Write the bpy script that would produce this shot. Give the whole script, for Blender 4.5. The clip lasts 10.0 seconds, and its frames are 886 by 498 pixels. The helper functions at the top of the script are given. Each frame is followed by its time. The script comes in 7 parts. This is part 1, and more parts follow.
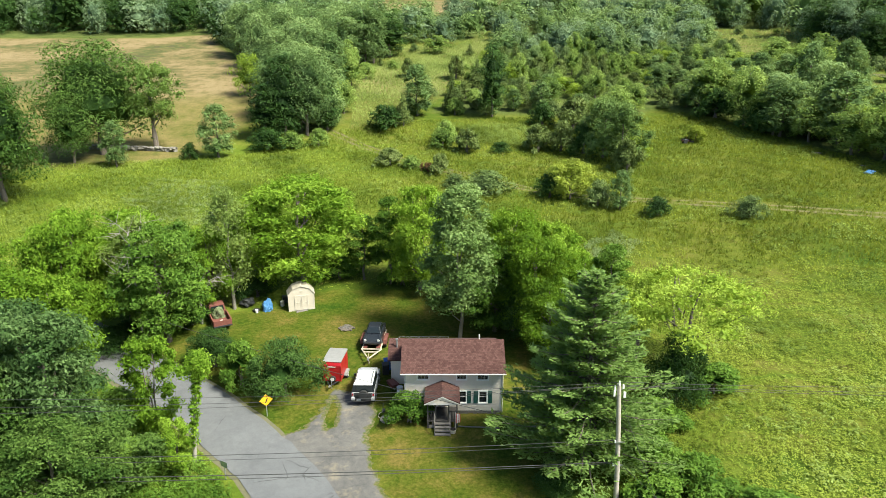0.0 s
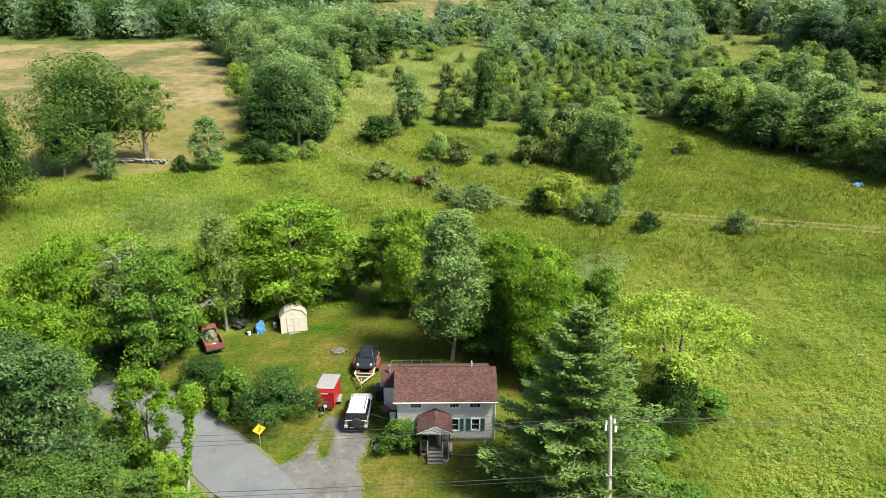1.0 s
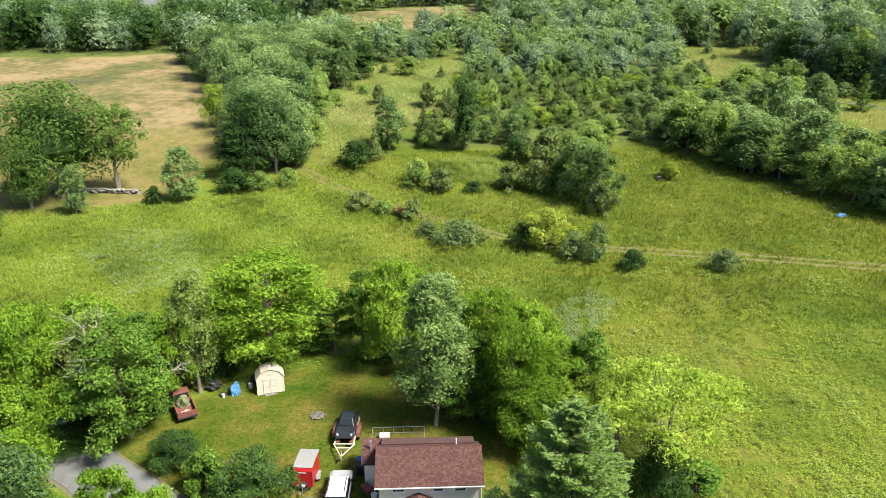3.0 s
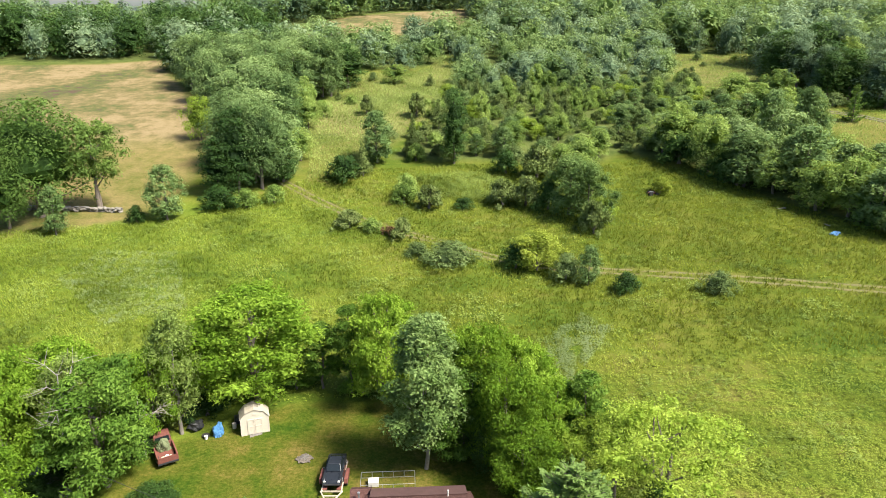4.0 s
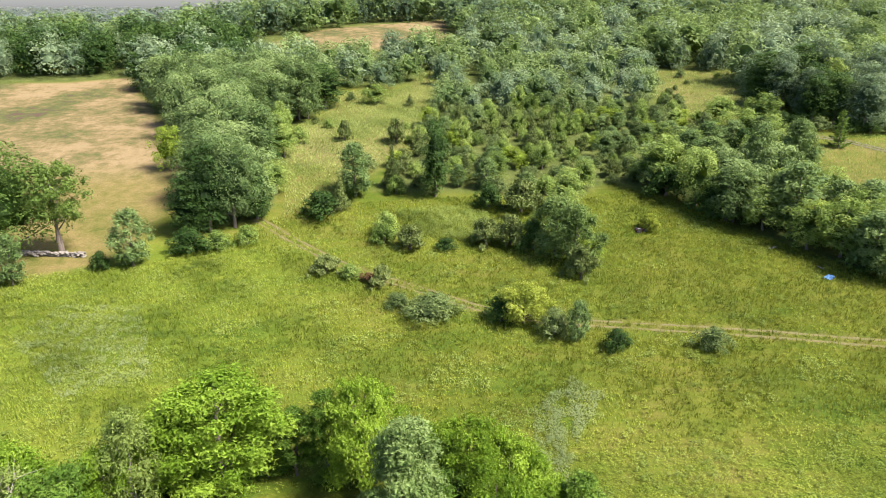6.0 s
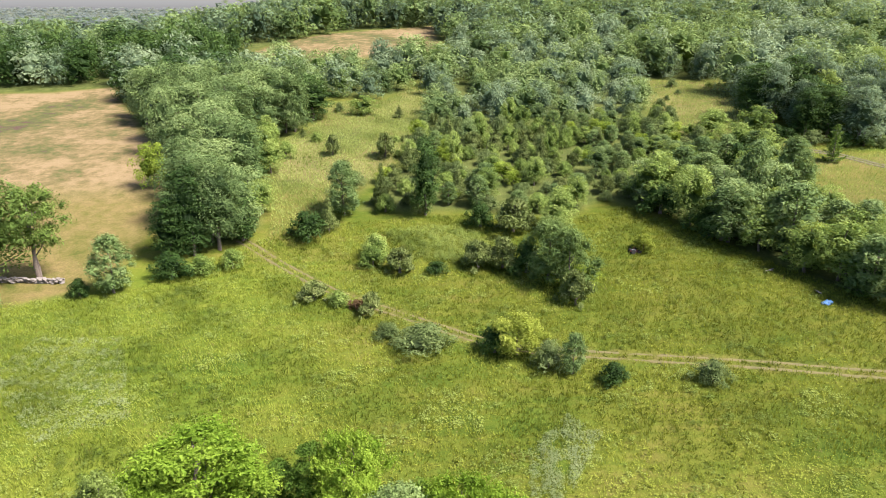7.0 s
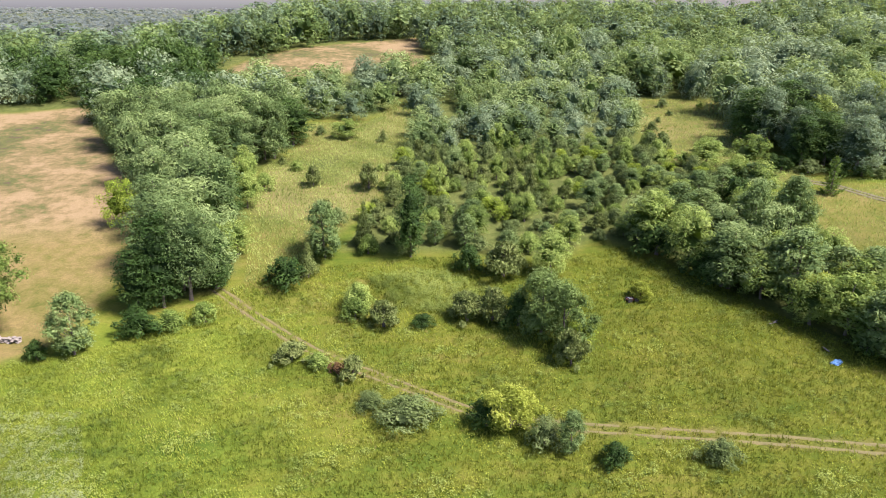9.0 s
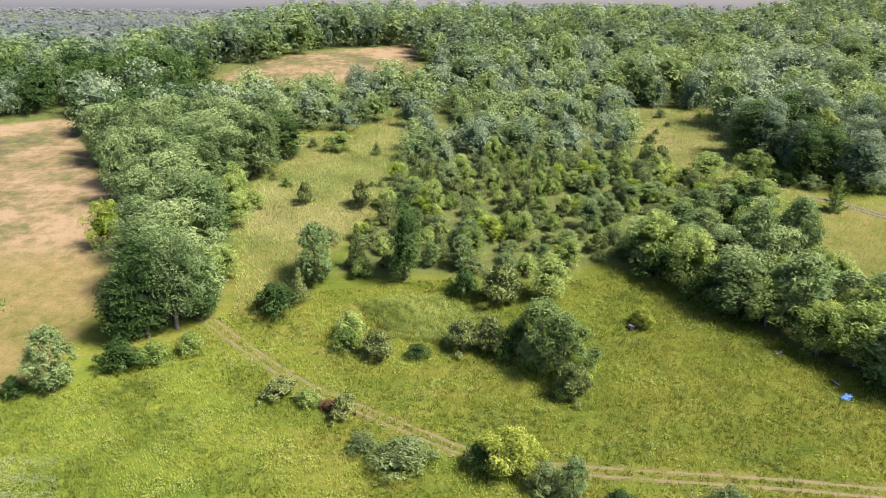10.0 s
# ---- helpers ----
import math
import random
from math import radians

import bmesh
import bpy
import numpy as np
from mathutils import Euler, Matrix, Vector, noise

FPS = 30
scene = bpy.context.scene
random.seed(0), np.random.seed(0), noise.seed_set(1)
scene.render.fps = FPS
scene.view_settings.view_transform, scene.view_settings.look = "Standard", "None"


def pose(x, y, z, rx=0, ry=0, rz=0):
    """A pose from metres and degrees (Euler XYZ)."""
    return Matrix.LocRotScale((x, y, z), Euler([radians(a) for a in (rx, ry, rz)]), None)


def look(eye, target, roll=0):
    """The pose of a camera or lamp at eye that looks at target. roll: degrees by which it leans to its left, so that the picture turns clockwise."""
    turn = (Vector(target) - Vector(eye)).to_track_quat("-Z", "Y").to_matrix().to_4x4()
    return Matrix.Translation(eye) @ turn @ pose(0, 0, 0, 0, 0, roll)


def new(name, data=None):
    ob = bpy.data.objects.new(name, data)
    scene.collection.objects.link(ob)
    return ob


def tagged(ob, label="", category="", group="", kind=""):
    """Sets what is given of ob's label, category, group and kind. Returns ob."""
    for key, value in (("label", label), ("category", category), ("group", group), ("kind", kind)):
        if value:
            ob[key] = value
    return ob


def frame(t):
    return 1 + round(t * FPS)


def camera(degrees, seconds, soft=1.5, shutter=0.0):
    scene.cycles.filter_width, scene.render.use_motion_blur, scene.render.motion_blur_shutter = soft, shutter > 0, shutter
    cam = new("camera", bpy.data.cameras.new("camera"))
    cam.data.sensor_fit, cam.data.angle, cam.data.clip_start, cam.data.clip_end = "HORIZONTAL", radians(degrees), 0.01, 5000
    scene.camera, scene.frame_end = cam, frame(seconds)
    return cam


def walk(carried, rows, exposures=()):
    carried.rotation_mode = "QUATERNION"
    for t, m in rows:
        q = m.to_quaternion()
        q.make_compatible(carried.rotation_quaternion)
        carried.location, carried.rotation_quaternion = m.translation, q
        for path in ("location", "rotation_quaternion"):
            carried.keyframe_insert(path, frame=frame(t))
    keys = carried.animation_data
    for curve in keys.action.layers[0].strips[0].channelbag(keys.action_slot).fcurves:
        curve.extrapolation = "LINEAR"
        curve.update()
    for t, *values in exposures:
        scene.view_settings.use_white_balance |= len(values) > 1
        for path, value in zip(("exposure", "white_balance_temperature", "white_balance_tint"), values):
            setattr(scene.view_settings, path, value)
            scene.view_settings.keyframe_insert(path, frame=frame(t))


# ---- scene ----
cam = camera(66.4, 10.0, soft=0.5)
METRES, EYE, TILT, LEAN, TURN = 44.0, 29.4, -18.3, 0.0, 0.0
ROWS = [
    (0.0, 0.0, 0.0, 0.0, 0.0, 0.0, -0.0),
    (0.5, 0.0, -0.0054, 0.0254, -0.32, -0.02, 0.11),
    (1.0, -0.0002, -0.0058, 0.0527, -0.68, -0.05, 0.22),
    (1.5, -0.0003, -0.0006, 0.0826, -1.05, -0.1, 0.34),
    (2.0, -0.0003, 0.011, 0.1153, -1.44, -0.13, 0.45),
    (2.5, -0.0002, 0.0277, 0.1499, -1.84, -0.15, 0.56),
    (4.0, 0.0029, 0.0976, 0.2645, -3.13, -0.25, 1.0),
    (4.5, 0.0046, 0.1245, 0.3049, -3.55, -0.26, 1.12),
    (5.0, 0.0065, 0.1519, 0.347, -3.94, -0.28, 1.25),
    (5.5, 0.0088, 0.1802, 0.3908, -4.32, -0.29, 1.36),
    (7.0, 0.0172, 0.2771, 0.5298, -5.56, -0.34, 1.73),
    (7.5, 0.0203, 0.3138, 0.5762, -5.95, -0.36, 1.8),
    (8.0, 0.0242, 0.352, 0.6244, -6.27, -0.39, 1.82),
    (8.5, 0.0285, 0.3928, 0.6746, -6.57, -0.42, 1.88),
    (9.0, 0.0339, 0.4353, 0.7254, -6.81, -0.44, 1.91),
    (9.5, 0.0399, 0.4792, 0.7761, -7.03, -0.46, 1.96),
    (10.0, 0.0462, 0.5257, 0.8264, -7.25, -0.49, 2.01),
]
walk(cam, [(t, pose(0, 0, EYE, TILT, LEAN, TURN) @ pose(METRES * x, METRES * y, METRES * z, 90 + pitch, roll, yaw)) for t, x, y, z, yaw, pitch, roll in ROWS],
     [(0.0, 1.42, 5990, 3), (5.0, 1.57, 6080, 16), (10.0, 1.54, 5900, 33)])

# ---- world, sun, exposure ----
SUN_AZ, SUN_EL = 118.0, 53.0          # degrees: clockwise from straight ahead (y), and above the horizon
world = bpy.data.worlds.new("world")
scene.world = world
world.use_nodes = True
_wn = world.node_tree.nodes
_wn.clear()
_sky = _wn.new("ShaderNodeTexSky")
_sky.sky_type = "NISHITA"
_sky.sun_disc = False
_sky.sun_elevation = radians(SUN_EL)
_sky.sun_rotation = radians(SUN_AZ)
_sky.dust_density = 2.2
_sky.air_density = 1.0
_bg = _wn.new("ShaderNodeBackground")
_bg.inputs["Strength"].default_value = 0.070
_wo = _wn.new("ShaderNodeOutputWorld")
world.node_tree.links.new(_sky.outputs[0], _bg.inputs[0])
world.node_tree.links.new(_bg.outputs[0], _wo.inputs[0])
sun = new("sun", bpy.data.lights.new("sun", "SUN"))
sun.data.energy = 4.7
sun.data.angle = radians(16.0)
sun.data.color = (1.0, 0.90, 0.72)
_sd = Vector((math.sin(radians(SUN_AZ)) * math.cos(radians(SUN_EL)), math.cos(radians(SUN_AZ)) * math.cos(radians(SUN_EL)), math.sin(radians(SUN_EL))))
sun.matrix_world = look(_sd * 300, (0, 0, 0))

# ---- materials ----


def nodes_of(name):
    m = bpy.data.materials.new(name)
    m.use_nodes = True
    nt = m.node_tree
    nt.nodes.clear()
    out = nt.nodes.new("ShaderNodeOutputMaterial")
    return m, nt, out


def node(nt, kind, links=None, **values):
    n = nt.nodes.new(kind)
    for k, v in values.items():
        n.inputs[k.replace("_", " ")].default_value = v
    for k, v in (links or {}).items():
        nt.links.new(v, n.inputs[k])
    return n


def ramp(nt, fac, *stops):
    r = nt.nodes.new("ShaderNodeValToRGB")
    e = r.color_ramp.elements
    while len(e) < len(stops):
        e.new(0.5)
    for el, (p, c) in zip(e, stops):
        el.position, el.color = p, (*c, 1)
    nt.links.new(fac, r.inputs[0])
    return r.outputs[0]


def mixc(nt, fac, a, b, mode="MIX"):
    n = nt.nodes.new("ShaderNodeMix")
    n.data_type, n.blend_type = "RGBA", mode
    for i, v in ((0, fac), (6, a), (7, b)):
        if isinstance(v, (int, float)):
            n.inputs[i].default_value = v
        elif isinstance(v, tuple):
            n.inputs[i].default_value = (*v, 1)
        else:
            nt.links.new(v, n.inputs[i])
    return n.outputs[2]


def attr(nt, name):
    n = nt.nodes.new("ShaderNodeAttribute")
    n.attribute_name = name
    return n.outputs["Fac"]


def noisy(nt, scale, detail=3.0, rough=0.6, coords="Object"):
    tc = nt.nodes.new("ShaderNodeTexCoord")
    n = node(nt, "ShaderNodeTexNoise", {"Vector": tc.outputs[coords]}, Scale=scale, Detail=detail, Roughness=rough)
    return n.outputs["Fac"]


def bump(nt, height, strength, distance):
    return node(nt, "ShaderNodeBump", {"Height": height}, Strength=strength, Distance=distance).outputs[0]


def leaf_material(name, dark, mid, light, through_amount=0.3, grain=7.0, bits=5.0, mottle=0.35):
    """Sprays of leaves: the tint of each spray runs from dark over mid to light, some sunlight passes through, and gaps part its leaflets."""
    m, nt, out = nodes_of(name)
    info = nt.nodes.new("ShaderNodeObjectInfo")
    t = attr(nt, "tint")
    add = nt.nodes.new("ShaderNodeMath")
    add.operation = "MULTIPLY_ADD"
    nt.links.new(info.outputs["Random"], add.inputs[0])
    add.inputs[1].default_value = 0.40
    nt.links.new(t, add.inputs[2])
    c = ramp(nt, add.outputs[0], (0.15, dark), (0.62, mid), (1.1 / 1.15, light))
    fine = noisy(nt, grain, 2, 0.65)
    c = mixc(nt, mottle, c, ramp(nt, fine, (0.32, (0.14, 0.14, 0.14)), (0.68, (0.80, 0.80, 0.80))), "OVERLAY")
    p = node(nt, "ShaderNodeBsdfPrincipled", {"Base Color": c, "Normal": bump(nt, fine, mottle, 0.8 / grain)}, Roughness=0.6)
    p.inputs["Specular IOR Level"].default_value = 0.1
    lighter = mixc(nt, 0.5, c, (min(1, light[0] * 1.5), min(1, light[1] * 1.35), light[2] * 0.8))
    tr = node(nt, "ShaderNodeBsdfTranslucent", {"Color": lighter})
    mx = node(nt, "ShaderNodeMixShader", Fac=through_amount)
    nt.links.new(p.outputs[0], mx.inputs[1])
    nt.links.new(tr.outputs[0], mx.inputs[2])
    gap = nt.nodes.new("ShaderNodeMath")
    gap.operation = "LESS_THAN"
    gap.inputs[1].default_value = 0.42
    nt.links.new(noisy(nt, bits, 1, 0.5), gap.inputs[0])
    parted = nt.nodes.new("ShaderNodeMath")
    parted.operation = "SUBTRACT"
    parted.use_clamp = True
    nt.links.new(gap.outputs[0], parted.inputs[0])
    nt.links.new(attr(nt, "solid"), parted.inputs[1])
    cut = node(nt, "ShaderNodeMixShader", {0: parted.outputs[0], 1: mx.outputs[0]})
    nt.links.new(nt.nodes.new("ShaderNodeBsdfTransparent").outputs[0], cut.inputs[2])
    nt.links.new(cut.outputs[0], out.inputs[0])
    return m


def plain_material(name, a, b, scale=6.0, rough=0.7, metal=0.0, relief=0.2, dist=0.02, spec=0.4):
    """A surface whose colour wanders between a and b at two scales, with a fine relief."""
    m, nt, out = nodes_of(name)
    n1, n2 = noisy(nt, scale, 4), noisy(nt, scale * 7, 3)
    mixed = mixc(nt, 0.5, n1, n2)
    c = ramp(nt, mixed, (0.3, a), (0.7, b))
    r = node(nt, "ShaderNodeMapRange", {"Value": n1})
    r.inputs["To Min"].default_value, r.inputs["To Max"].default_value = max(0.02, rough - 0.1), min(1, rough + 0.1)
    p = node(nt, "ShaderNodeBsdfPrincipled", {"Base Color": c, "Roughness": r.outputs[0], "Normal": bump(nt, n2, relief, dist)}, Metallic=metal)
    p.inputs["Specular IOR Level"].default_value = spec
    nt.links.new(p.outputs[0], out.inputs[0])
    return m


LEAF = {
    "maple": leaf_material("leaf_maple", (0.022, 0.054, 0.007), (0.080, 0.156, 0.019), (0.168, 0.272, 0.039), 0.34, mottle=0.3),
    "ash": leaf_material("leaf_ash", (0.042, 0.088, 0.006), (0.126, 0.226, 0.016), (0.240, 0.362, 0.037), 0.38, mottle=0.3),
    "locust": leaf_material("leaf_locust", (0.066, 0.108, 0.012), (0.195, 0.292, 0.030), (0.345, 0.450, 0.066), 0.38, mottle=0.3),
    "poplar": leaf_material("leaf_poplar", (0.032, 0.066, 0.019), (0.116, 0.190, 0.058), (0.210, 0.295, 0.102)),
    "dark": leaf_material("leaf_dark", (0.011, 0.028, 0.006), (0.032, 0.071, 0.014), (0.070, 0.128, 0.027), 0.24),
    # hill green greyed and blued, oak slightly lifted: distance haze painted into the leaves
    "oak": leaf_material("leaf_oak", (0.025, 0.053, 0.016), (0.118, 0.190, 0.062), (0.222, 0.312, 0.112)),
    "hill": leaf_material("leaf_hill_haze", (0.034, 0.064, 0.036), (0.122, 0.192, 0.102), (0.210, 0.290, 0.156), 0.3, 3.0, 3.2),
    # ridge leaves paled towards blue: the haze of distance is in their colour
    "ridge": leaf_material("leaf_ridge_haze", (0.120, 0.160, 0.155), (0.170, 0.215, 0.205), (0.215, 0.262, 0.248), 0.55, 1.2, 2.0),
    "olive": leaf_material("leaf_olive", (0.050, 0.082, 0.024), (0.120, 0.174, 0.054), (0.178, 0.240, 0.084)),
    "sedge": leaf_material("leaf_sedge", (0.085, 0.072, 0.026), (0.170, 0.145, 0.050), (0.270, 0.235, 0.095), 0.3),
    "pine": leaf_material("needle_pine", (0.022, 0.052, 0.009), (0.076, 0.150, 0.024), (0.155, 0.248, 0.048), 0.28),
    "white_pine": leaf_material("needle_white_pine", (0.070, 0.128, 0.028), (0.122, 0.206, 0.046), (0.182, 0.276, 0.074), 0.40, mottle=0.2),
    "silver": leaf_material("leaf_silver_maple", (0.016, 0.040, 0.010), (0.060, 0.114, 0.031), (0.128, 0.198, 0.066), 0.3, mottle=0.3),
    "mugwort": leaf_material("leaf_mugwort", (0.150, 0.205, 0.080), (0.205, 0.265, 0.110), (0.255, 0.318, 0.145), 0.38, mottle=0.2),
    "rusty": leaf_material("leaf_rusty", (0.080, 0.060, 0.024), (0.150, 0.092, 0.044), (0.220, 0.145, 0.075), 0.3),
    "cedar": leaf_material("needle_cedar", (0.040, 0.062, 0.016), (0.110, 0.154, 0.040), (0.190, 0.240, 0.076), 0.22),
    "weed": leaf_material("leaf_weed", (0.055, 0.086, 0.010), (0.141, 0.182, 0.020), (0.252, 0.300, 0.042), 0.38, mottle=0.2),
    # hay: pale grass green, with the upper slope's light and haze painted in
    "hay": leaf_material("leaf_hay", (0.095, 0.145, 0.030), (0.205, 0.280, 0.068), (0.330, 0.405, 0.120), 0.33),
    "lush": leaf_material("leaf_lush", (0.056, 0.094, 0.011), (0.150, 0.206, 0.023), (0.262, 0.328, 0.048), 0.38, mottle=0.2),
    "goldenrod": leaf_material("leaf_goldenrod", (0.052, 0.090, 0.018), (0.142, 0.204, 0.042), (0.255, 0.330, 0.080), 0.38, mottle=0.2),
    "aspen": leaf_material("leaf_aspen", (0.040, 0.076, 0.018), (0.124, 0.200, 0.054), (0.225, 0.316, 0.104), 0.32, mottle=0.35),
    "golden": leaf_material("leaf_golden", (0.100, 0.138, 0.016), (0.245, 0.312, 0.042), (0.390, 0.456, 0.088), 0.38),
    # deep: dark oak green, also maple darkened to paint shade on the roadside trees
    "deep": leaf_material("leaf_deep", (0.012, 0.032, 0.006), (0.045, 0.092, 0.015), (0.108, 0.176, 0.035)),
    "grove": leaf_material("leaf_grove", (0.038, 0.074, 0.014), (0.145, 0.228, 0.046), (0.275, 0.368, 0.092), 0.32),
}
BARK = plain_material("bark", (0.07, 0.055, 0.042), (0.20, 0.17, 0.14), 9, 0.9, relief=0.6, dist=0.03)
BARK_PALE = plain_material("bark_pale", (0.13, 0.115, 0.095), (0.28, 0.255, 0.22), 9, 0.85, relief=0.4)
DEADWOOD = plain_material("dead_wood", (0.20, 0.18, 0.155), (0.36, 0.33, 0.29), 9, 0.85, relief=0.4)

# ---- the lie of the land ----
LAND_Y = (-3000, 0, 40, 50, 65, 82, 94, 107, 121, 134, 160, 190, 237, 270, 360, 450, 600, 900, 1050, 1400, 1900, 2300, 3000)
LAND_Z = (-20, -1.2, -0.35, 0, 0.7, 2.3, 3.1, 4.2, 5.3, 6.6, 11, 16, 21, 26, 43, 51, 54, 58, 57, 52, 66, 69, 30)


def smooth(a, b, x):
    t = np.clip((x - a) / (b - a), 0, 1)
    return t * t * (3 - 2 * t)


def land(x, y):
    """The height of the ground."""
    x, y = np.asarray(x, float), np.asarray(y, float)
    xs, ys = np.array(LAND_Y, float), np.array(LAND_Z, float)
    h = np.diff(xs)
    d = np.diff(ys) / h
    m = np.zeros_like(ys)
    m[0], m[-1] = d[0], d[-1]
    w1, w2 = 2 * h[1:] + h[:-1], h[1:] + 2 * h[:-1]
    m[1:-1] = (w1 + w2) / (w1 / d[:-1] + w2 / d[1:])
    i = np.clip(np.searchsorted(xs, y) - 1, 0, len(h) - 1)
    t = (y - xs[i]) / h[i]
    z = (1 + 2 * t) * (1 - t) ** 2 * ys[i] + t * (1 - t) ** 2 * h[i] * m[i] + t * t * (3 - 2 * t) * ys[i + 1] + t * t * (t - 1) * h[i] * m[i + 1]
    z = z + 0.04 * np.clip(x - 20, 0, 120) * smooth(80, 110, y) * (1 - smooth(250, 400, y))
    z = z - smooth(-20, -130, x) * smooth(270, 420, y) * (1 - smooth(600, 1700, y)) * 19
    way = x / np.maximum(y, 60.0)
    z = z + 8 * smooth(0.52, 0.68, way) * smooth(190, 280, y) * (1 - smooth(700, 1200, y))
    return z - 16 * np.exp(-((way - 0.53) / 0.05) ** 2) * smooth(400, 560, y) * (1 - smooth(1100, 1600, y))


def inside(poly, x, y, soft=0.0):
    """Signed distance to a polygon of the plan: positive inside it."""
    x, y = np.asarray(x, float), np.asarray(y, float)
    best = np.full(x.shape, 1e9)
    odd = np.zeros(x.shape, bool)
    n = len(poly)
    for k in range(n):
        (ax, ay), (bx, by) = poly[k], poly[(k + 1) % n]
        ex, ey = bx - ax, by - ay
        t = np.clip(((x - ax) * ex + (y - ay) * ey) / (ex * ex + ey * ey), 0, 1)
        best = np.minimum(best, np.hypot(x - ax - t * ex, y - ay - t * ey))
        if ay != by:
            odd ^= ((ay > y) != (by > y)) & (x < ex * (y - ay) / ey + ax)
    return np.where(odd, best, -best)


def wave(x, y, scale, seed):
    """A cheap smooth wander between -1 and 1 over the plan."""
    r = np.random.RandomState(seed)
    z = np.zeros(np.shape(x))
    for k in range(7):
        a, f, p = r.uniform(0, 6.28), r.uniform(0.6, 1.7) / scale, r.uniform(0, 6.28)
        z = z + np.sin((np.cos(a) * x + np.sin(a) * y) * f * 6.28 + p)
    return z / 3.5


ROAD = ((-60, 74), (-40, 63.5), (-28.7, 55.2), (-20.4, 48.9), (-15.3, 44.1), (-11, 39.5), (-7.8, 34.5), (-4, 26), (2, 10), (8, -20), (10, -80))
DRIVE = ((-9.4, 50.8), (-9.9, 48.0), (-11.0, 45.4), (-13.8, 43.4), (-11.0, 39.0), (-8.0, 34.0), (-3.0, 35.5), (-4.2, 39.0), (-4.9, 41.2), (-5.7, 44.2), (-5.4, 47.0), (-5.7, 49.6), (-7.5, 50.6))
YARD = ((-27, 52), (-22, 50), (-16, 46), (-10.5, 44.3), (-6, 42), (-3, 36), (6, 35), (9, 42), (9, 52), (8, 60), (3, 67), (-2.5, 70), (-12, 70.5), (-17, 68.5), (-22, 65), (-26, 60))
TAN_FIELD = ((-180, 262), (-107, 263), (-88, 270), (-67, 224), (-49.5, 187), (-44, 170), (-42.5, 150), (-44, 137), (-48, 127), (-58, 122), (-75, 117), (-180, 110))
FAR_FIELD = ((-54, 312), (-40, 338), (-14, 358), (33, 383), (31, 318), (6, 312), (-30, 300))
UPPER_MEADOW = ((-20, 146), (-21.6, 168), (-24, 184), (-23, 204), (-16, 221), (-16, 248), (5, 250), (19, 276), (20, 235), (13, 209), (6, 180), (-6, 160), (-12, 148))
RIGHT_MEADOW = ((104, 170), (200, 172), (200, 110), (92, 126), (88, 138))
CLEARING = ((98, 262), (126, 256), (104, 198), (112, 176), (92, 176), (78, 200))
ROW_WOOD = ((-88, 271), (-67, 226), (-49, 190), (-42.5, 170), (-37, 152), (-30, 140), (-21, 149), (-21.6, 168), (-24.5, 184), (-23, 204), (-17, 221), (-17, 262), (-30, 300), (-60, 300))
THICKET = ((-4, 156), (18, 154), (40, 148), (49, 155), (58, 149), (70, 160), (86, 178), (84, 200), (105, 258), (90, 300), (20, 300), (20, 276), (20, 235), (13, 209), (6.5, 180))
HEDGE = ((49, 155), (58, 149), (64, 138), (70, 123), (75, 111), (92, 96), (120, 84), (122, 95), (96, 116), (91, 128), (87, 138), (95, 162), (86, 178), (66, 160))

# ---- ground ----


def sheet(name, verts, faces, material, kind="structure", label="", attrs=None, category="", shade=False, parent=None):
    """One mesh object from arrays; faces: an n x 3 or n x 4 array of indices."""
    verts, faces = np.asarray(verts, np.float32), np.asarray(faces, np.int32)
    me = bpy.data.meshes.new(name)
    k = faces.shape[1]
    me.vertices.add(len(verts))
    me.vertices.foreach_set("co", verts.ravel())
    me.loops.add(faces.size)
    me.loops.foreach_set("vertex_index", faces.ravel())
    me.polygons.add(len(faces))
    me.polygons.foreach_set("loop_start", np.arange(0, faces.size, k, dtype=np.int32))
    me.polygons.foreach_set("use_smooth", np.full(len(faces), shade))
    for key, val in (attrs or {}).items():
        me.attributes.new(key, "FLOAT", "POINT").data.foreach_set("value", np.asarray(val, np.float32))
    me.update()
    me.materials.append(material)
    ob = new(name, me)
    if parent:
        ob.parent = parent
    if kind or label:
        tagged(ob, label, category, kind=kind)
    return ob


def steps(*parts):
    """A growing row of grid lines: (from, to, step) one after another."""
    out = []
    for a, b, s in parts:
        out.append(np.arange(a, b, s))
    return np.concatenate(out + [[parts[-1][1]]])


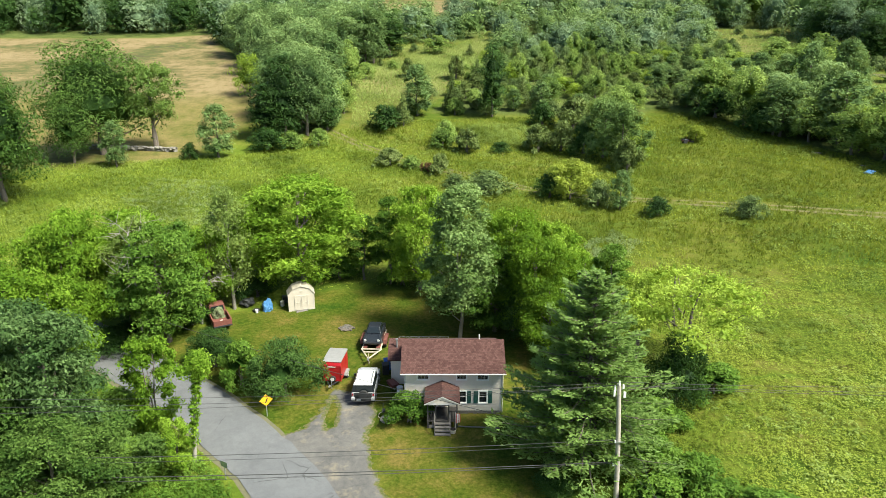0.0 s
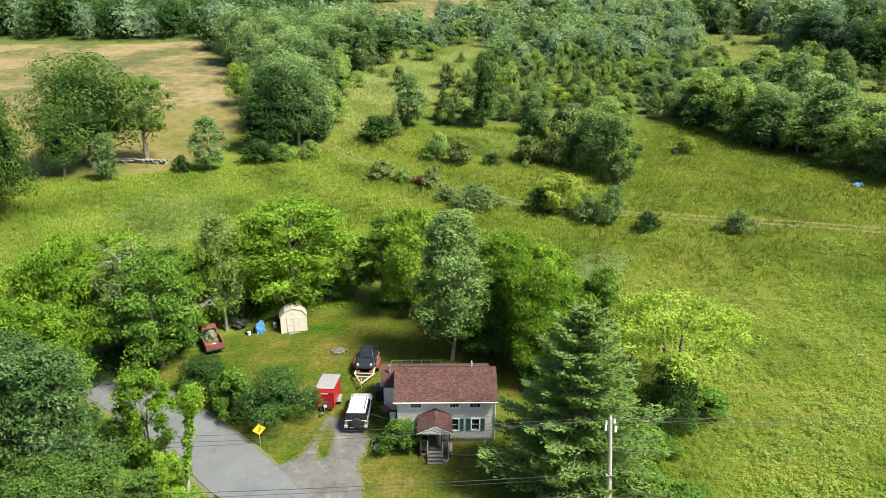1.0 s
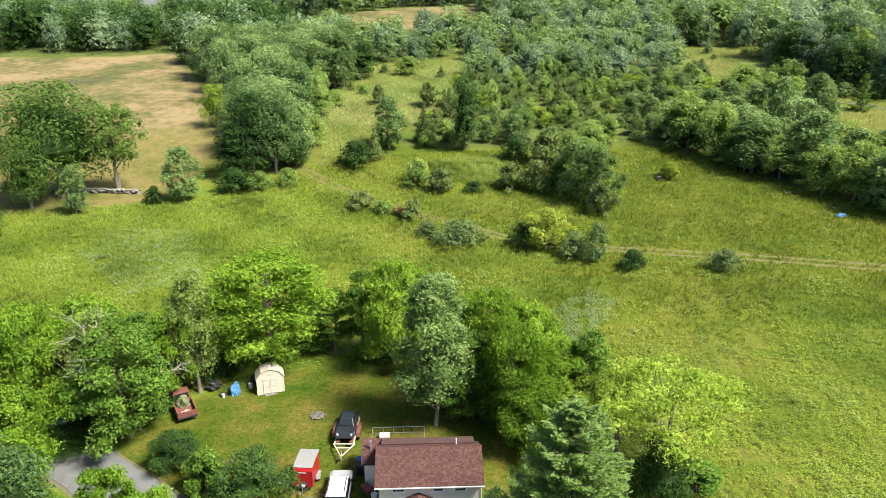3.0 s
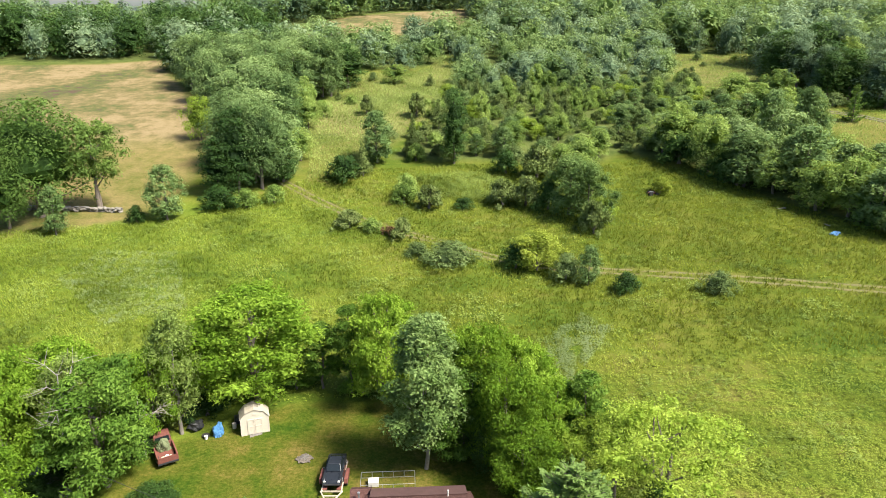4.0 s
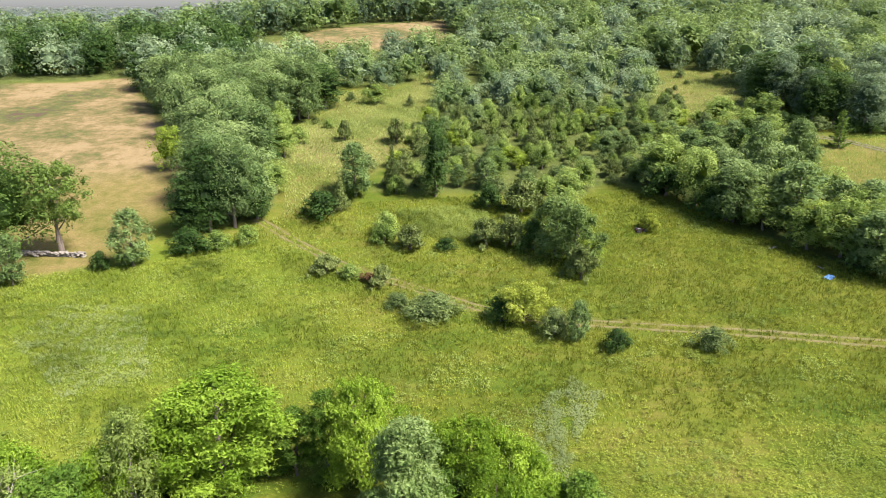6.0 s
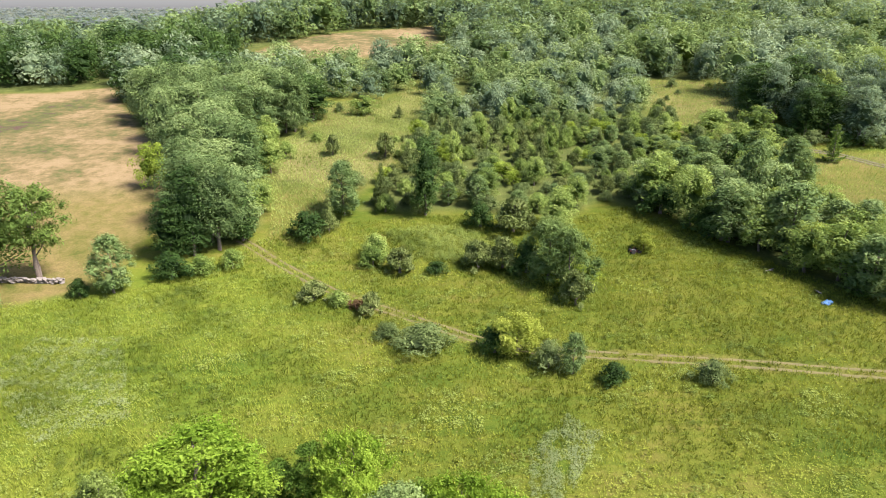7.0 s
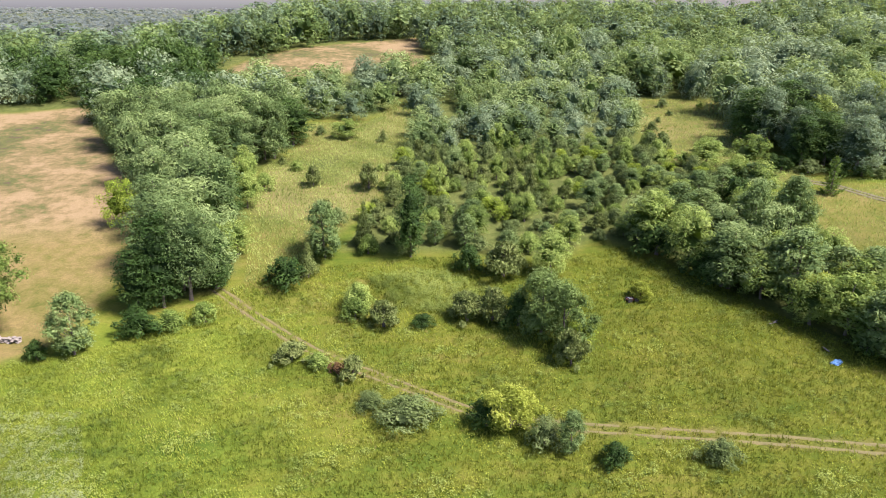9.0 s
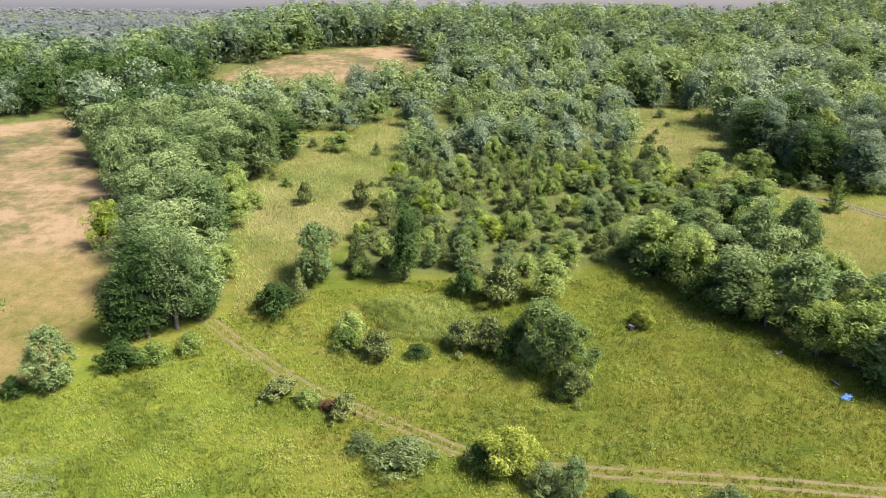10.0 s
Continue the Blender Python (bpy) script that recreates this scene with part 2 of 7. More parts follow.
def ground_material():
    m, nt, out = nodes_of("meadow_ground")
    big, mid, fine = noisy(nt, 0.045, 4), noisy(nt, 0.35, 5, 0.7), noisy(nt, 3.0, 4, 0.7)
    tc = nt.nodes.new("ShaderNodeTexCoord")
    mp = nt.nodes.new("ShaderNodeMapping")
    mp.inputs["Rotation"].default_value = (0, 0, 0.25)
    mp.inputs["Scale"].default_value = (0.05, 0.45, 0.2)
    nt.links.new(tc.outputs["Object"], mp.inputs["Vector"])
    rows_ = node(nt, "ShaderNodeTexNoise", {"Vector": mp.outputs[0]}, Scale=1.0, Detail=4.0, Roughness=0.65).outputs["Fac"]
    blend = mixc(nt, 0.35, mixc(nt, 0.45, big, mid), rows_)
    meadow = ramp(nt, blend, (0.36, (0.038, 0.070, 0.008)), (0.45, (0.064, 0.098, 0.011)), (0.53, (0.092, 0.112, 0.015)), (0.62, (0.118, 0.114, 0.026)))
    lush = ramp(nt, blend, (0.36, (0.044, 0.082, 0.009)), (0.46, (0.082, 0.122, 0.013)), (0.57, (0.122, 0.152, 0.019)))
    meadow = mixc(nt, attr(nt, "lush"), meadow, lush)
    meadow_dark = ramp(nt, blend, (0.36, (0.036, 0.062, 0.007)), (0.46, (0.060, 0.084, 0.009)), (0.57, (0.090, 0.102, 0.014)))
    meadow = mixc(nt, attr(nt, "meadow_dark"), meadow, meadow_dark)
    lawn = ramp(nt, mixc(nt, 0.25, mixc(nt, 0.6, mid, noisy(nt, 0.16, 4)), fine), (0.38, (0.026, 0.056, 0.005)), (0.46, (0.048, 0.070, 0.007)), (0.53, (0.076, 0.080, 0.012)), (0.61, (0.120, 0.096, 0.025)))
    sep = nt.nodes.new("ShaderNodeSeparateXYZ")
    nt.links.new(tc.outputs["Object"], sep.inputs[0])
    mown = node(nt, "ShaderNodeMapRange", {"Value": sep.outputs["Y"]})
    mown.inputs["From Min"].default_value, mown.inputs["From Max"].default_value = 176, 162
    hay = ramp(nt, mixc(nt, 0.5, noisy(nt, 0.06, 5, 0.6), mid), (0.38, (0.066, 0.082, 0.017)), (0.47, (0.112, 0.106, 0.031)), (0.58, (0.158, 0.128, 0.050)))
    tan = ramp(nt, mixc(nt, 0.35, noisy(nt, 0.035, 5, 0.6), mid), (0.38, (0.080, 0.056, 0.042)), (0.43, (0.070, 0.084, 0.028)), (0.48, (0.112, 0.100, 0.042)), (0.52, (0.158, 0.126, 0.060)), (0.57, (0.200, 0.156, 0.082)))
    tan = mixc(nt, mown.outputs[0], tan, hay)
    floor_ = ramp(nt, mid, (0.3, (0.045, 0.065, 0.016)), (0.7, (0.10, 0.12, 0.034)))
    c = mixc(nt, attr(nt, "lawn"), meadow, lawn)
    c = mixc(nt, attr(nt, "tan"), c, tan)
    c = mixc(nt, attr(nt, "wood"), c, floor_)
    dirt = ramp(nt, fine, (0.3, (0.085, 0.068, 0.030)), (0.7, (0.155, 0.118, 0.056)))
    c = mixc(nt, attr(nt, "bare"), c, dirt)
    speck = noisy(nt, 9.0, 3, 0.7)
    c = mixc(nt, 0.32, c, ramp(nt, fine, (0.3, (0.2, 0.2, 0.2)), (0.7, (0.8, 0.8, 0.8))), "OVERLAY")
    c = mixc(nt, 0.35, c, ramp(nt, speck, (0.3, (0.2, 0.2, 0.2)), (0.7, (0.8, 0.8, 0.8))), "OVERLAY")
    p = node(nt, "ShaderNodeBsdfPrincipled", {"Base Color": c, "Normal": bump(nt, fine, 0.5, 0.25)}, Roughness=0.9)
    p.inputs["Specular IOR Level"].default_value = 0.05
    nt.links.new(p.outputs[0], out.inputs[0])
    return m


TRACK = ((-25, 145), (-15.7, 133.9), (-7.1, 123.9), (2.6, 116.1), (14.6, 106.5), (22, 103), (29.3, 100.9), (39.9, 98.4), (52.9, 95.5), (63.3, 92.8), (90, 87))


def off_line(line, x, y):
    """Signed distance from a line of the plan (positive to its left)."""
    best, side = np.full(np.shape(x), 1e9), np.zeros(np.shape(x))
    for (ax, ay), (bx, by) in zip(line, line[1:]):
        ex, ey = bx - ax, by - ay
        t = np.clip(((x - ax) * ex + (y - ay) * ey) / (ex * ex + ey * ey), 0, 1)
        d = np.hypot(x - ax - t * ex, y - ay - t * ey)
        s = np.sign(ex * (y - ay) - ey * (x - ax))
        side = np.where(d < best, s, side)
        best = np.minimum(best, d)
    return best * side


def meadow_darkness(x, y):
    """Where the meadow is coloured darker: towards the hedgerow and round the track."""
    return np.clip((0.75 * smooth(18, 55, x) + 0.25 * smooth(-20, 20, x)) * smooth(62, 84, y) * (1 - smooth(150, 165, y)) + 0.35 * wave(x, y, 14, 21), 0, 1)


xs = steps((-3000, -400, 130), (-400, -120, 14), (-120, -60, 2.0), (-60, 80, 0.9), (80, 130, 1.6), (130, 400, 15), (400, 3000, 130))
ys = steps((-3000, -200, 140), (-200, 20, 11), (20, 150, 0.9), (150, 280, 1.8), (280, 420, 5), (420, 900, 16), (900, 3000, 100))
gx, gy = np.meshgrid(xs, ys)
flat_x, flat_y = gx.ravel(), gy.ravel()
gz = land(flat_x, flat_y)
yard_d = inside(YARD, flat_x, flat_y)
lawn_w = smooth(-0.8, 0.8, yard_d + 0.6 * wave(flat_x, flat_y, 3, 5))
tan_w = np.maximum(smooth(-2, 2, inside(TAN_FIELD, flat_x, flat_y)), smooth(-2, 2, inside(FAR_FIELD, flat_x, flat_y)))
# upper meadows blended with tan: brighter slope light and haze put into the ground colour
tan_w = np.maximum(tan_w, 0.45 * np.maximum.reduce([smooth(-3, 3, inside(p, flat_x, flat_y)) for p in (UPPER_MEADOW, RIGHT_MEADOW, CLEARING)]))
wood_d = np.maximum.reduce([inside(p, flat_x, flat_y) for p in (ROW_WOOD, THICKET, HEDGE)])
open_d = np.maximum.reduce([inside(p, flat_x, flat_y) for p in (TAN_FIELD, FAR_FIELD, UPPER_MEADOW, RIGHT_MEADOW, CLEARING)])
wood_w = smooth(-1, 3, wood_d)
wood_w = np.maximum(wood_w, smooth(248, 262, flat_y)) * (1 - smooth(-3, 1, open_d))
track_d = np.abs(off_line(TRACK, flat_x, flat_y))
bare_w = (1 - smooth(0.25, 0.75, np.abs(track_d - 0.75))) * (0.34 + 0.22 * wave(flat_x, flat_y, 6, 9)) * smooth(-6, 5, flat_y - 80)
road_d = np.abs(off_line(ROAD, flat_x, flat_y))
drive_d = inside(DRIVE, flat_x, flat_y)
tall = smooth(3.6, 5.0, road_d) * smooth(0.2, -0.8, drive_d) * (1 - lawn_w) * (1 - tan_w) * smooth(0.9, 1.6, track_d) * smooth(170, 140, flat_y) * smooth(-130, -90, flat_x) * smooth(130, 110, flat_x)
rng = np.random.RandomState(3)
gz = gz + tall * (0.10 * wave(flat_x, flat_y, 2.3, 11) + 0.16 * wave(flat_x, flat_y, 7, 12) + rng.uniform(-0.14, 0.14, gz.shape))
gz = gz - 0.05 * (1 - smooth(2.0, 2.9, road_d)) - 0.04 * smooth(-0.2, 0.4, drive_d)
nx_, ny_ = len(xs), len(ys)
ii = np.arange(nx_ * ny_).reshape(ny_, nx_)
quads = np.stack([ii[:-1, :-1], ii[:-1, 1:], ii[1:, 1:], ii[1:, :-1]], -1).reshape(-1, 4)
GROUND = ground_material()
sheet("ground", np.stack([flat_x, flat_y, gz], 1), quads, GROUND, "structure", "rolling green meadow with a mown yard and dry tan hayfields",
      {"lawn": lawn_w, "lush": 0.9 * smooth(4, -25, flat_x) * smooth(145, 128, flat_y), "meadow_dark": meadow_darkness(flat_x, flat_y), "tan": tan_w, "wood": wood_w, "bare": np.clip(bare_w, 0, 1)}, "ground", True)

# ---- trees: shapes ----


def lobes_for(rs, shape, h, r, base, count):
    """Centres and radii of the leaf masses of one crown."""
    out = []
    lean = rs.uniform(0, 6.28)
    for k in range(count):
        u = min(0.97, max(0.03, (k + rs.uniform(0.1, 0.9)) / count + rs.uniform(-0.08, 0.08)))
        a = k * 2.4 + rs.uniform(-0.6, 0.6)
        if shape == "round":
            w, size = math.sqrt(1 - ((u - 0.45) / 0.62) ** 2 * 0.9), r * rs.uniform(0.17, 0.33)
        elif shape == "dome":
            w, size = math.sqrt(1 - ((u - 0.40) / 0.62) ** 2 * 0.9), r * rs.uniform(0.20, 0.36)
        elif shape == "tall":
            w, size = math.sin(math.pi * (0.14 + 0.80 * u)) ** 0.7, r * rs.uniform(0.22, 0.38)
        elif shape == "cone":
            w, size = 1.0 - 0.95 * u, r * (0.14 + 0.26 * (1 - u))
        elif shape == "umbrella":
            w, size = 0.35 + 0.65 * math.sin(math.pi * min(1, 0.2 + 0.70 * u)), r * rs.uniform(0.17, 0.28)
        else:
            w, size = math.sqrt(max(0.05, 1 - u * u * 0.95)), min(r, h) * rs.uniform(0.13, 0.36)
        w = max(0.05, w)
        size = min(size, (h - base) * 0.4)
        rad = max(0.05, r * w - size * 0.8) * math.sqrt(rs.uniform(0.30, 1.25)) * (1 + 0.20 * math.sin(2 * a + lean) + 0.16 * math.sin(3 * a + 5 * u + lean))
        lo, hi = base + size * 0.5, h - size * 0.75
        out.append((rad * math.cos(a), rad * math.sin(a), lo + (hi - lo) * min(1, u * 1.02), size, rs.uniform(0, 1)))
    return np.array(out)


def leaves_for(rs, lobes, n, leaf, flat=0.75, tri=False, droop=0.0, slim=0.44, loose=0.40, core_share=0.16, rise=0.30, vary=0.30, fuzz=0.35):
    """Leaf sprays on the shells of the lobes, and larger ones in the core: vertices, faces and a tint for each vertex,
    darker inwards as painted shade.
    """
    w = lobes[:, 3] ** 2
    k = rs.choice(len(lobes), n, p=w / w.sum())
    d = rs.normal(size=(n, 3))
    d[:, 2] += rise
    d /= np.linalg.norm(d, axis=1)[:, None]
    core = rs.uniform(0, 1, n) < core_share
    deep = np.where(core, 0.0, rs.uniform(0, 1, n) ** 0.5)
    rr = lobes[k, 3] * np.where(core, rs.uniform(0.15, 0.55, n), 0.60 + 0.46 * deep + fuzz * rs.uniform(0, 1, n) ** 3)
    c = lobes[k, :3] + d * rr[:, None] * np.array([1, 1, flat])
    up = np.array([0, 0, 0.45 - droop])
    nrm = d + rs.normal(size=(n, 3)) * loose + up
    nrm /= np.linalg.norm(nrm, axis=1)[:, None]
    u = np.cross(nrm, rs.normal(size=(n, 3)))
    u /= np.linalg.norm(u, axis=1)[:, None]
    v = np.cross(nrm, u)
    s = (leaf * rs.uniform(0.6, 1.35, n) * np.where(core, 2.6, 1.0))[:, None]
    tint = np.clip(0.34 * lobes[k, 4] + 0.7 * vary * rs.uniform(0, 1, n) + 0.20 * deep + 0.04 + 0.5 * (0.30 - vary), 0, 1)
    if tri:
        vs = np.stack([c - u * s, c + u * s * 0.75 + v * s * (slim * 1.1), c + u * s * 0.75 - v * s * (slim * 1.1)], 1)
        f = np.arange(3 * n).reshape(n, 3)
        return vs.reshape(-1, 3), f, np.repeat(tint, 3)
    bend = nrm * s * rs.uniform(0.05, 0.35, n)[:, None]
    slims = np.where(core, 0.8, slim)[:, None]
    vs = np.stack([c - u * s, c + v * s * slims - bend, c + u * s, c - v * s * slims - bend], 1)
    f = np.arange(4 * n).reshape(n, 4)
    return vs.reshape(-1, 3), f, np.repeat(tint, 4)


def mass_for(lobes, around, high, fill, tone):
    """The inner twigs and old leaves of a dense crown: a skin inside its lobes, its tone darkened to paint in shade."""
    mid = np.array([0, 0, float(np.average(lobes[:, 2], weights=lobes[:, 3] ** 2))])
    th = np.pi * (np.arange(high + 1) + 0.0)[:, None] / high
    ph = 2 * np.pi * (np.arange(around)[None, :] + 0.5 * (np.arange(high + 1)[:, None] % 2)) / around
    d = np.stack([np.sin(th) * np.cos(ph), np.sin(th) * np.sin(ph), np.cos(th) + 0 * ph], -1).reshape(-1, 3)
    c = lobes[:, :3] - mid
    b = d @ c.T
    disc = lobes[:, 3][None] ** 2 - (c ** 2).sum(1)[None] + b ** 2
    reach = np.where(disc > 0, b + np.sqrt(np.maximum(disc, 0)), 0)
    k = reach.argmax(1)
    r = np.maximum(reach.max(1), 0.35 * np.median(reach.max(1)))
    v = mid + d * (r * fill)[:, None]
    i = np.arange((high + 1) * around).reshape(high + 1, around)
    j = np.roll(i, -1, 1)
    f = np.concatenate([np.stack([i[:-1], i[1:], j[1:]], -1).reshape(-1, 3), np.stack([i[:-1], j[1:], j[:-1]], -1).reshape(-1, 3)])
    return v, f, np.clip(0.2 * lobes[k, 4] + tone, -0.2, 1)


def tube(path, radii, sides=6):
    """A tapered limb along a path."""
    p = np.array(path, float)
    vs, fs = [], []
    for k in range(len(p)):
        a, b = p[max(0, k - 1)], p[min(len(p) - 1, k + 1)]
        t = (b - a) / (np.linalg.norm(b - a) + 1e-9)
        s = np.cross(t, (0.31, 0.95, 0.05))
        s /= np.linalg.norm(s)
        q = np.cross(t, s)
        for j in range(sides):
            an = 6.2832 * j / sides
            vs.append(p[k] + radii[k] * (math.cos(an) * s + math.sin(an) * q))
    for k in range(len(p) - 1):
        for j in range(sides):
            fs.append((k * sides + j, k * sides + (j + 1) % sides, (k + 1) * sides + (j + 1) % sides, (k + 1) * sides + j))
    return np.array(vs), np.array(fs)


def join(parts):
    vs, fs, n = [], [], 0
    for v, f in parts:
        vs.append(v)
        fs.append(f + n)
        n += len(v)
    return np.concatenate(vs), np.concatenate(fs)


def trunk_for(rs, lobes, h, thick, stems=1, sides=6, limbs=9):
    """The trunk and the limbs that carry the lobes."""
    parts = []
    for s in range(stems):
        a = rs.uniform(0, 6.28)
        lean = 0.0 if stems == 1 else h * 0.10
        p = [(0.25 * (stems > 1) * math.cos(a) * 1.0, 0.25 * (stems > 1) * math.sin(a), -0.4)]
        for k in range(1, 7):
            u = k / 6
            p.append((lean * u * math.cos(a) + rs.uniform(-1, 1) * 0.018 * h, lean * u * math.sin(a) + rs.uniform(-1, 1) * 0.018 * h, h * 0.88 * u))
        parts.append(tube(p, [thick * 1.35, thick] + [thick * (1 - 0.16 * k) for k in range(1, 6)], sides + 2))
    order = np.argsort(-lobes[:, 3])[:limbs]
    for k in order:
        e = lobes[k, :3]
        z0 = max(0.12 * h, e[2] - 0.75 * math.hypot(e[0], e[1]) - 0.06 * h)
        s0 = np.array([0, 0, z0])
        mid = s0 * 0.45 + e * 0.55 + np.array([0, 0, -0.02 * h])
        parts.append(tube([s0, mid, e, e + (e - mid) * 0.4], [thick * 0.42, thick * 0.28, thick * 0.14, thick * 0.04], 5))
    return join(parts)


PROTOS = {}


def proto(key, shape, leaf_kind, h, r, base, lobes, n, leaf, thick, stems=1, seed=1, bark=None, droop=0.0, flat=0.75, loose=0.95, rise=0.30, bulk=None):
    """The meshes of one kind of tree, built once at its own size."""
    rs = np.random.RandomState(seed)
    lb = lobes_for(rs, shape, h, r, base, lobes)
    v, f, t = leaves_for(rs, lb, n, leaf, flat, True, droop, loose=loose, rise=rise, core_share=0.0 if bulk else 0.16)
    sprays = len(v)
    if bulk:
        # negative tone: shade between the leaf masses is put into the skin's colour
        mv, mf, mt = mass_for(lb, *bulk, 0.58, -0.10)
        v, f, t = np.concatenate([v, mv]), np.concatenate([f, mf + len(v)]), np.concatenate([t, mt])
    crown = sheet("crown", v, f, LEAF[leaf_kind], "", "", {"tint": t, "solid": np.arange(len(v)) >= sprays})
    cm = crown.data
    bpy.data.objects.remove(crown)
    tv, tf = trunk_for(rs, lb, h, thick, stems, 4 if bulk else 6, 3 if bulk else 9)
    ob = sheet("trunk", tv, tf, bark or BARK, "", shade=True)
    tm = ob.data
    bpy.data.objects.remove(ob)
    PROTOS[key] = (cm, tm, h, r)


def tree(key, x, y, h, r, label, turn=None, group="", name="tree", category="tree", sink=0.0):
    """Stands a tree of that kind on the ground, with that height and crown radius."""
    cm, tm, ph, pr = PROTOS[key]
    e = new(name)
    z = float(land(x, y)) - sink
    tr = (x * 7.3 + y * 3.1) % 6.28 if turn is None else turn
    wide = 0.16 * math.sin(x * 5.1 + y * 2.7)
    e.matrix_world = Matrix.Translation((x, y, z)) @ Matrix.Rotation(tr, 4, "Z") @ Matrix.Diagonal((r / pr * (1 + wide), r / pr * (1 - wide), h / ph, 1))
    for nm, me in (("trunk", tm), ("crown", cm)):
        o = new(nm, me)
        o.parent = e
    tagged(e, label, category, group)
    return e


def conifer(key, leaf_kind, h, r, whorls, per, n, leaf, thick, seed, base=0.12, gap=0.0):
    """A pine or spruce: whorls of level boughs that carry sprays of needles."""
    rs = np.random.RandomState(seed)
    vs, fs, ts, wood, count = [], [], [], [], 0
    wood.append(tube([(0, 0, -0.4), (0, 0, h * 0.5), (0, 0, h * 0.98)], [thick * 1.2, thick * 0.7, thick * 0.08], 8))
    for w in range(whorls):
        u = w / (whorls - 1)
        z = h * (base + (1 - base) * 0.97 * u)
        reach = r * (1 - u) ** 0.62 * (0.75 + 0.25 * math.sin(w * 2.1)) + 0.25
        for b in range(per):
            a = 6.283 * (b + 0.5 * (w % 2)) / per + rs.uniform(-0.35, 0.35)
            ln = reach * rs.uniform(0.7, 1.15)
            rise = ln * (0.10 + 0.42 * u + rs.uniform(-0.1, 0.1))
            tip = np.array([ln * math.cos(a), ln * math.sin(a), rise])
            wood.append(tube([(0, 0, z), (tip * 0.6 + (0, 0, z - 0.08 * ln)), tip + (0, 0, z)], [thick * 0.25 * (1.1 - u), thick * 0.14, 0.012], 4))
            m = max(6, int(n * ln / r))
            q = rs.uniform(0.18, 1.0, m) ** 0.75
            side = rs.normal(size=m) * 0.24 * ln * (1.15 - q)
            c = np.outer(q, tip) + np.stack([-math.sin(a) * side, math.cos(a) * side, z + rs.normal(size=m) * 0.10 - 0.10 * ln * np.sin(q * 3.14)], 1)
            d = np.stack([math.cos(a) + rs.normal(size=m) * 0.6, math.sin(a) + rs.normal(size=m) * 0.6, 0.55 + rs.normal(size=m) * 0.4], 1)
            d /= np.linalg.norm(d, axis=1)[:, None]
            x_ = np.cross(d, rs.normal(size=(m, 3)) * 0.5 + (0, 0, 1))
            x_ /= np.linalg.norm(x_, axis=1)[:, None]
            s = leaf * rs.uniform(0.6, 1.4, m)[:, None]
            vs.append(np.stack([c - d * s, c + x_ * s * 0.32, c + d * s, c - x_ * s * 0.32], 1).reshape(-1, 3))
            fs.append(np.arange(4 * m).reshape(m, 4) + count)
            count += 4 * m
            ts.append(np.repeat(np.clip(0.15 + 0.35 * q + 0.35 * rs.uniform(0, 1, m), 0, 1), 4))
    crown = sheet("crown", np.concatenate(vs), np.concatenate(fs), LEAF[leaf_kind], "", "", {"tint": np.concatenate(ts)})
    cm = crown.data
    bpy.data.objects.remove(crown)
    tv, tf = join(wood)
    ob = sheet("trunk", tv, tf, BARK, "", shade=True)
    tm = ob.data
    bpy.data.objects.remove(ob)
    PROTOS[key] = (cm, tm, h, r)


# near kinds
proto("ash_near", "round", "ash", 13, 5.6, 1.6, 84, 17500, 0.20, 0.26, seed=11, loose=0.75, flat=0.55, rise=0.65)
proto("ash_wide", "round", "ash", 12, 5.6, 1.0, 60, 16099, 0.20, 0.24, stems=3, seed=51, loose=0.75, flat=0.50, rise=0.65)
proto("maple_near", "round", "maple", 12, 4.6, 1.2, 70, 16800, 0.19, 0.24, stems=2, seed=12, loose=0.75, flat=0.5, rise=0.65)
proto("deep_near", "round", "deep", 12, 4.6, 1.0, 78, 17500, 0.18, 0.24, seed=35, loose=0.75, flat=0.55, rise=0.6)
proto("poplar_near", "tall", "aspen", 15, 3.4, 2.2, 74, 17500, 0.17, 0.15, seed=13, bark=BARK_PALE, loose=0.85, flat=0.65, rise=0.5)
proto("slim_near", "tall", "maple", 12, 2.6, 2.5, 46, 7699, 0.17, 0.15, seed=14, loose=0.8, flat=0.5, rise=0.6)
proto("locust_near", "umbrella", "locust", 10, 5.7, 4.2, 51, 11200, 0.12, 0.18, stems=2, seed=15, flat=0.34, loose=0.9)
proto("sapling", "round", "ash", 8, 2.6, 1.2, 34, 6720, 0.16, 0.09, stems=2, seed=16, flat=0.7, loose=0.8, rise=0.6)
conifer("white_pine", "white_pine", 16, 5.2, 30, 9, 330, 0.19, 0.24, 17)
proto("grey_ash", "tall", "hay", 13, 3.4, 2.0, 46, 5880, 0.16, 0.19, seed=18, bark=BARK_PALE)
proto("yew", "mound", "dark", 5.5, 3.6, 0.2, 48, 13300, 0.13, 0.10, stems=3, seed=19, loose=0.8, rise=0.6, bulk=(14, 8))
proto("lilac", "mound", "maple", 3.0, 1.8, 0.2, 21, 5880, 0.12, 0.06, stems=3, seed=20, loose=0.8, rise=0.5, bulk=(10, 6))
proto("cedar_bush", "mound", "cedar", 4.0, 2.6, 0.1, 22, 2660, 0.22, 0.10, stems=3, seed=34)
proto("silver_near", "round", "silver", 12, 4.6, 1.0, 86, 17500, 0.18, 0.24, seed=36, loose=0.75, flat=0.55, rise=0.6)
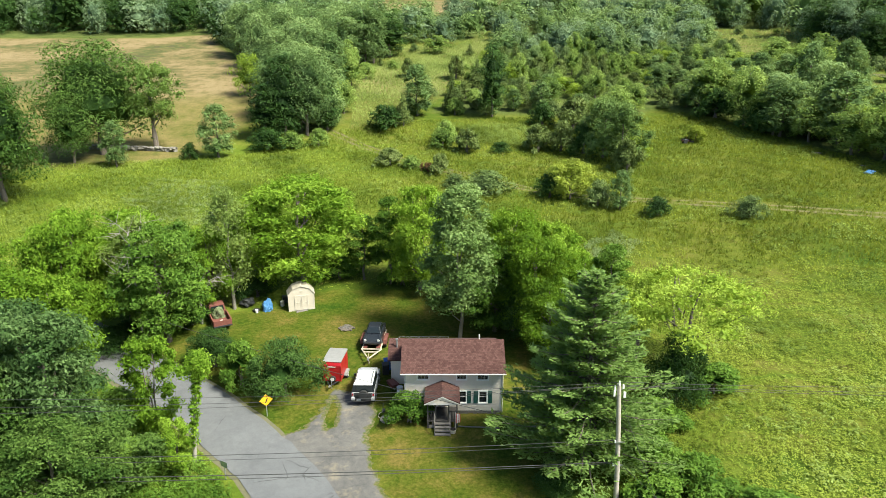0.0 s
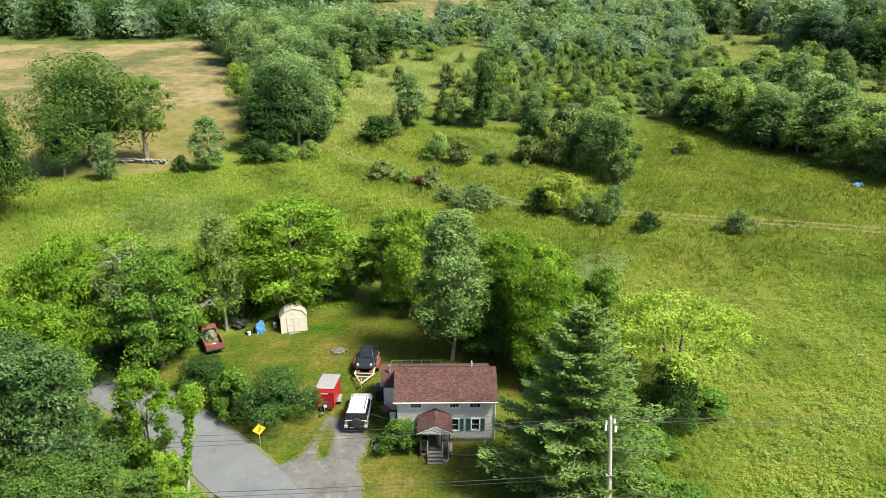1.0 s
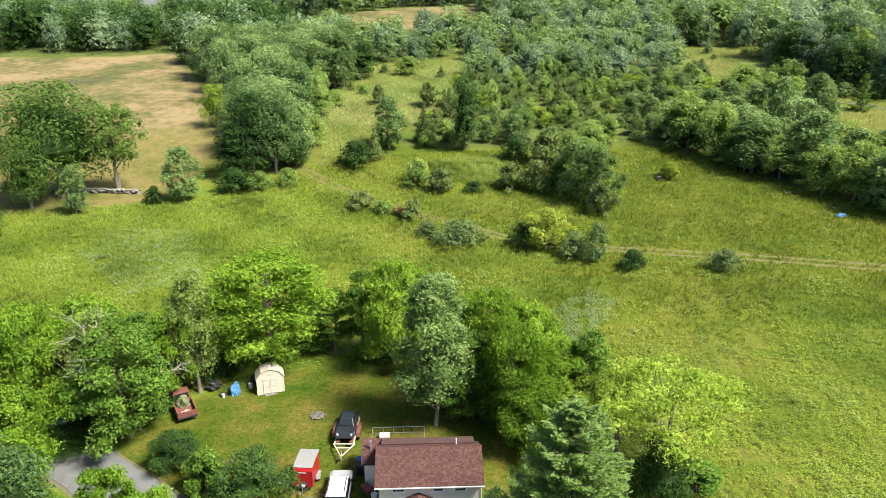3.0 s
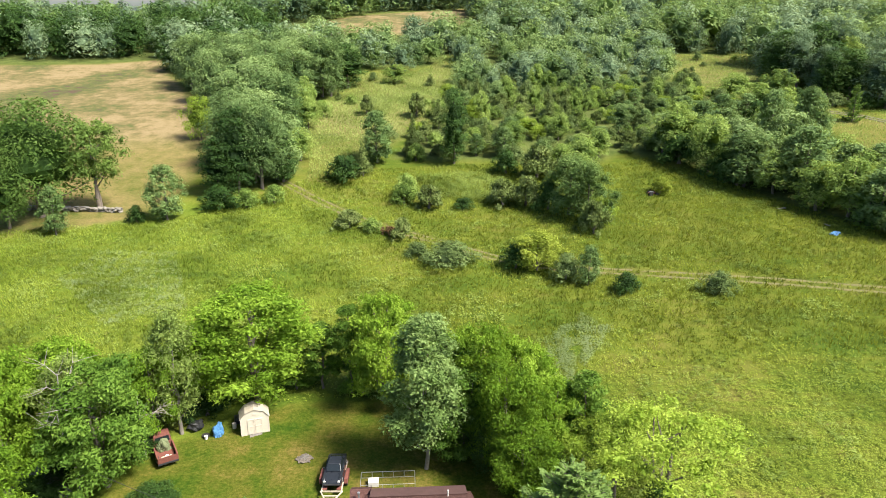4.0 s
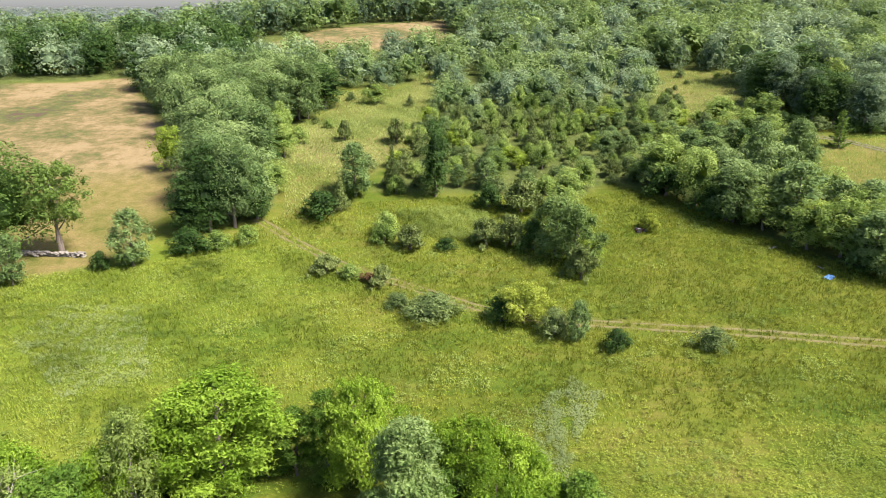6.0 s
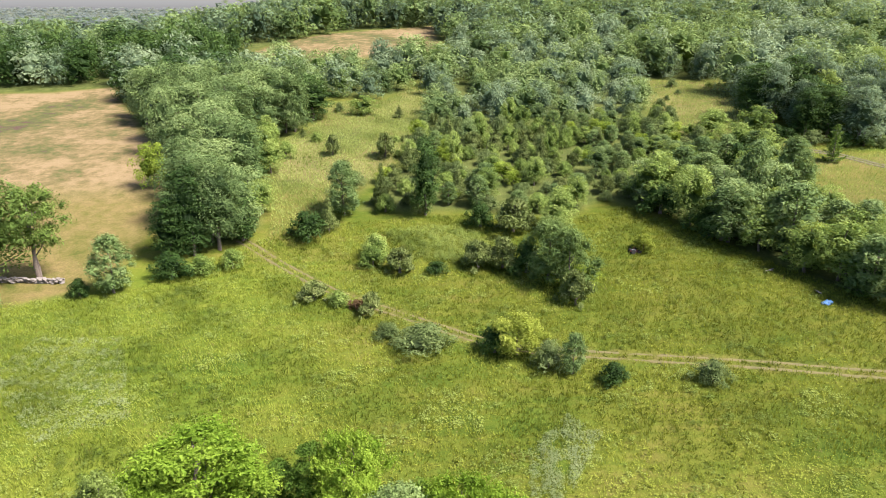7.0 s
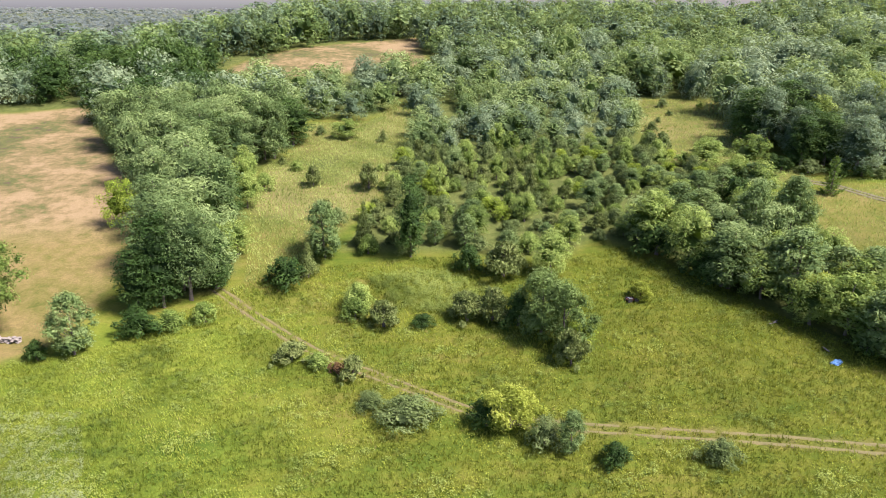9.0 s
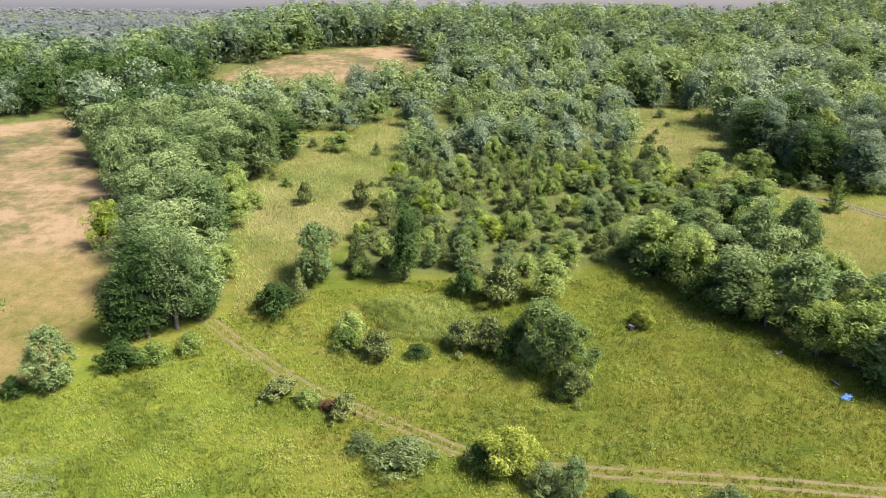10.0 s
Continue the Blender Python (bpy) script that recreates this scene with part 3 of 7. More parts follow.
# kinds of the middle distance
B = (16, 9)
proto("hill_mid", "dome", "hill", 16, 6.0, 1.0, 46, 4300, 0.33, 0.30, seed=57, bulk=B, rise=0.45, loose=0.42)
proto("vase_mid", "round", "grove", 16, 5.4, 5.2, 64, 7500, 0.24, 0.30, stems=2, seed=58, rise=0.5, loose=0.6, flat=0.7)
proto("rust_shrub", "mound", "rusty", 1.6, 1.3, 0.1, 18, 700, 0.16, 0.05, stems=3, seed=59, rise=0.45, loose=0.5)
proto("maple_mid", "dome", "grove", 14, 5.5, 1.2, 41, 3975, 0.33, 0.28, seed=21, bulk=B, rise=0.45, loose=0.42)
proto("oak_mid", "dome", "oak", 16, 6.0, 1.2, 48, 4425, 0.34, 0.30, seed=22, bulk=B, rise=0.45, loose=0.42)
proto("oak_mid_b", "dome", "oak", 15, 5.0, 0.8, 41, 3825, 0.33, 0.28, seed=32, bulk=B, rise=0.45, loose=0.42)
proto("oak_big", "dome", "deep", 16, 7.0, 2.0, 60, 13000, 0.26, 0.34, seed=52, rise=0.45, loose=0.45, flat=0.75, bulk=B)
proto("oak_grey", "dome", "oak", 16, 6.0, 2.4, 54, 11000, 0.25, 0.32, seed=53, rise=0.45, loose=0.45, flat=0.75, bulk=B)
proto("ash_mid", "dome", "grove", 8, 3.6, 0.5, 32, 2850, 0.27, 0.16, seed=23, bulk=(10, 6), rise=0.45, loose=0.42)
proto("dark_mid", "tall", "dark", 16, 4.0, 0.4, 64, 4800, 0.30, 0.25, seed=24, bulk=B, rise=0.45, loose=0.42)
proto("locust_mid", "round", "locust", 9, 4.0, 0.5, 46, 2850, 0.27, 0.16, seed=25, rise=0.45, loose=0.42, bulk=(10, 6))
proto("golden_mid", "dome", "golden", 7, 3.8, 0.4, 35, 4800, 0.22, 0.14, seed=54, rise=0.5, loose=0.6)
proto("aspen_mid", "dome", "aspen", 11, 4.6, 0.6, 44, 5750, 0.24, 0.2, seed=55, rise=0.5, loose=0.6)
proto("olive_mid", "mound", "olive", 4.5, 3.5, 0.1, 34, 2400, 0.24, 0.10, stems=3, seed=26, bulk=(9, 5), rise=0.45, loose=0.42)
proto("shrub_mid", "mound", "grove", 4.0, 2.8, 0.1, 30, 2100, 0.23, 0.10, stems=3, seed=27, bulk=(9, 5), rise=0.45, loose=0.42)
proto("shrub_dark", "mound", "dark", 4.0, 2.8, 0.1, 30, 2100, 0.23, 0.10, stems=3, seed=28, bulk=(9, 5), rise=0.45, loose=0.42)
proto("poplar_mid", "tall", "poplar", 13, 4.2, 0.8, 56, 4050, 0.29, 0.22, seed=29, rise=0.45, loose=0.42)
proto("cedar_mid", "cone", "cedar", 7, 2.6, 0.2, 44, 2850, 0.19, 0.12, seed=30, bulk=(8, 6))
conifer("spruce_mid", "pine", 10, 3.0, 18, 7, 34, 0.36, 0.16, 31, base=0.05)

# ---- trees round the yard ----
tree("ash_near", -15.8, 71.2, 13.0, 6.2, "tall bright green ash tree behind the garden shed")
tree("grey_ash", -22.2, 66.5, 13.2, 3.2, "thin grey-green ash tree behind the old truck")
tree("maple_near", -26.4, 59.6, 11.6, 4.9, "spreading green maple at the roadside with two trunks")
tree("grey_ash", -29.0, 60.5, 12.2, 3.2, "half-dead ash tree with bare grey branches")
tree("ash_wide", -35.0, 59.5, 13.4, 4.2, "bright green tree on the far side of the road", turn=1.2)
tree("slim_near", -6.0, 72.2, 10.5, 2.2, "slim green tree at the back of the yard")
tree("ash_wide", -2.4, 70.8, 12.2, 4.2, "bright green ash tree at the back of the yard", turn=2.6)
tree("poplar_near", 1.6, 60.0, 15.4, 3.7, "tall silvery green poplar behind the house")
tree("ash_near", 7.0, 65.2, 11.6, 3.9, "bright green ash tree behind the house", turn=4.0)
tree("ash_near", 8.6, 59.0, 11.0, 3.9, "leafy bright green tree beside the house", turn=5.2)
tree("maple_near", 5.0, 61.5, 9.0, 3.6, "dark leafy maple in the shade behind the house", turn=0.4)
tree("slim_near", 15.9, 59.6, 9.9, 2.4, "thin green tree at the meadow's edge")
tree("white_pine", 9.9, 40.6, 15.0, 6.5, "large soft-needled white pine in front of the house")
tree("locust_near", 20.5, 53.0, 10.4, 6.6, "pale yellow-green drooping locust tree in tall weeds")
tree("yew", 19.2, 49.0, 6.2, 2.9, "dark green cedar bush under the locust", name="bush", category="bush")
tree("yew", -13.1, 49.9, 5.3, 2.9, "large dark green yew bush behind the road sign", name="bush", category="bush")
tree("lilac", -17.2, 51.4, 4.2, 2.1, "green roadside bush beside the yew", name="bush", category="bush")
tree("yew", -20.5, 54.6, 3.8, 2.3, "dark shaded bush at the yard's edge", name="bush", category="bush", turn=2.0)
tree("lilac", -2.6, 46.2, 2.7, 1.7, "lilac bush beside the porch", name="bush", category="bush")
tree("silver_near", -27.4, 41.6, 12.0, 4.5, "large silvery green maple across the road", turn=1.0)
tree("deep_near", -30.5, 36.5, 10.5, 4.4, "dark green maple across the road", turn=3.0)
tree("deep_near", -24.0, 35.0, 7.5, 3.2, "low leafy maple at the roadside", turn=5.0)
tree("ash_near", -37.5, 50.5, 11.2, 5.0, "bright yellow-green tree across the road", turn=3.3)
tree("ash_near", -45.0, 58.0, 11.5, 4.8, "bright green tree beyond the road", turn=0.7)
tree("maple_near", -38.0, 43.5, 10.0, 4.6, "leafy green tree across the road", turn=0.9)
tree("sapling", -21.2, 43.6, 8.6, 2.2, "young bright green ash at the road's edge")
tree("sapling", -18.6, 40.4, 4.0, 1.6, "young ash sapling in roadside weeds", turn=2.0)
tree("lilac", -22.0, 39.5, 3.0, 2.3, "green bush in roadside weeds", name="bush", category="bush", turn=1.0)
tree("lilac", 13.6, 36.4, 2.6, 2.2, "green bush beside the utility pole", name="bush", category="bush", turn=2.2)
tree("lilac", 17.2, 38.2, 2.4, 2.6, "green bush in tall weeds", name="bush", category="bush", turn=4.2)

tree("ash_wide", 10.5, 64.0, 10.5, 4.2, "leafy bright green tree behind the house", turn=1.9)
tree("maple_near", 4.6, 66.5, 9.5, 3.8, "shaded green maple behind the house", turn=2.4)
tree("ash_wide", 9.8, 56.0, 8.0, 3.4, "leafy green tree beside the house", turn=3.4)
tree("ash_wide", 13.0, 60.5, 9.0, 3.6, "bright green young tree beside the house", turn=4.4)
tree("slim_near", -9.0, 73.0, 8.0, 2.2, "slim green tree at the back of the yard", turn=1.1)
tree("ash_wide", -19.8, 70.5, 11.0, 4.0, "bright green tree behind the blue tarpaulin", turn=1.4)
tree("ash_wide", -24.5, 66.5, 9.5, 3.6, "green tree behind the old truck", turn=0.2)
tree("ash_wide", -31.5, 63.5, 12.0, 4.6, "spreading bright green tree beyond the roadside", turn=2.2)
# the dark yew leaves here stand in for deep shade under the trees
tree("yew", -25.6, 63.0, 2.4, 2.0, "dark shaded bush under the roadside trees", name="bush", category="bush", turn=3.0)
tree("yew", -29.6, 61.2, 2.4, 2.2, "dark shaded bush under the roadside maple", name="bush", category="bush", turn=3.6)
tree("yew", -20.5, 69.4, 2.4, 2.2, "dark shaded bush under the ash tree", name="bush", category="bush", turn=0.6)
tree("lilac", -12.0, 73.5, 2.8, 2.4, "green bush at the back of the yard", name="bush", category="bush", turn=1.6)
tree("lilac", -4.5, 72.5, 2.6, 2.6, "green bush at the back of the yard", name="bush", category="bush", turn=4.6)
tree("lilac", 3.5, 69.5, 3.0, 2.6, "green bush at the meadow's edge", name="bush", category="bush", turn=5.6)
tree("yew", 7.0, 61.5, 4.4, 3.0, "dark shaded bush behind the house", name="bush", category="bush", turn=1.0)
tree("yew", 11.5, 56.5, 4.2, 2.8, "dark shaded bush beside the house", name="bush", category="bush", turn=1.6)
tree("deep_near", -22.5, 37.8, 6.0, 3.4, "low green tree in roadside weeds", turn=4.1)
tree("silver_near", -33.5, 45.5, 10.5, 4.6, "leafy green tree across the road", turn=2.7)
tree("deep_near", -33.0, 40.0, 11.5, 4.6, "spreading green maple across the road", turn=3.1)
tree("lilac", -25.0, 44.5, 3.6, 2.8, "green bush at the road's edge", name="bush", category="bush", turn=2.8)
tree("ash_wide", -41.5, 53.0, 11.5, 4.8, "bright green tree across the road", turn=5.5)
tree("ash_wide", -32.6, 51.0, 10.2, 4.6, "yellow-green leafy tree beside the road", turn=2.9)
# dark leaf kind again in place of the shade beside the road
tree("yew", -31.6, 57.2, 2.6, 2.2, "dark shaded bush at the road's edge", name="bush", category="bush", turn=4.9)
tree("locust_near", 17.5, 55.0, 8.6, 4.6, "pale yellow-green locust in tall weeds", turn=2.1)
tree("lilac", 22.5, 50.0, 2.8, 2.6, "green bush under the locust", name="bush", category="bush", turn=2.1)
tree("lilac", 16.5, 45.5, 2.4, 2.2, "green bush behind the white pine", name="bush", category="bush", turn=0.8)
tree("lilac", 15.0, 33.5, 2.2, 2.4, "green bush by the roadside", name="bush", category="bush", turn=0.4)

# dark bushes added to darken the bright lawn as the pine's shade would
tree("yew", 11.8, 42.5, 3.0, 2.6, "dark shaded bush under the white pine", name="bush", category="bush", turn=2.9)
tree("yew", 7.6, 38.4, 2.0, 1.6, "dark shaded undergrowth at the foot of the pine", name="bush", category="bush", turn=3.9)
tree("lilac", 14.2, 40.2, 3.2, 2.4, "green bush beside the white pine", name="bush", category="bush", turn=5.0)
tree("lilac", 20.5, 35.5, 2.0, 2.4, "green bush in tall weeds by the road", name="bush", category="bush", turn=1.5)

# ---- trees round the meadow ----
tree("oak_big", -67.5, 101.5, 20.0, 8.2, "big dark green oak at the meadow's edge")
tree("oak_big", -73.0, 109.0, 17.0, 6.5, "dark green oak at the meadow's edge", turn=1.0)
tree("oak_big", -64.6, 128.2, 21.0, 9.0, "large dark green oak beside the stone wall", turn=2.0)
tree("vase_mid", -55.8, 131.6, 16.6, 4.9, "leaning oak at the end of the stone wall", turn=0.5)
tree("oak_big", -67.6, 122.9, 13.0, 5.0, "smaller green maple below the stone wall")
tree("poplar_mid", -58.5, 120.0, 8.5, 2.6, "young tree below the stone wall")
tree("poplar_mid", -42.0, 125.9, 10.2, 3.5, "young grey-green tree by the hayfield")
tree("shrub_dark", -47.0, 125.0, 3.2, 2.0, "dark round bush by the stone wall", name="bush", category="bush")
tree("dark_mid", -36.0, 138.0, 11.5, 3.9, "dense dark green tree at the end of the hedgerow")
tree("dark_mid", -32.2, 139.0, 17.0, 4.0, "tall dense dark green tree at the end of the hedgerow", turn=2.2)
tree("oak_grey", -28.2, 141.0, 17.6, 5.0, "tall grey-green oak at the end of the hedgerow", turn=1.5)
tree("dark_mid", -24.5, 144.6, 10.0, 3.8, "dark green tree beside the track", turn=1.0)
tree("shrub_dark", -34.0, 131.0, 4.4, 4.2, "dark green bush under the hedgerow", name="bush", category="bush")
tree("shrub_mid", -29.5, 131.8, 3.6, 2.6, "green bush under the hedgerow", name="bush", category="bush")
tree("shrub_mid", -24.6, 133.9, 3.6, 2.2, "small green bush under the hedgerow", name="bush", category="bush", turn=2.0)
tree("locust_mid", -47.4, 170.1, 10.2, 3.4, "lone yellow-green tree on the tan field")
tree("poplar_mid", -5.8, 154.5, 11.4, 5.0, "rounded grey-green tree beside the upper meadow")
tree("shrub_dark", -12.3, 145.0, 5.2, 4.6, "broad dark bush beside the upper meadow", name="bush", category="bush")
tree("cedar_mid", -8.5, 147.0, 7.0, 2.6, "dark cedar beside the upper meadow")
tree("dark_mid", 10.9, 153.5, 16.5, 4.2, "tall dark dense tree in the thicket", turn=3.0)
tree("cedar_mid", 2.0, 158.0, 9.5, 2.4, "brownish cedar in the thicket", turn=3.0)
tree("cedar_bush", -9.6, 121.0, 3.4, 2.4, "dark brown-green bush in the meadow", name="bush", category="bush")
tree("shrub_mid", -5.6, 119.0, 2.4, 2.0, "bright green bush in the meadow", name="bush", category="bush", turn=4.0)
tree("rust_shrub", -2.6, 117.2, 1.6, 1.4, "small rust-red bush beside the track", name="bush", category="bush")
tree("cedar_bush", -0.5, 115.6, 3.8, 2.0, "feathery green bush beside the track", name="bush", category="bush", turn=4.0)
tree("olive_mid", 6.8, 105.0, 3.8, 4.2, "silvery green spreading bush in the meadow", name="bush", category="bush")
tree("olive_mid", 2.0, 108.2, 2.2, 2.6, "low silvery bush in the meadow", name="bush", category="bush", turn=2.0)
tree("golden_mid", 19.6, 102.0, 6.4, 3.8, "bright yellow-green rounded tree in the meadow")
tree("shrub_dark", 16.6, 103.0, 3.8, 2.6, "dark bush beside the yellow-green tree", name="bush", category="bush")
tree("olive_mid", 23.2, 98.2, 4.3, 2.6, "grey-green bush beside the yellow-green tree", name="bush", category="bush", turn=1.0)
tree("poplar_mid", 26.0, 96.5, 6.2, 1.8, "thin upright sapling in the meadow")
tree("shrub_dark", 30.8, 94.0, 2.9, 2.3, "dark green bush in the meadow", name="bush", category="bush", turn=1.0)
tree("olive_mid", 43.5, 92.6, 3.4, 2.5, "round grey-green bush beside the track", name="bush", category="bush", turn=3.0)
tree("cedar_bush", 4.6, 130.0, 4.6, 3.0, "round brown-green bush in the meadow", name="bush", category="bush", turn=1.0)
tree("shrub_mid", 0.0, 132.5, 4.0, 2.6, "bright green bush in the meadow", name="bush", category="bush", turn=1.0)
tree("shrub_mid", 0.5, 136.5, 4.5, 3.0, "green bush in the meadow", name="bush", category="bush", turn=5.0)
tree("shrub_dark", 11.0, 129.4, 2.2, 2.1, "low dark bush in the meadow", name="bush", category="bush", turn=5.0)
tree("cedar_bush", 18.4, 130.5, 5.4, 3.2, "dark cedar at the edge of the grove", turn=2.0)
tree("cedar_bush", 22.8, 130.0, 6.0, 3.4, "dark cedar in the grove", turn=5.0)
tree("shrub_dark", 26.5, 127.5, 5.6, 3.4, "dark bush in the grove", name="bush", category="bush", turn=3.0)
tree("aspen_mid", 29.6, 124.5, 11.0, 4.8, "grey-green tree in the grove", turn=1.0)
tree("aspen_mid", 31.8, 120.0, 11.0, 4.4, "grey-green tree at the front of the grove", turn=2.0)
tree("shrub_mid", 34.6, 125.0, 5.4, 2.8, "green bush in the grove", name="bush", category="bush", turn=3.0)
tree("cedar_bush", 31.6, 115.0, 6.0, 2.5, "rusty green cedar at the tip of the grove", turn=2.5)
tree("locust_mid", 33.8, 118.4, 5.2, 2.2, "yellow-green sapling in the grove", turn=2.5)
tree("golden_mid", 49.6, 133.0, 3.2, 2.2, "yellow-green bush beside the rusty scrap heap", name="bush", category="bush")
tree("cedar_bush", 27.6, 144.5, 6.8, 4.4, "rounded cedar at the thicket's edge", turn=0.3)
tree("maple_mid", 36.4, 143.5, 9.0, 3.8, "green tree at the thicket's edge", turn=0.3)
tree("shrub_dark", 21.5, 147.5, 5.0, 3.6, "dark bush at the thicket's edge", name="bush", category="bush", turn=0.3)
tree("golden_mid", 75.4, 122.2, 8.0, 3.4, "yellow-green tree at the front of the hedgerow")
tree("poplar_mid", 74.5, 127.8, 13.5, 6.0, "broad grey-green tree in the hedgerow", turn=0.3)
tree("maple_mid", 70.0, 129.5, 8.5, 4.4, "green tree at the front of the hedgerow", turn=0.3)
tree("oak_mid_b", 66.6, 134.4, 12.0, 5.2, "round grey-green tree in the hedgerow", turn=0.3)
tree("shrub_dark", 64.0, 137.0, 6.0, 4.4, "dark bush under the hedgerow", name="bush", category="bush", turn=1.3)
tree("maple_mid", 62.8, 142.5, 12.0, 5.6, "green tree in the hedgerow", turn=1.3)
tree("shrub_dark", 58.6, 147.6, 6.6, 4.6, "dark bush under the hedgerow", name="bush", category="bush", turn=2.3)
tree("maple_mid", 58.6, 151.0, 12.0, 5.6, "leafy tree in the hedgerow", turn=2.3)
tree("poplar_mid", 83.9, 142.4, 14.5, 3.8, "tall grey-green tree behind the hedgerow", turn=2.3)
tree("oak_mid_b", 76.6, 138.4, 13.5, 4.8, "round-topped tree behind the hedgerow", turn=2.3)
tree("poplar_mid", 82.0, 142.0, 17.0, 3.6, "tall grey-green tree behind the hedgerow", turn=1.2)
tree("poplar_mid", 75.2, 142.5, 16.6, 3.8, "tall grey-green tree behind the hedgerow", turn=3.4)
tree("poplar_mid", 86.5, 147.5, 14.5, 3.4, "grey-green tree behind the hedgerow", turn=4.4)
tree("spruce_mid", 76.5, 111.5, 8.4, 3.4, "blue-green spruce at the meadow's edge", turn=2.3)
tree("dark_mid", 80.5, 112.0, 8.6, 4.2, "dark green tree at the meadow's edge", turn=2.3)
tree("maple_mid", 82.0, 104.5, 9.5, 4.6, "leafy green tree at the meadow's edge", turn=2.3)
tree("cedar_bush", -9.6, 189.8, 5.2, 2.3, "cedar bush on the upper meadow", name="bush", category="bush", turn=0.3)
tree("cedar_bush", 3.5, 187.2, 6.4, 3.3, "cedar bush on the upper meadow", name="bush", category="bush", turn=1.3)
tree("ash_mid", -2.1, 231.8, 6.0, 4.0, "bright green bush on the upper meadow", name="bush", category="bush", turn=1.3)
tree("shrub_mid", -20.8, 187.3, 4.4, 2.8, "green bush on the upper meadow", name="bush", category="bush", turn=1.3)
tree("spruce_mid", 109.6, 168.8, 9.0, 2.7, "dark spruce beside the farm track", turn=0.3)
tree("ash_mid", 99.0, 186.0, 9.0, 4.6, "yellow-green tree at the wood's edge", turn=0.3)
tree("maple_mid", 89.0, 188.6, 8.0, 5.2, "green tree beside the clearing", turn=0.3)


def scatter(poly, gap, seed, keep=None):
    """Places about gap metres apart inside a polygon of the plan."""
    rs = np.random.RandomState(seed)
    px = [p[0] for p in poly]
    py = [p[1] for p in poly]
    out = []
    for yy in np.arange(min(py), max(py), gap * 0.87):
        for xx in np.arange(min(px), max(px), gap):
            x, y = xx + rs.uniform(-0.45, 0.45) * gap, yy + rs.uniform(-0.45, 0.45) * gap
            if inside(poly, np.array([x]), np.array([y]))[0] > 0 and (keep is None or keep(x, y)):
                out.append((x, y, rs.uniform(0, 1), rs.uniform(0, 1)))
    return out


def clear_of(x, y, polys):
    return all(inside(p, np.array([x]), np.array([y]))[0] < 1.0 for p in polys)


# the wooded strip between the hayfield and the upper meadow
for x, y, a, b in scatter(ROW_WOOD, 7.0, 41, lambda x, y: y < 235):
    near_edge = inside(UPPER_MEADOW, np.array([x]), np.array([y]))[0] > -5
    if near_edge and a < 0.5:
        tree("maple_mid" if b < 0.5 else "ash_mid", x, y, 6 + 4 * b, 3 + 1.4 * a, "green young tree at the edge of the wood", group="trees of the hedgerow wood")
    else:
        tree(("oak_mid", "oak_mid_b", "dark_mid" if b < 0.35 else "oak_mid")[int(a * 2.99)], x, y, 13 + 5 * b, 4.8 + 1.6 * a, "tall grey-green tree of the hedgerow wood", group="trees of the hedgerow wood")

# the thicket: bushes and cedars crowd together, with young trees among them
for x, y, a, b in scatter(THICKET, 4.9, 42, lambda x, y: y < 212):
    rise = max(0.0, (y - 165) * 0.035)
    if a < 0.70:
        key = ("olive_mid", "shrub_mid", "olive_mid", "cedar_bush", "shrub_mid", "locust_mid", "olive_mid")[int(a / 0.70 * 6.99)]
        tree(key, x, y, 2.2 + 2.2 * b + rise, 1.7 + 1.1 * b, "dense green bush in the thicket", group="thicket", name="bush", category="bush")
    else:
        key = ("maple_mid", "poplar_mid", "poplar_mid", "ash_mid", "cedar_mid", "oak_mid_b")[int((a - 0.70) / 0.30 * 5.99)]
        tall = 4.6 + 2.6 * b + rise if x < 55 or y < 160 else 4.6
        tree(key, x, y, tall, 1.8 + 1.2 * b, "young green tree in the dense thicket", group="thicket")

for poly, gap, seed in ((UPPER_MEADOW, 9.0, 45), (CLEARING, 10.0, 46)):
    for x, y, a, b in scatter(poly, gap, seed):
        if a < 0.25:
            tree(("shrub_mid", "olive_mid", "cedar_mid", "ash_mid")[int(a / 0.25 * 3.99)], x, y, 1.6 + 2.2 * b, 1.2 + 1.3 * b, "green bush in the tall grass of the clearing", group="bushes of the upper meadow", name="bush", category="bush")

# the hedgerow wood on the far side of the meadow
for x, y, a, b in scatter(HEDGE, 6.4, 43):
    key = ("maple_mid", "oak_mid_b", "poplar_mid", "ash_mid", "poplar_mid", "shrub_dark")[int(a * 5.99)]
    tree(key, x, y, (4.5 if key == "shrub_dark" else 7.5) + 3.2 * b, 3.6 + 1.4 * b, "green tree of the hedgerow beside the meadow", group="hedgerow trees")

# ---- far woods: joined, past counting ----


def far_crown(rs, around, high, n, leaf, count, fill=0.56, tone=0.0):
    """A crown seen from far off, one unit high: a leafy skin over many lobes, toned dark for inner shade, with loose
    sprays round it.
    """
    lumps = lobes_for(rs, "dome", 1.0, 0.44, 0.02, count)
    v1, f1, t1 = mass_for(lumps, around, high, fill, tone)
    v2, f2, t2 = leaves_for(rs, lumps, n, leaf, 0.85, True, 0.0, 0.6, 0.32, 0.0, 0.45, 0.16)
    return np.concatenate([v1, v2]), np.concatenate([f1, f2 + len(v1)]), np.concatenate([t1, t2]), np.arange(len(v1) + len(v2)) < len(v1)


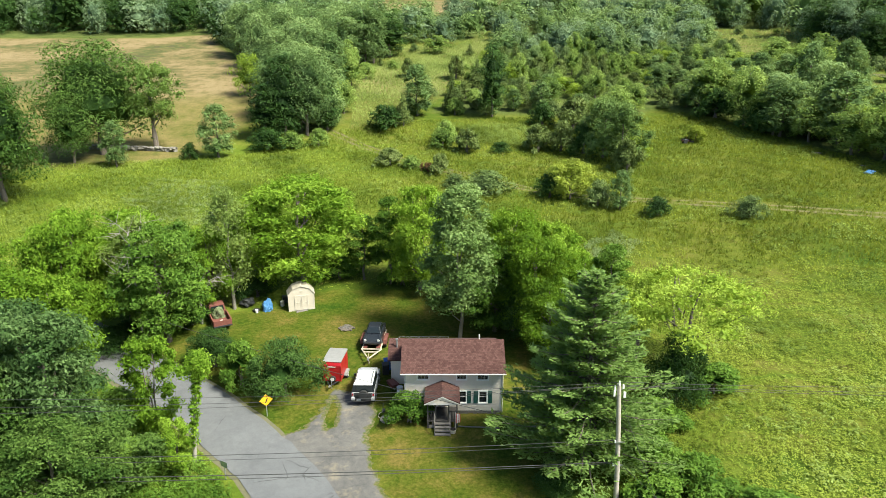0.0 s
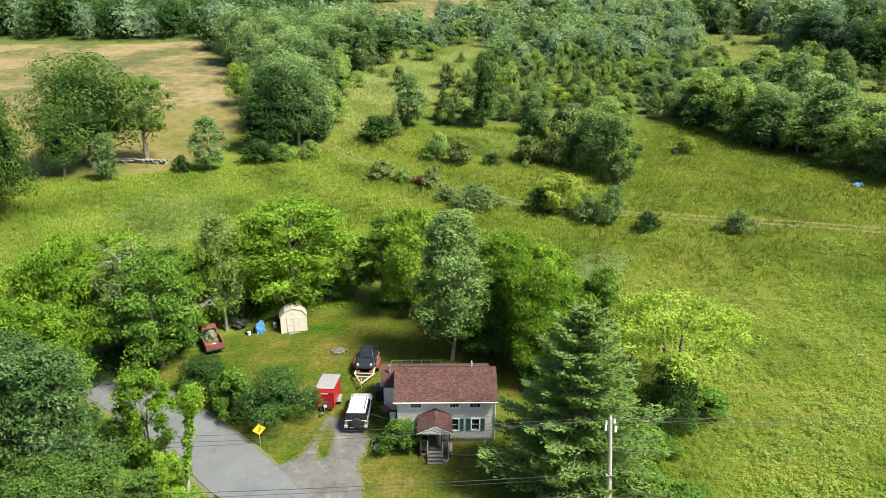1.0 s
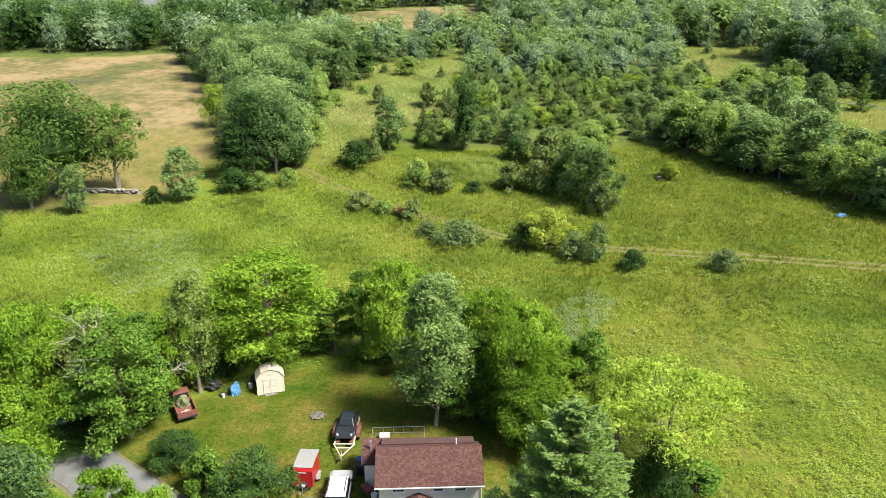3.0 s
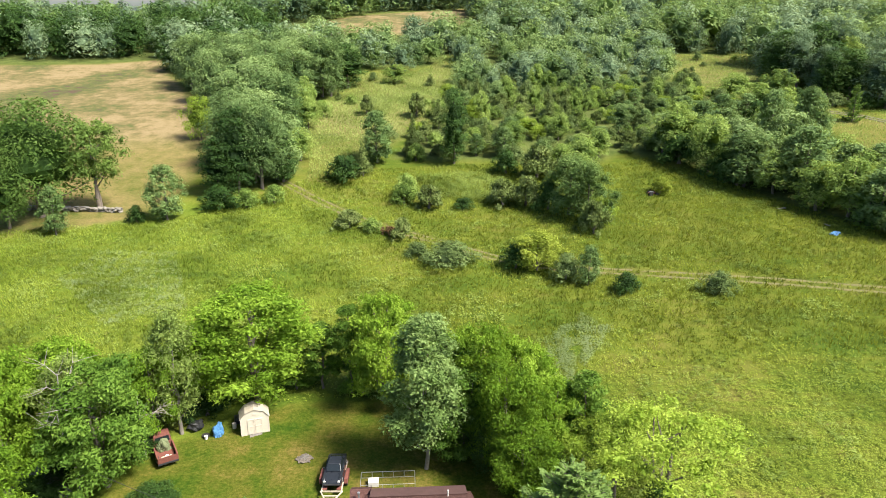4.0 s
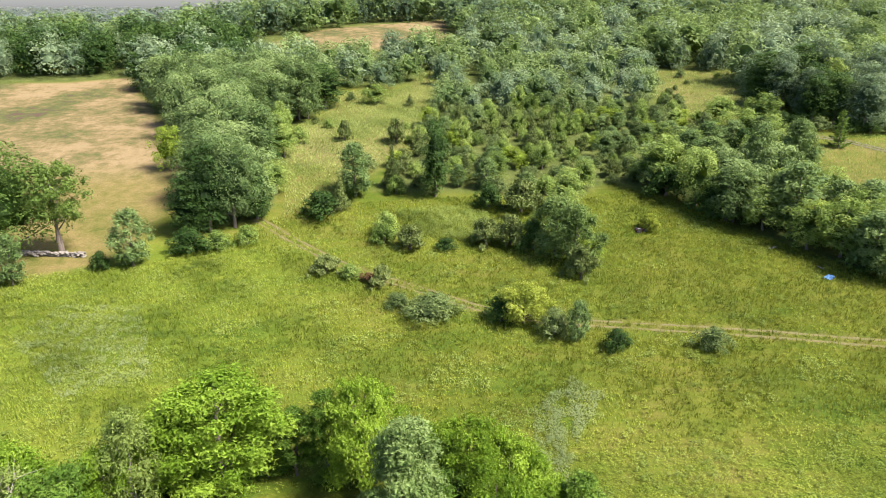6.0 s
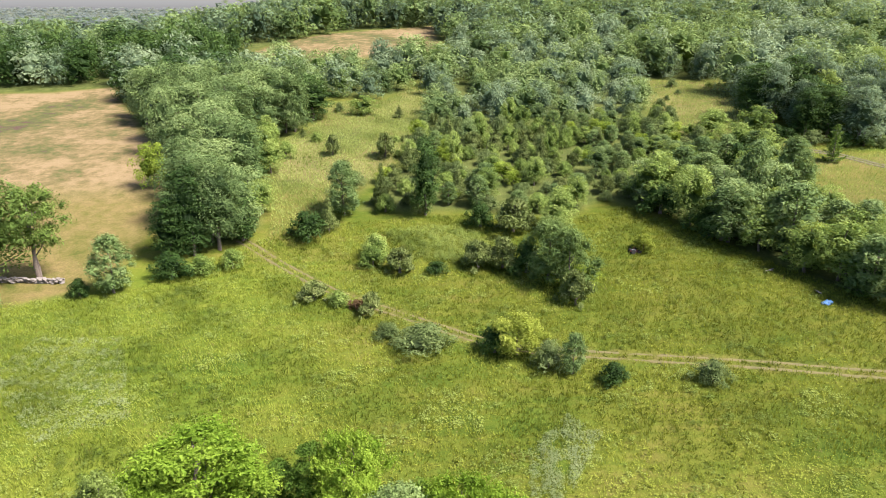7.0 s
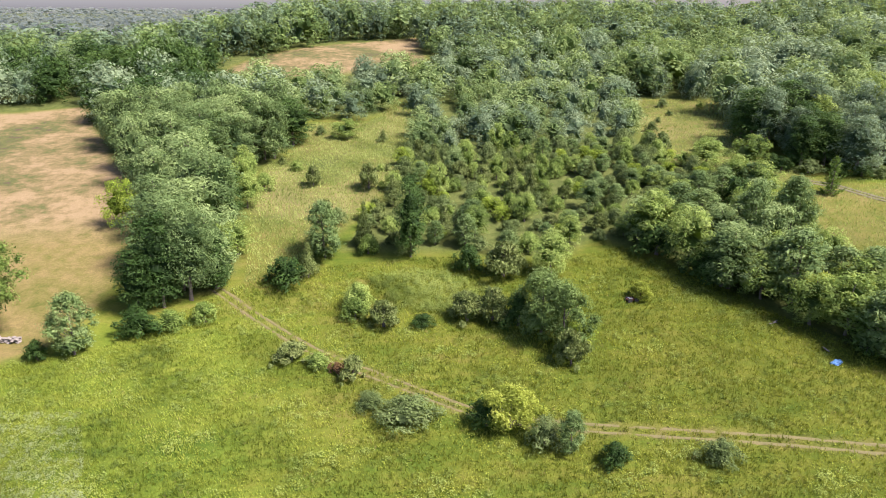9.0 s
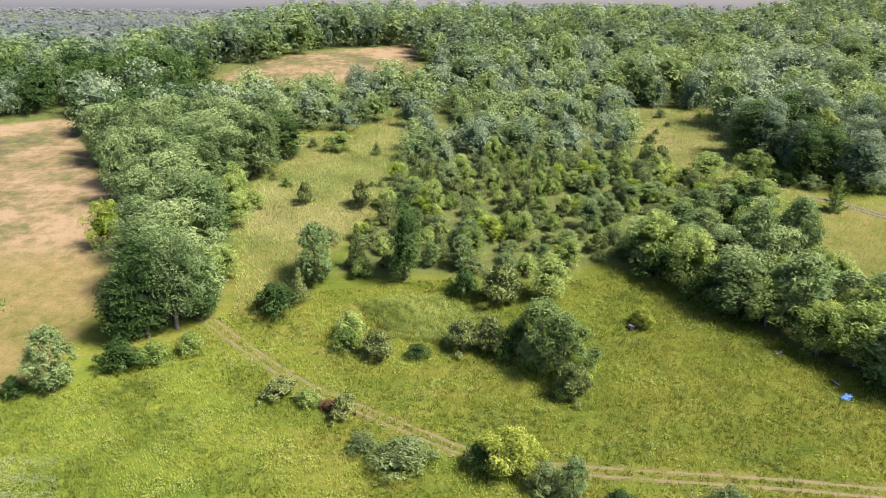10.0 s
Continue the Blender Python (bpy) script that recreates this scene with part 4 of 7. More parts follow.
def woods(name, spots, kinds, around, high, n, leaf, count, seed, label):
    rs = np.random.RandomState(seed)
    for leaf_kind, share in kinds:
        vs, fs, ts, ds, c = [], [], [], [], 0
        protos = [far_crown(rs, around, high, n, leaf, count) for k in range(7)]
        for x, y, a, b in spots:
            if not share[0] <= a < share[1]:
                continue
            v, f, t, dense = protos[int(b * 6.99)]
            h = 10 + 9 * ((a * 17.77) % 1)
            if -14 < x < 98 and y < 300:
                h *= 0.58 + 0.30 * float(smooth(225, 300, y))
            elif -56 < x <= -14 and 262 < y < 300:
                h *= 0.72
            w = h * 1.0 * (0.80 + 0.5 * b) * (1.0 if y < 440 else 1.7 if y < 1400 else 3.4)
            an = b * 40
            ca, sa = math.cos(an), math.sin(an)
            z = float(land(x, y)) - 0.6
            vs.append(np.stack([x + w * (ca * v[:, 0] - sa * v[:, 1]), y + w * (sa * v[:, 0] + ca * v[:, 1]), z + h * v[:, 2]], 1))
            fs.append(f + c)
            c += len(v)
            ts.append(np.clip(t + 0.5 * ((b * 9.3 % 1) - 0.45), 0, 1))
            ds.append(dense)
        if vs:
            sheet(name, np.concatenate(vs), np.concatenate(fs), LEAF[leaf_kind], "stuff", label, {"tint": np.concatenate(ts), "solid": np.concatenate(ds)}, "woods")


OPEN = (TAN_FIELD, FAR_FIELD, UPPER_MEADOW, RIGHT_MEADOW, CLEARING, HEDGE)
NEAR_WOODS = ((-330, 262), (-88, 272), (-72, 236), (-17, 236), (-17, 250), (5, 252), (20, 278), (9, 212), (86, 212), (112, 250), (101, 198), (104, 183), (118, 177), (140, 173), (260, 168), (330, 300), (330, 440), (-330, 440))
wood_spots = scatter(NEAR_WOODS, 8.3, 51, lambda x, y: abs(x) < 60 + 0.78 * y and clear_of(x, y, OPEN) and not (-52 < x < 38 and 290 < y < 335))
for x, y, a, b in [q for q in wood_spots if q[0] > 85 and q[1] < 212]:
    tree(("hill_mid", "dark_mid", "maple_mid", "hill_mid", "dark_mid")[int(a * 4.99)], x, y, 13 + 6 * b, 5.0 + 1.6 * a, "tall green tree at the edge of the woods", group="trees at the wood's edge")
rs = np.random.RandomState(77)
for k in range(20):
    x = 103 + 5.0 * k + rs.uniform(-1.5, 1.5)
    y = float(np.interp(x, (101, 104, 118, 140, 260), (198, 183, 177, 173, 168))) + rs.uniform(0.5, 3.0)
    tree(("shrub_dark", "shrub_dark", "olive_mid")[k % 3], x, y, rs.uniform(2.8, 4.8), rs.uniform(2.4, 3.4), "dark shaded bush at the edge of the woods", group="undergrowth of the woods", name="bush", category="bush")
wood_spots = [q for q in wood_spots if not (q[0] > 85 and q[1] < 212)]
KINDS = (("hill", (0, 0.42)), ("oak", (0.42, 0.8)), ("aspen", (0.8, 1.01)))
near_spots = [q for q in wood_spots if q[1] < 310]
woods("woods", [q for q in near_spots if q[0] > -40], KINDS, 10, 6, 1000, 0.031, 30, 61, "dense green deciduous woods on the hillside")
# dark leaf kind paints in the shade on the near face of these woods
woods("woods", [q for q in near_spots if q[0] <= -40], (("hill", (0, 0.4)), ("dark", (0.4, 1.01))), 10, 6, 1000, 0.031, 30, 65, "dense green woods behind the hayfield, leaves darkened for their shaded face")
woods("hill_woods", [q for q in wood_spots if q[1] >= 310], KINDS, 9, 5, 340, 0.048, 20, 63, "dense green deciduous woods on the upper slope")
FAR_WOODS = ((-900, 440), (900, 440), (900, 1100), (-900, 1100))
far_spots = scatter(FAR_WOODS, 17.5, 52, lambda x, y: abs(x) < 60 + 0.78 * y)
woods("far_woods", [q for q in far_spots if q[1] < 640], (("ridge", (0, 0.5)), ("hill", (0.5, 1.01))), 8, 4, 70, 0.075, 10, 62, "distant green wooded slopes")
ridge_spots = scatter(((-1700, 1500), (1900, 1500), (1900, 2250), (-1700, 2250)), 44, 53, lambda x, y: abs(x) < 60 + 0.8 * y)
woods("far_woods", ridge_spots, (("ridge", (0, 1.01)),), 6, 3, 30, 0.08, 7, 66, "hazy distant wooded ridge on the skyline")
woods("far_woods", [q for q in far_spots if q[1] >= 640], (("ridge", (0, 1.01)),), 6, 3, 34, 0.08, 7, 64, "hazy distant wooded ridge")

# ---- meadow plants ----
MEADOW_AREA = ((-75, 60), (-50, 52), (-27, 64), (-22, 70), (4, 71), (10, 66), (13, 52), (12, 34), (66, 34), (85, 60), (104, 88), (80, 106), (70, 124), (64, 138), (53, 152), (40, 148), (18, 153), (-10, 150), (-22, 144), (-40, 126), (-75, 120))


def meadow_plants(name, count, seed, hmin, hmax, width, blades, material, pick, label, poly=MEADOW_AREA):
    rs = np.random.RandomState(seed)
    px, py = [p[0] for p in poly], [p[1] for p in poly]
    x, y = rs.uniform(min(px), max(px), count), rs.uniform(min(py), max(py), count)
    ok = (inside(poly, x, y) > 0) & (inside(YARD, x, y) < -0.6) & (np.abs(np.abs(off_line(TRACK, x, y)) - 0.75) > 0.34) & (np.abs(off_line(ROAD, x, y)) > 3.2) & (inside(DRIVE, x, y) < -0.3)
    ok &= pick(x, y, rs)
    if poly is MEADOW_AREA:
        ok &= smooth(70, 84, y) > rs.uniform(0, 1, count)
    x, y = x[ok], y[ok]
    n = len(x)
    z = land(x, y) - 0.05
    h = rs.uniform(hmin, hmax, n)
    vs, ts = [], []
    tint0 = np.clip(0.50 - 0.22 * meadow_darkness(x, y) + 0.36 * wave(x, y, 17, 72) + 0.18 * wave(x, y, 2.5, seed + 2) + rs.uniform(-0.14, 0.14, n), 0, 1)
    for b in range(blades):
        a = rs.uniform(0, 6.28, n)
        lean = rs.uniform(0.15, 0.6, n) * h
        cx, cy = x + rs.uniform(-1, 1, n) * width, y + rs.uniform(-1, 1, n) * width
        w = width * rs.uniform(0.16, 0.36, n)
        vs.append(np.stack([
            np.stack([cx - np.sin(a) * w, cy + np.cos(a) * w, z], 1),
            np.stack([cx + np.sin(a) * w, cy - np.cos(a) * w, z + h * 0.15], 1),
            np.stack([cx + np.cos(a) * lean, cy + np.sin(a) * lean, z + h * 0.92], 1)], 1))
        ts.append(np.repeat(np.clip(tint0 + rs.uniform(-0.15, 0.15, n), 0, 1), 3))
    v = np.concatenate(vs).reshape(-1, 3)
    sheet(name, v, np.arange(len(v)).reshape(-1, 3), material, "stuff", label, {"tint": np.concatenate(ts)}, "grass")


def lushness(x, y):
    """How fresh the meadow's green is: on the low side."""
    return 0.9 * smooth(4, -25, x)


def weed_clumps(name, count, seed, radius, high, bits, material, pick, label, poly=MEADOW_AREA):
    """Leafy clumps of weeds: low domes of small leaves."""
    rs = np.random.RandomState(seed)
    px, py = [p[0] for p in poly], [p[1] for p in poly]
    x, y = rs.uniform(min(px), max(px), count), rs.uniform(min(py), max(py), count)
    ok = (inside(poly, x, y) > 0) & (inside(YARD, x, y) < -0.6) & (np.abs(np.abs(off_line(TRACK, x, y)) - 0.75) > 0.62) & (np.abs(off_line(ROAD, x, y)) > 3.2) & (inside(DRIVE, x, y) < -0.3)
    ok &= pick(x, y, rs)
    x, y = x[ok], y[ok]
    n = len(x)
    z = land(x, y)
    size = rs.uniform(0.6, 1.4, n)
    t0 = np.clip(0.40 - 0.22 * meadow_darkness(x, y) + 0.34 * wave(x, y, 17, 72) + rs.uniform(-0.12, 0.12, n), 0, 1)
    vs, ts = [], []
    for b in range(bits):
        d = rs.normal(size=(n, 3))
        d[:, 2] = np.abs(d[:, 2]) + 0.25
        d /= np.linalg.norm(d, axis=1)[:, None]
        c = np.stack([x + d[:, 0] * radius * size, y + d[:, 1] * radius * size, z + 0.08 + d[:, 2] * high * size], 1)
        nr = 0.6 * d + rs.normal(size=(n, 3)) * 0.22 + (0.0, 0.0, 1.0)
        u = np.cross(nr, rs.normal(size=(n, 3)))
        u /= np.linalg.norm(u, axis=1)[:, None]
        w = np.cross(nr, u)
        w /= np.linalg.norm(w, axis=1)[:, None]
        s = (min(radius, 0.34) * 0.36 * size * rs.uniform(0.7, 1.3, n))[:, None]
        vs.append(np.stack([c - u * s, c + u * s * 0.7 + w * s * 0.5, c + u * s * 0.7 - w * s * 0.5], 1))
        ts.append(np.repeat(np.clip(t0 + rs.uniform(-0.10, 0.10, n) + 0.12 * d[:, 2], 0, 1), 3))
    v = np.concatenate(vs).reshape(-1, 3)
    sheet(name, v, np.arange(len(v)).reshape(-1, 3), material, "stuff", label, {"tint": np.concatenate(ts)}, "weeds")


def silvery(x, y):
    """Where goldenrod and other tall silvery weeds crowd together."""
    return wave(x, y, 15, 77) + 0.55 * wave(x, y, 4, 78) + 0.35 * smooth(-5, -35, x) + 0.25 * smooth(80, 60, y)


weed_clumps("meadow_weeds", 60000, 81, 0.30, 0.20, 6, LEAF["weed"], lambda x, y, rs: (lushness(x, y) < rs.uniform(0, 1, len(x))) & (wave(x, y, 8, 83) + rs.uniform(-1, 1, len(x)) > -0.4), "leafy yellow-green weed clumps in the meadow")
weed_clumps("lush_weeds", 70000, 85, 0.30, 0.22, 6, LEAF["lush"], lambda x, y, rs: (lushness(x, y) > rs.uniform(0, 1, len(x))) & (wave(x, y, 8, 83) + rs.uniform(-1, 1, len(x)) > -0.4), "leafy fresh green weed clumps in the meadow")
weed_clumps("dry_weeds", 22000, 84, 0.24, 0.30, 6, LEAF["sedge"], lambda x, y, rs: wave(x, y, 10, 91) + 0.6 * wave(x, y, 3, 92) + rs.uniform(-0.5, 0.5, len(x)) > 0.7, "patches of brown seeding weeds in the meadow")
weed_clumps("goldenrod", 30000, 86, 0.40, 0.42, 14, LEAF["goldenrod"], lambda x, y, rs: silvery(x, y) + rs.uniform(-0.35, 0.35, len(x)) > 0.45, "dense patches of silvery green goldenrod")
for PALE_PATCH in (((17, 82), (23, 88), (26, 84), (21, 77), (18, 70), (15, 72)), ((-50, 102), (-48, 112), (-36, 111), (-29, 92), (-38, 88))):
    weed_clumps("mugwort", 8000, 94, 0.26, 0.30, 9, LEAF["mugwort"], lambda x, y, rs: wave(x, y, 3, 95) + rs.uniform(-1, 1, len(x)) > 0.2, "pale silvery patch of mugwort in the meadow", PALE_PATCH)
weed_clumps("reeds", 9000, 98, 0.22, 0.95, 10, LEAF["hay"], lambda x, y, rs: wave(x, y, 4, 99) + rs.uniform(-1, 1, len(x)) > -0.2, "patch of tall pale green reeds before the thicket", ((2, 146), (7, 135), (16, 132), (24, 139), (17, 147)))
NEAR_MEADOW = ((12, 32), (62, 32), (70, 60), (70, 80), (4, 80), (4, 71), (10, 66), (13, 52))
weed_clumps("rank_weeds", 38000, 88, 0.21, 0.24, 7, LEAF["lush"], lambda x, y, rs: smooth(80, 66, y) > rs.uniform(0, 1, len(x)), "dense tall green weeds of the near meadow", NEAR_MEADOW)
weed_clumps("fresh_weeds", 14000, 89, 0.28, 0.34, 9, LEAF["lush"], lambda x, y, rs: (smooth(80, 66, y) > rs.uniform(0, 1, len(x))) & (wave(x, y, 6, 93) + rs.uniform(-0.6, 0.6, len(x)) > 0.1), "patches of fresh tall weeds in the near meadow", NEAR_MEADOW)
weed_clumps("tall_weeds", 16000, 87, 0.55, 0.50, 18, LEAF["goldenrod"], lambda x, y, rs: wave(x, y, 9, 79) + 0.5 * wave(x, y, 3, 80) + 0.9 * smooth(-14, -34, x) * smooth(128, 118, y) + rs.uniform(-0.5, 0.5, len(x)) > 0.85, "tall dark green weed clumps in the meadow")
meadow_plants("meadow_grass", 130000, 71, 0.35, 0.85, 0.20, 3, LEAF["weed"], lambda x, y, rs: lushness(x, y) < rs.uniform(0, 1, len(x)), "tall yellow-green meadow grass and weeds")
meadow_plants("lush_grass", 150000, 76, 0.35, 0.85, 0.20, 3, LEAF["lush"], lambda x, y, rs: lushness(x, y) > rs.uniform(0, 1, len(x)), "tall fresh green meadow grass")

meadow_plants("upland_grass", 40000, 73, 0.4, 0.8, 0.22, 2, LEAF["hay"], lambda x, y, rs: rs.uniform(0, 1, len(x)) < 1.0, "tall grass of the upper meadow", UPPER_MEADOW)
meadow_plants("upland_grass", 26000, 74, 0.4, 0.8, 0.22, 2, LEAF["hay"], lambda x, y, rs: rs.uniform(0, 1, len(x)) < 1.0, "tall grass of the clearing", ((78, 200), (98, 262), (126, 256), (104, 198), (112, 177), (140, 174), (140, 114), (92, 126), (88, 138), (93, 176)))
VERGE = ((-45, 28), (-45, 50), (-30, 52), (-20.5, 45), (-15.5, 39.5), (-11.0, 33), (-8, 26))
meadow_plants("roadside_weeds", 34000, 75, 0.35, 0.8, 0.11, 3, LEAF["maple"], lambda x, y, rs: rs.uniform(0, 1, len(x)) < 0.7, "rank green weeds along the road", VERGE)

weed_clumps("verge_weeds", 16000, 96, 0.30, 0.55, 9, LEAF["maple"], lambda x, y, rs: wave(x, y, 3, 97) + rs.uniform(-1, 1, len(x)) > -0.5, "rank leafy weeds on the road verge", VERGE)

# ---- road, driveway ----
def ribbon(name, line, width, material, lift, label, category="road", kind="structure"):
    """A strip of paving that follows a line of the plan and the ground."""
    p = []
    for (ax, ay), (bx, by) in zip(line, line[1:]):
        n = max(1, int(math.hypot(bx - ax, by - ay) / 1.0))
        p += [(ax + (bx - ax) * k / n, ay + (by - ay) * k / n) for k in range(n)]
    p.append(line[-1])
    p = np.array(p)
    for _ in range(6):
        p[1:-1] = 0.25 * p[:-2] + 0.5 * p[1:-1] + 0.25 * p[2:]
    t = np.gradient(p, axis=0)
    t /= np.linalg.norm(t, axis=1)[:, None]
    s = np.stack([-t[:, 1], t[:, 0]], 1)
    cols = np.linspace(-0.5, 0.5, 9)
    rs = np.random.RandomState(5)
    q = np.stack([p + s * width * c + (rs.normal(size=(len(p), 1)) * 0.06 * s if abs(c) > 0.49 else 0) for c in cols], 1)
    zz = land(q[..., 0], q[..., 1]) + lift + 0.05 * (1 - (2 * cols) ** 2)
    n, m = q.shape[:2]
    v = np.concatenate([q, zz[..., None]], 2).reshape(-1, 3)
    i = np.arange(n * m).reshape(n, m)
    f = np.stack([i[:-1, :-1], i[:-1, 1:], i[1:, 1:], i[1:, :-1]], -1).reshape(-1, 4)[:, ::-1]
    return sheet(name, v, f, material, kind, label, None, category, True)


def patch(name, poly, material, lift, step, label, category, hole=None):
    """A flat piece of paving inside a polygon of the plan, with a worn edge."""
    px, py = [p[0] for p in poly], [p[1] for p in poly]
    X, Y = np.meshgrid(np.arange(min(px) - 1, max(px) + 1, step), np.arange(min(py) - 1, max(py) + 1, step))
    d = inside(poly, X, Y) + 0.24 * wave(X, Y, 1.6, 31) + 0.10 * wave(X, Y, 0.5, 32)
    if hole:
        d = np.minimum(d, -inside(hole, X, Y) + 0.1 * wave(X, Y, 0.8, 33))
    Z = land(X, Y) + lift - 0.06 * (1 - smooth(0, 0.5, np.maximum(d, 0)))
    n, m = X.shape
    i = np.arange(n * m).reshape(n, m)
    gy_, gx_ = np.gradient(d, step)
    size = np.maximum(gx_ ** 2 + gy_ ** 2, 0.3)
    out_ = np.where(d < 0, d, 0)
    X, Y = X - out_ * gx_ / size, Y - out_ * gy_ / size
    ok = (d[:-1, :-1] > 0) | (d[1:, 1:] > 0) | (d[:-1, 1:] > 0) | (d[1:, :-1] > 0)
    f = np.stack([i[:-1, :-1], i[:-1, 1:], i[1:, 1:], i[1:, :-1]], -1)[ok]
    used = np.unique(f)
    back = np.zeros(n * m, int)
    back[used] = np.arange(len(used))
    return sheet(name, np.stack([X, Y, Z], -1).reshape(-1, 3)[used], back[f], material, "structure", label, {"grown": smooth(0.75, 0.0, d).ravel()[used]}, category, True)


def paving(name, a, b, crack_size, crack, stain):
    m, nt, out = nodes_of(name)
    n1, n2, n3 = noisy(nt, 0.35, 4), noisy(nt, 2.2, 5, 0.7), noisy(nt, 40, 2)
    c = ramp(nt, mixc(nt, 0.45, n1, n2), (0.33, a), (0.66, b))
    tc = nt.nodes.new("ShaderNodeTexCoord")
    warp = mixc(nt, 0.25, tc.outputs["Object"], node(nt, "ShaderNodeTexNoise", {"Vector": tc.outputs["Object"]}, Scale=1.2).outputs["Color"], "ADD")
    vo = nt.nodes.new("ShaderNodeTexVoronoi")
    vo.feature = "DISTANCE_TO_EDGE"
    vo.inputs["Scale"].default_value = crack_size
    nt.links.new(warp, vo.inputs["Vector"])
    lines = ramp(nt, vo.outputs["Distance"], (0.0, (1, 1, 1)), (0.02, (0, 0, 0)))
    where = ramp(nt, noisy(nt, 0.22, 3), (0.52, (0, 0, 0)), (0.60, (1, 1, 1)))
    k = nt.nodes.new("ShaderNodeMath")
    k.operation = "MULTIPLY"
    nt.links.new(lines, k.inputs[0])
    nt.links.new(where, k.inputs[1])
    c = mixc(nt, k.outputs[0], c, crack)
    c = mixc(nt, ramp(nt, noisy(nt, 0.6, 5, 0.7), (0.55, (0, 0, 0)), (0.72, (0.8, 0.8, 0.8))), c, stain)
    c = mixc(nt, 0.3, c, ramp(nt, n3, (0.35, (0.25, 0.25, 0.25)), (0.65, (0.75, 0.75, 0.75))), "OVERLAY")
    # grass and soil creep in from the edges
    creep = mixc(nt, 0.5, attr(nt, "grown"), noisy(nt, 3.2, 5, 0.7))
    soil = ramp(nt, noisy(nt, 5.0, 4, 0.7), (0.36, (0.040, 0.062, 0.008)), (0.50, (0.074, 0.080, 0.018)), (0.64, (0.135, 0.112, 0.062)))
    c = mixc(nt, ramp(nt, creep, (0.44, (0, 0, 0)), (0.66, (1, 1, 1))), c, soil)
    p = node(nt, "ShaderNodeBsdfPrincipled", {"Base Color": c, "Normal": bump(nt, n3, 0.4, 0.02)}, Roughness=0.85)
    p.inputs["Specular IOR Level"].default_value = 0.3
    nt.links.new(p.outputs[0], out.inputs[0])
    return m


ASPHALT = paving("asphalt", (0.092, 0.095, 0.100), (0.130, 0.133, 0.138), 0.45, (0.05, 0.05, 0.05), (0.135, 0.135, 0.14))
GRAVEL = paving("gravel_drive", (0.060, 0.060, 0.060), (0.135, 0.128, 0.118), 1.3, (0.07, 0.068, 0.065), (0.20, 0.17, 0.125))
SHOULDER = plain_material("gravel_shoulder", (0.070, 0.078, 0.032), (0.135, 0.120, 0.075), 2.0, 0.95, relief=0.6)
ribbon("road", ROAD, 4.9, ASPHALT, 0.06, "pale grey weathered asphalt country road")
ribbon("road_shoulder", [(x, y) for x, y in ROAD], 5.6, SHOULDER, 0.0, "sandy gravel shoulder beside the road")
patch("driveway", DRIVE, GRAVEL, 0.045, 0.11, "cracked grey gravel driveway with worn edges", "driveway", ((-9.1, 49.6), (-8.5, 48.0), (-8.5, 45.6), (-9.0, 45.3), (-9.3, 47.0)))

FARM = ((108, 176.5), (113.4, 173.4), (119.2, 164.4), (126, 158), (150, 150), (190, 146))
RUT = plain_material("worn_wheel_rut", (0.078, 0.080, 0.024), (0.140, 0.120, 0.048), 0.9, 0.95, relief=0.5, dist=0.05)
_line = np.array(TRACK, float)
_way = np.gradient(_line, axis=0)
_way /= np.linalg.norm(_way, axis=1)[:, None]
for _off in (-0.75, 0.75):
    ribbon("wheel_rut", [tuple(q) for q in _line + _off * np.stack([-_way[:, 1], _way[:, 0]], 1)], 0.62, RUT, -0.018, "worn wheel rut of the grassy meadow track", "track")
_line = np.array(FARM, float)
_way = np.gradient(_line, axis=0)
_way /= np.linalg.norm(_way, axis=1)[:, None]
for _off in (-0.75, 0.75):
    ribbon("farm_track", [tuple(q) for q in _line + _off * np.stack([-_way[:, 1], _way[:, 0]], 1)], 0.85, SHOULDER, 0.10, "pale dirt wheel track of the farm lane", "track")

# ---- small tools for building things ----


def thing(name, x, y, z, turn, label, category, group=""):
    e = new(name)
    e.matrix_world = pose(x, y, z, 0, 0, turn)
    return tagged(e, label, category, group)


def part(name, bm, material, parent, label="", smooth_faces=False):
    me = bpy.data.meshes.new(name)
    bmesh.ops.recalc_face_normals(bm, faces=bm.faces)
    bm.to_mesh(me)
    bm.free()
    if smooth_faces:
        me.polygons.foreach_set("use_smooth", [True] * len(me.polygons))
    me.materials.append(material)
    ob = new(name, me)
    ob.parent = parent
    if label:
        tagged(ob, label)
    return ob


def lone(name, bm, material, m, label, category, group=""):
    """A thing of one mesh."""
    ob = part(name, bm, material, None)
    ob.matrix_world = m
    return tagged(ob, label, category, group)


def box(x0, x1, y0, y1, z0, z1, bevel=0.0, bm=None):
    b = bmesh.new()
    bmesh.ops.create_cube(b, size=1, matrix=Matrix.Translation(((x0 + x1) / 2, (y0 + y1) / 2, (z0 + z1) / 2)) @ Matrix.Diagonal((x1 - x0, y1 - y0, z1 - z0, 1)))
    if bevel:
        bmesh.ops.bevel(b, geom=list(b.edges), offset=bevel, segments=2, affect="EDGES", profile=0.6)
    return blend(bm, b)


def blend(bm, b):
    if bm is None:
        return b
    me = bpy.data.meshes.new("tmp")
    b.to_mesh(me)
    b.free()
    bm.from_mesh(me)
    bpy.data.meshes.remove(me)
    return bm


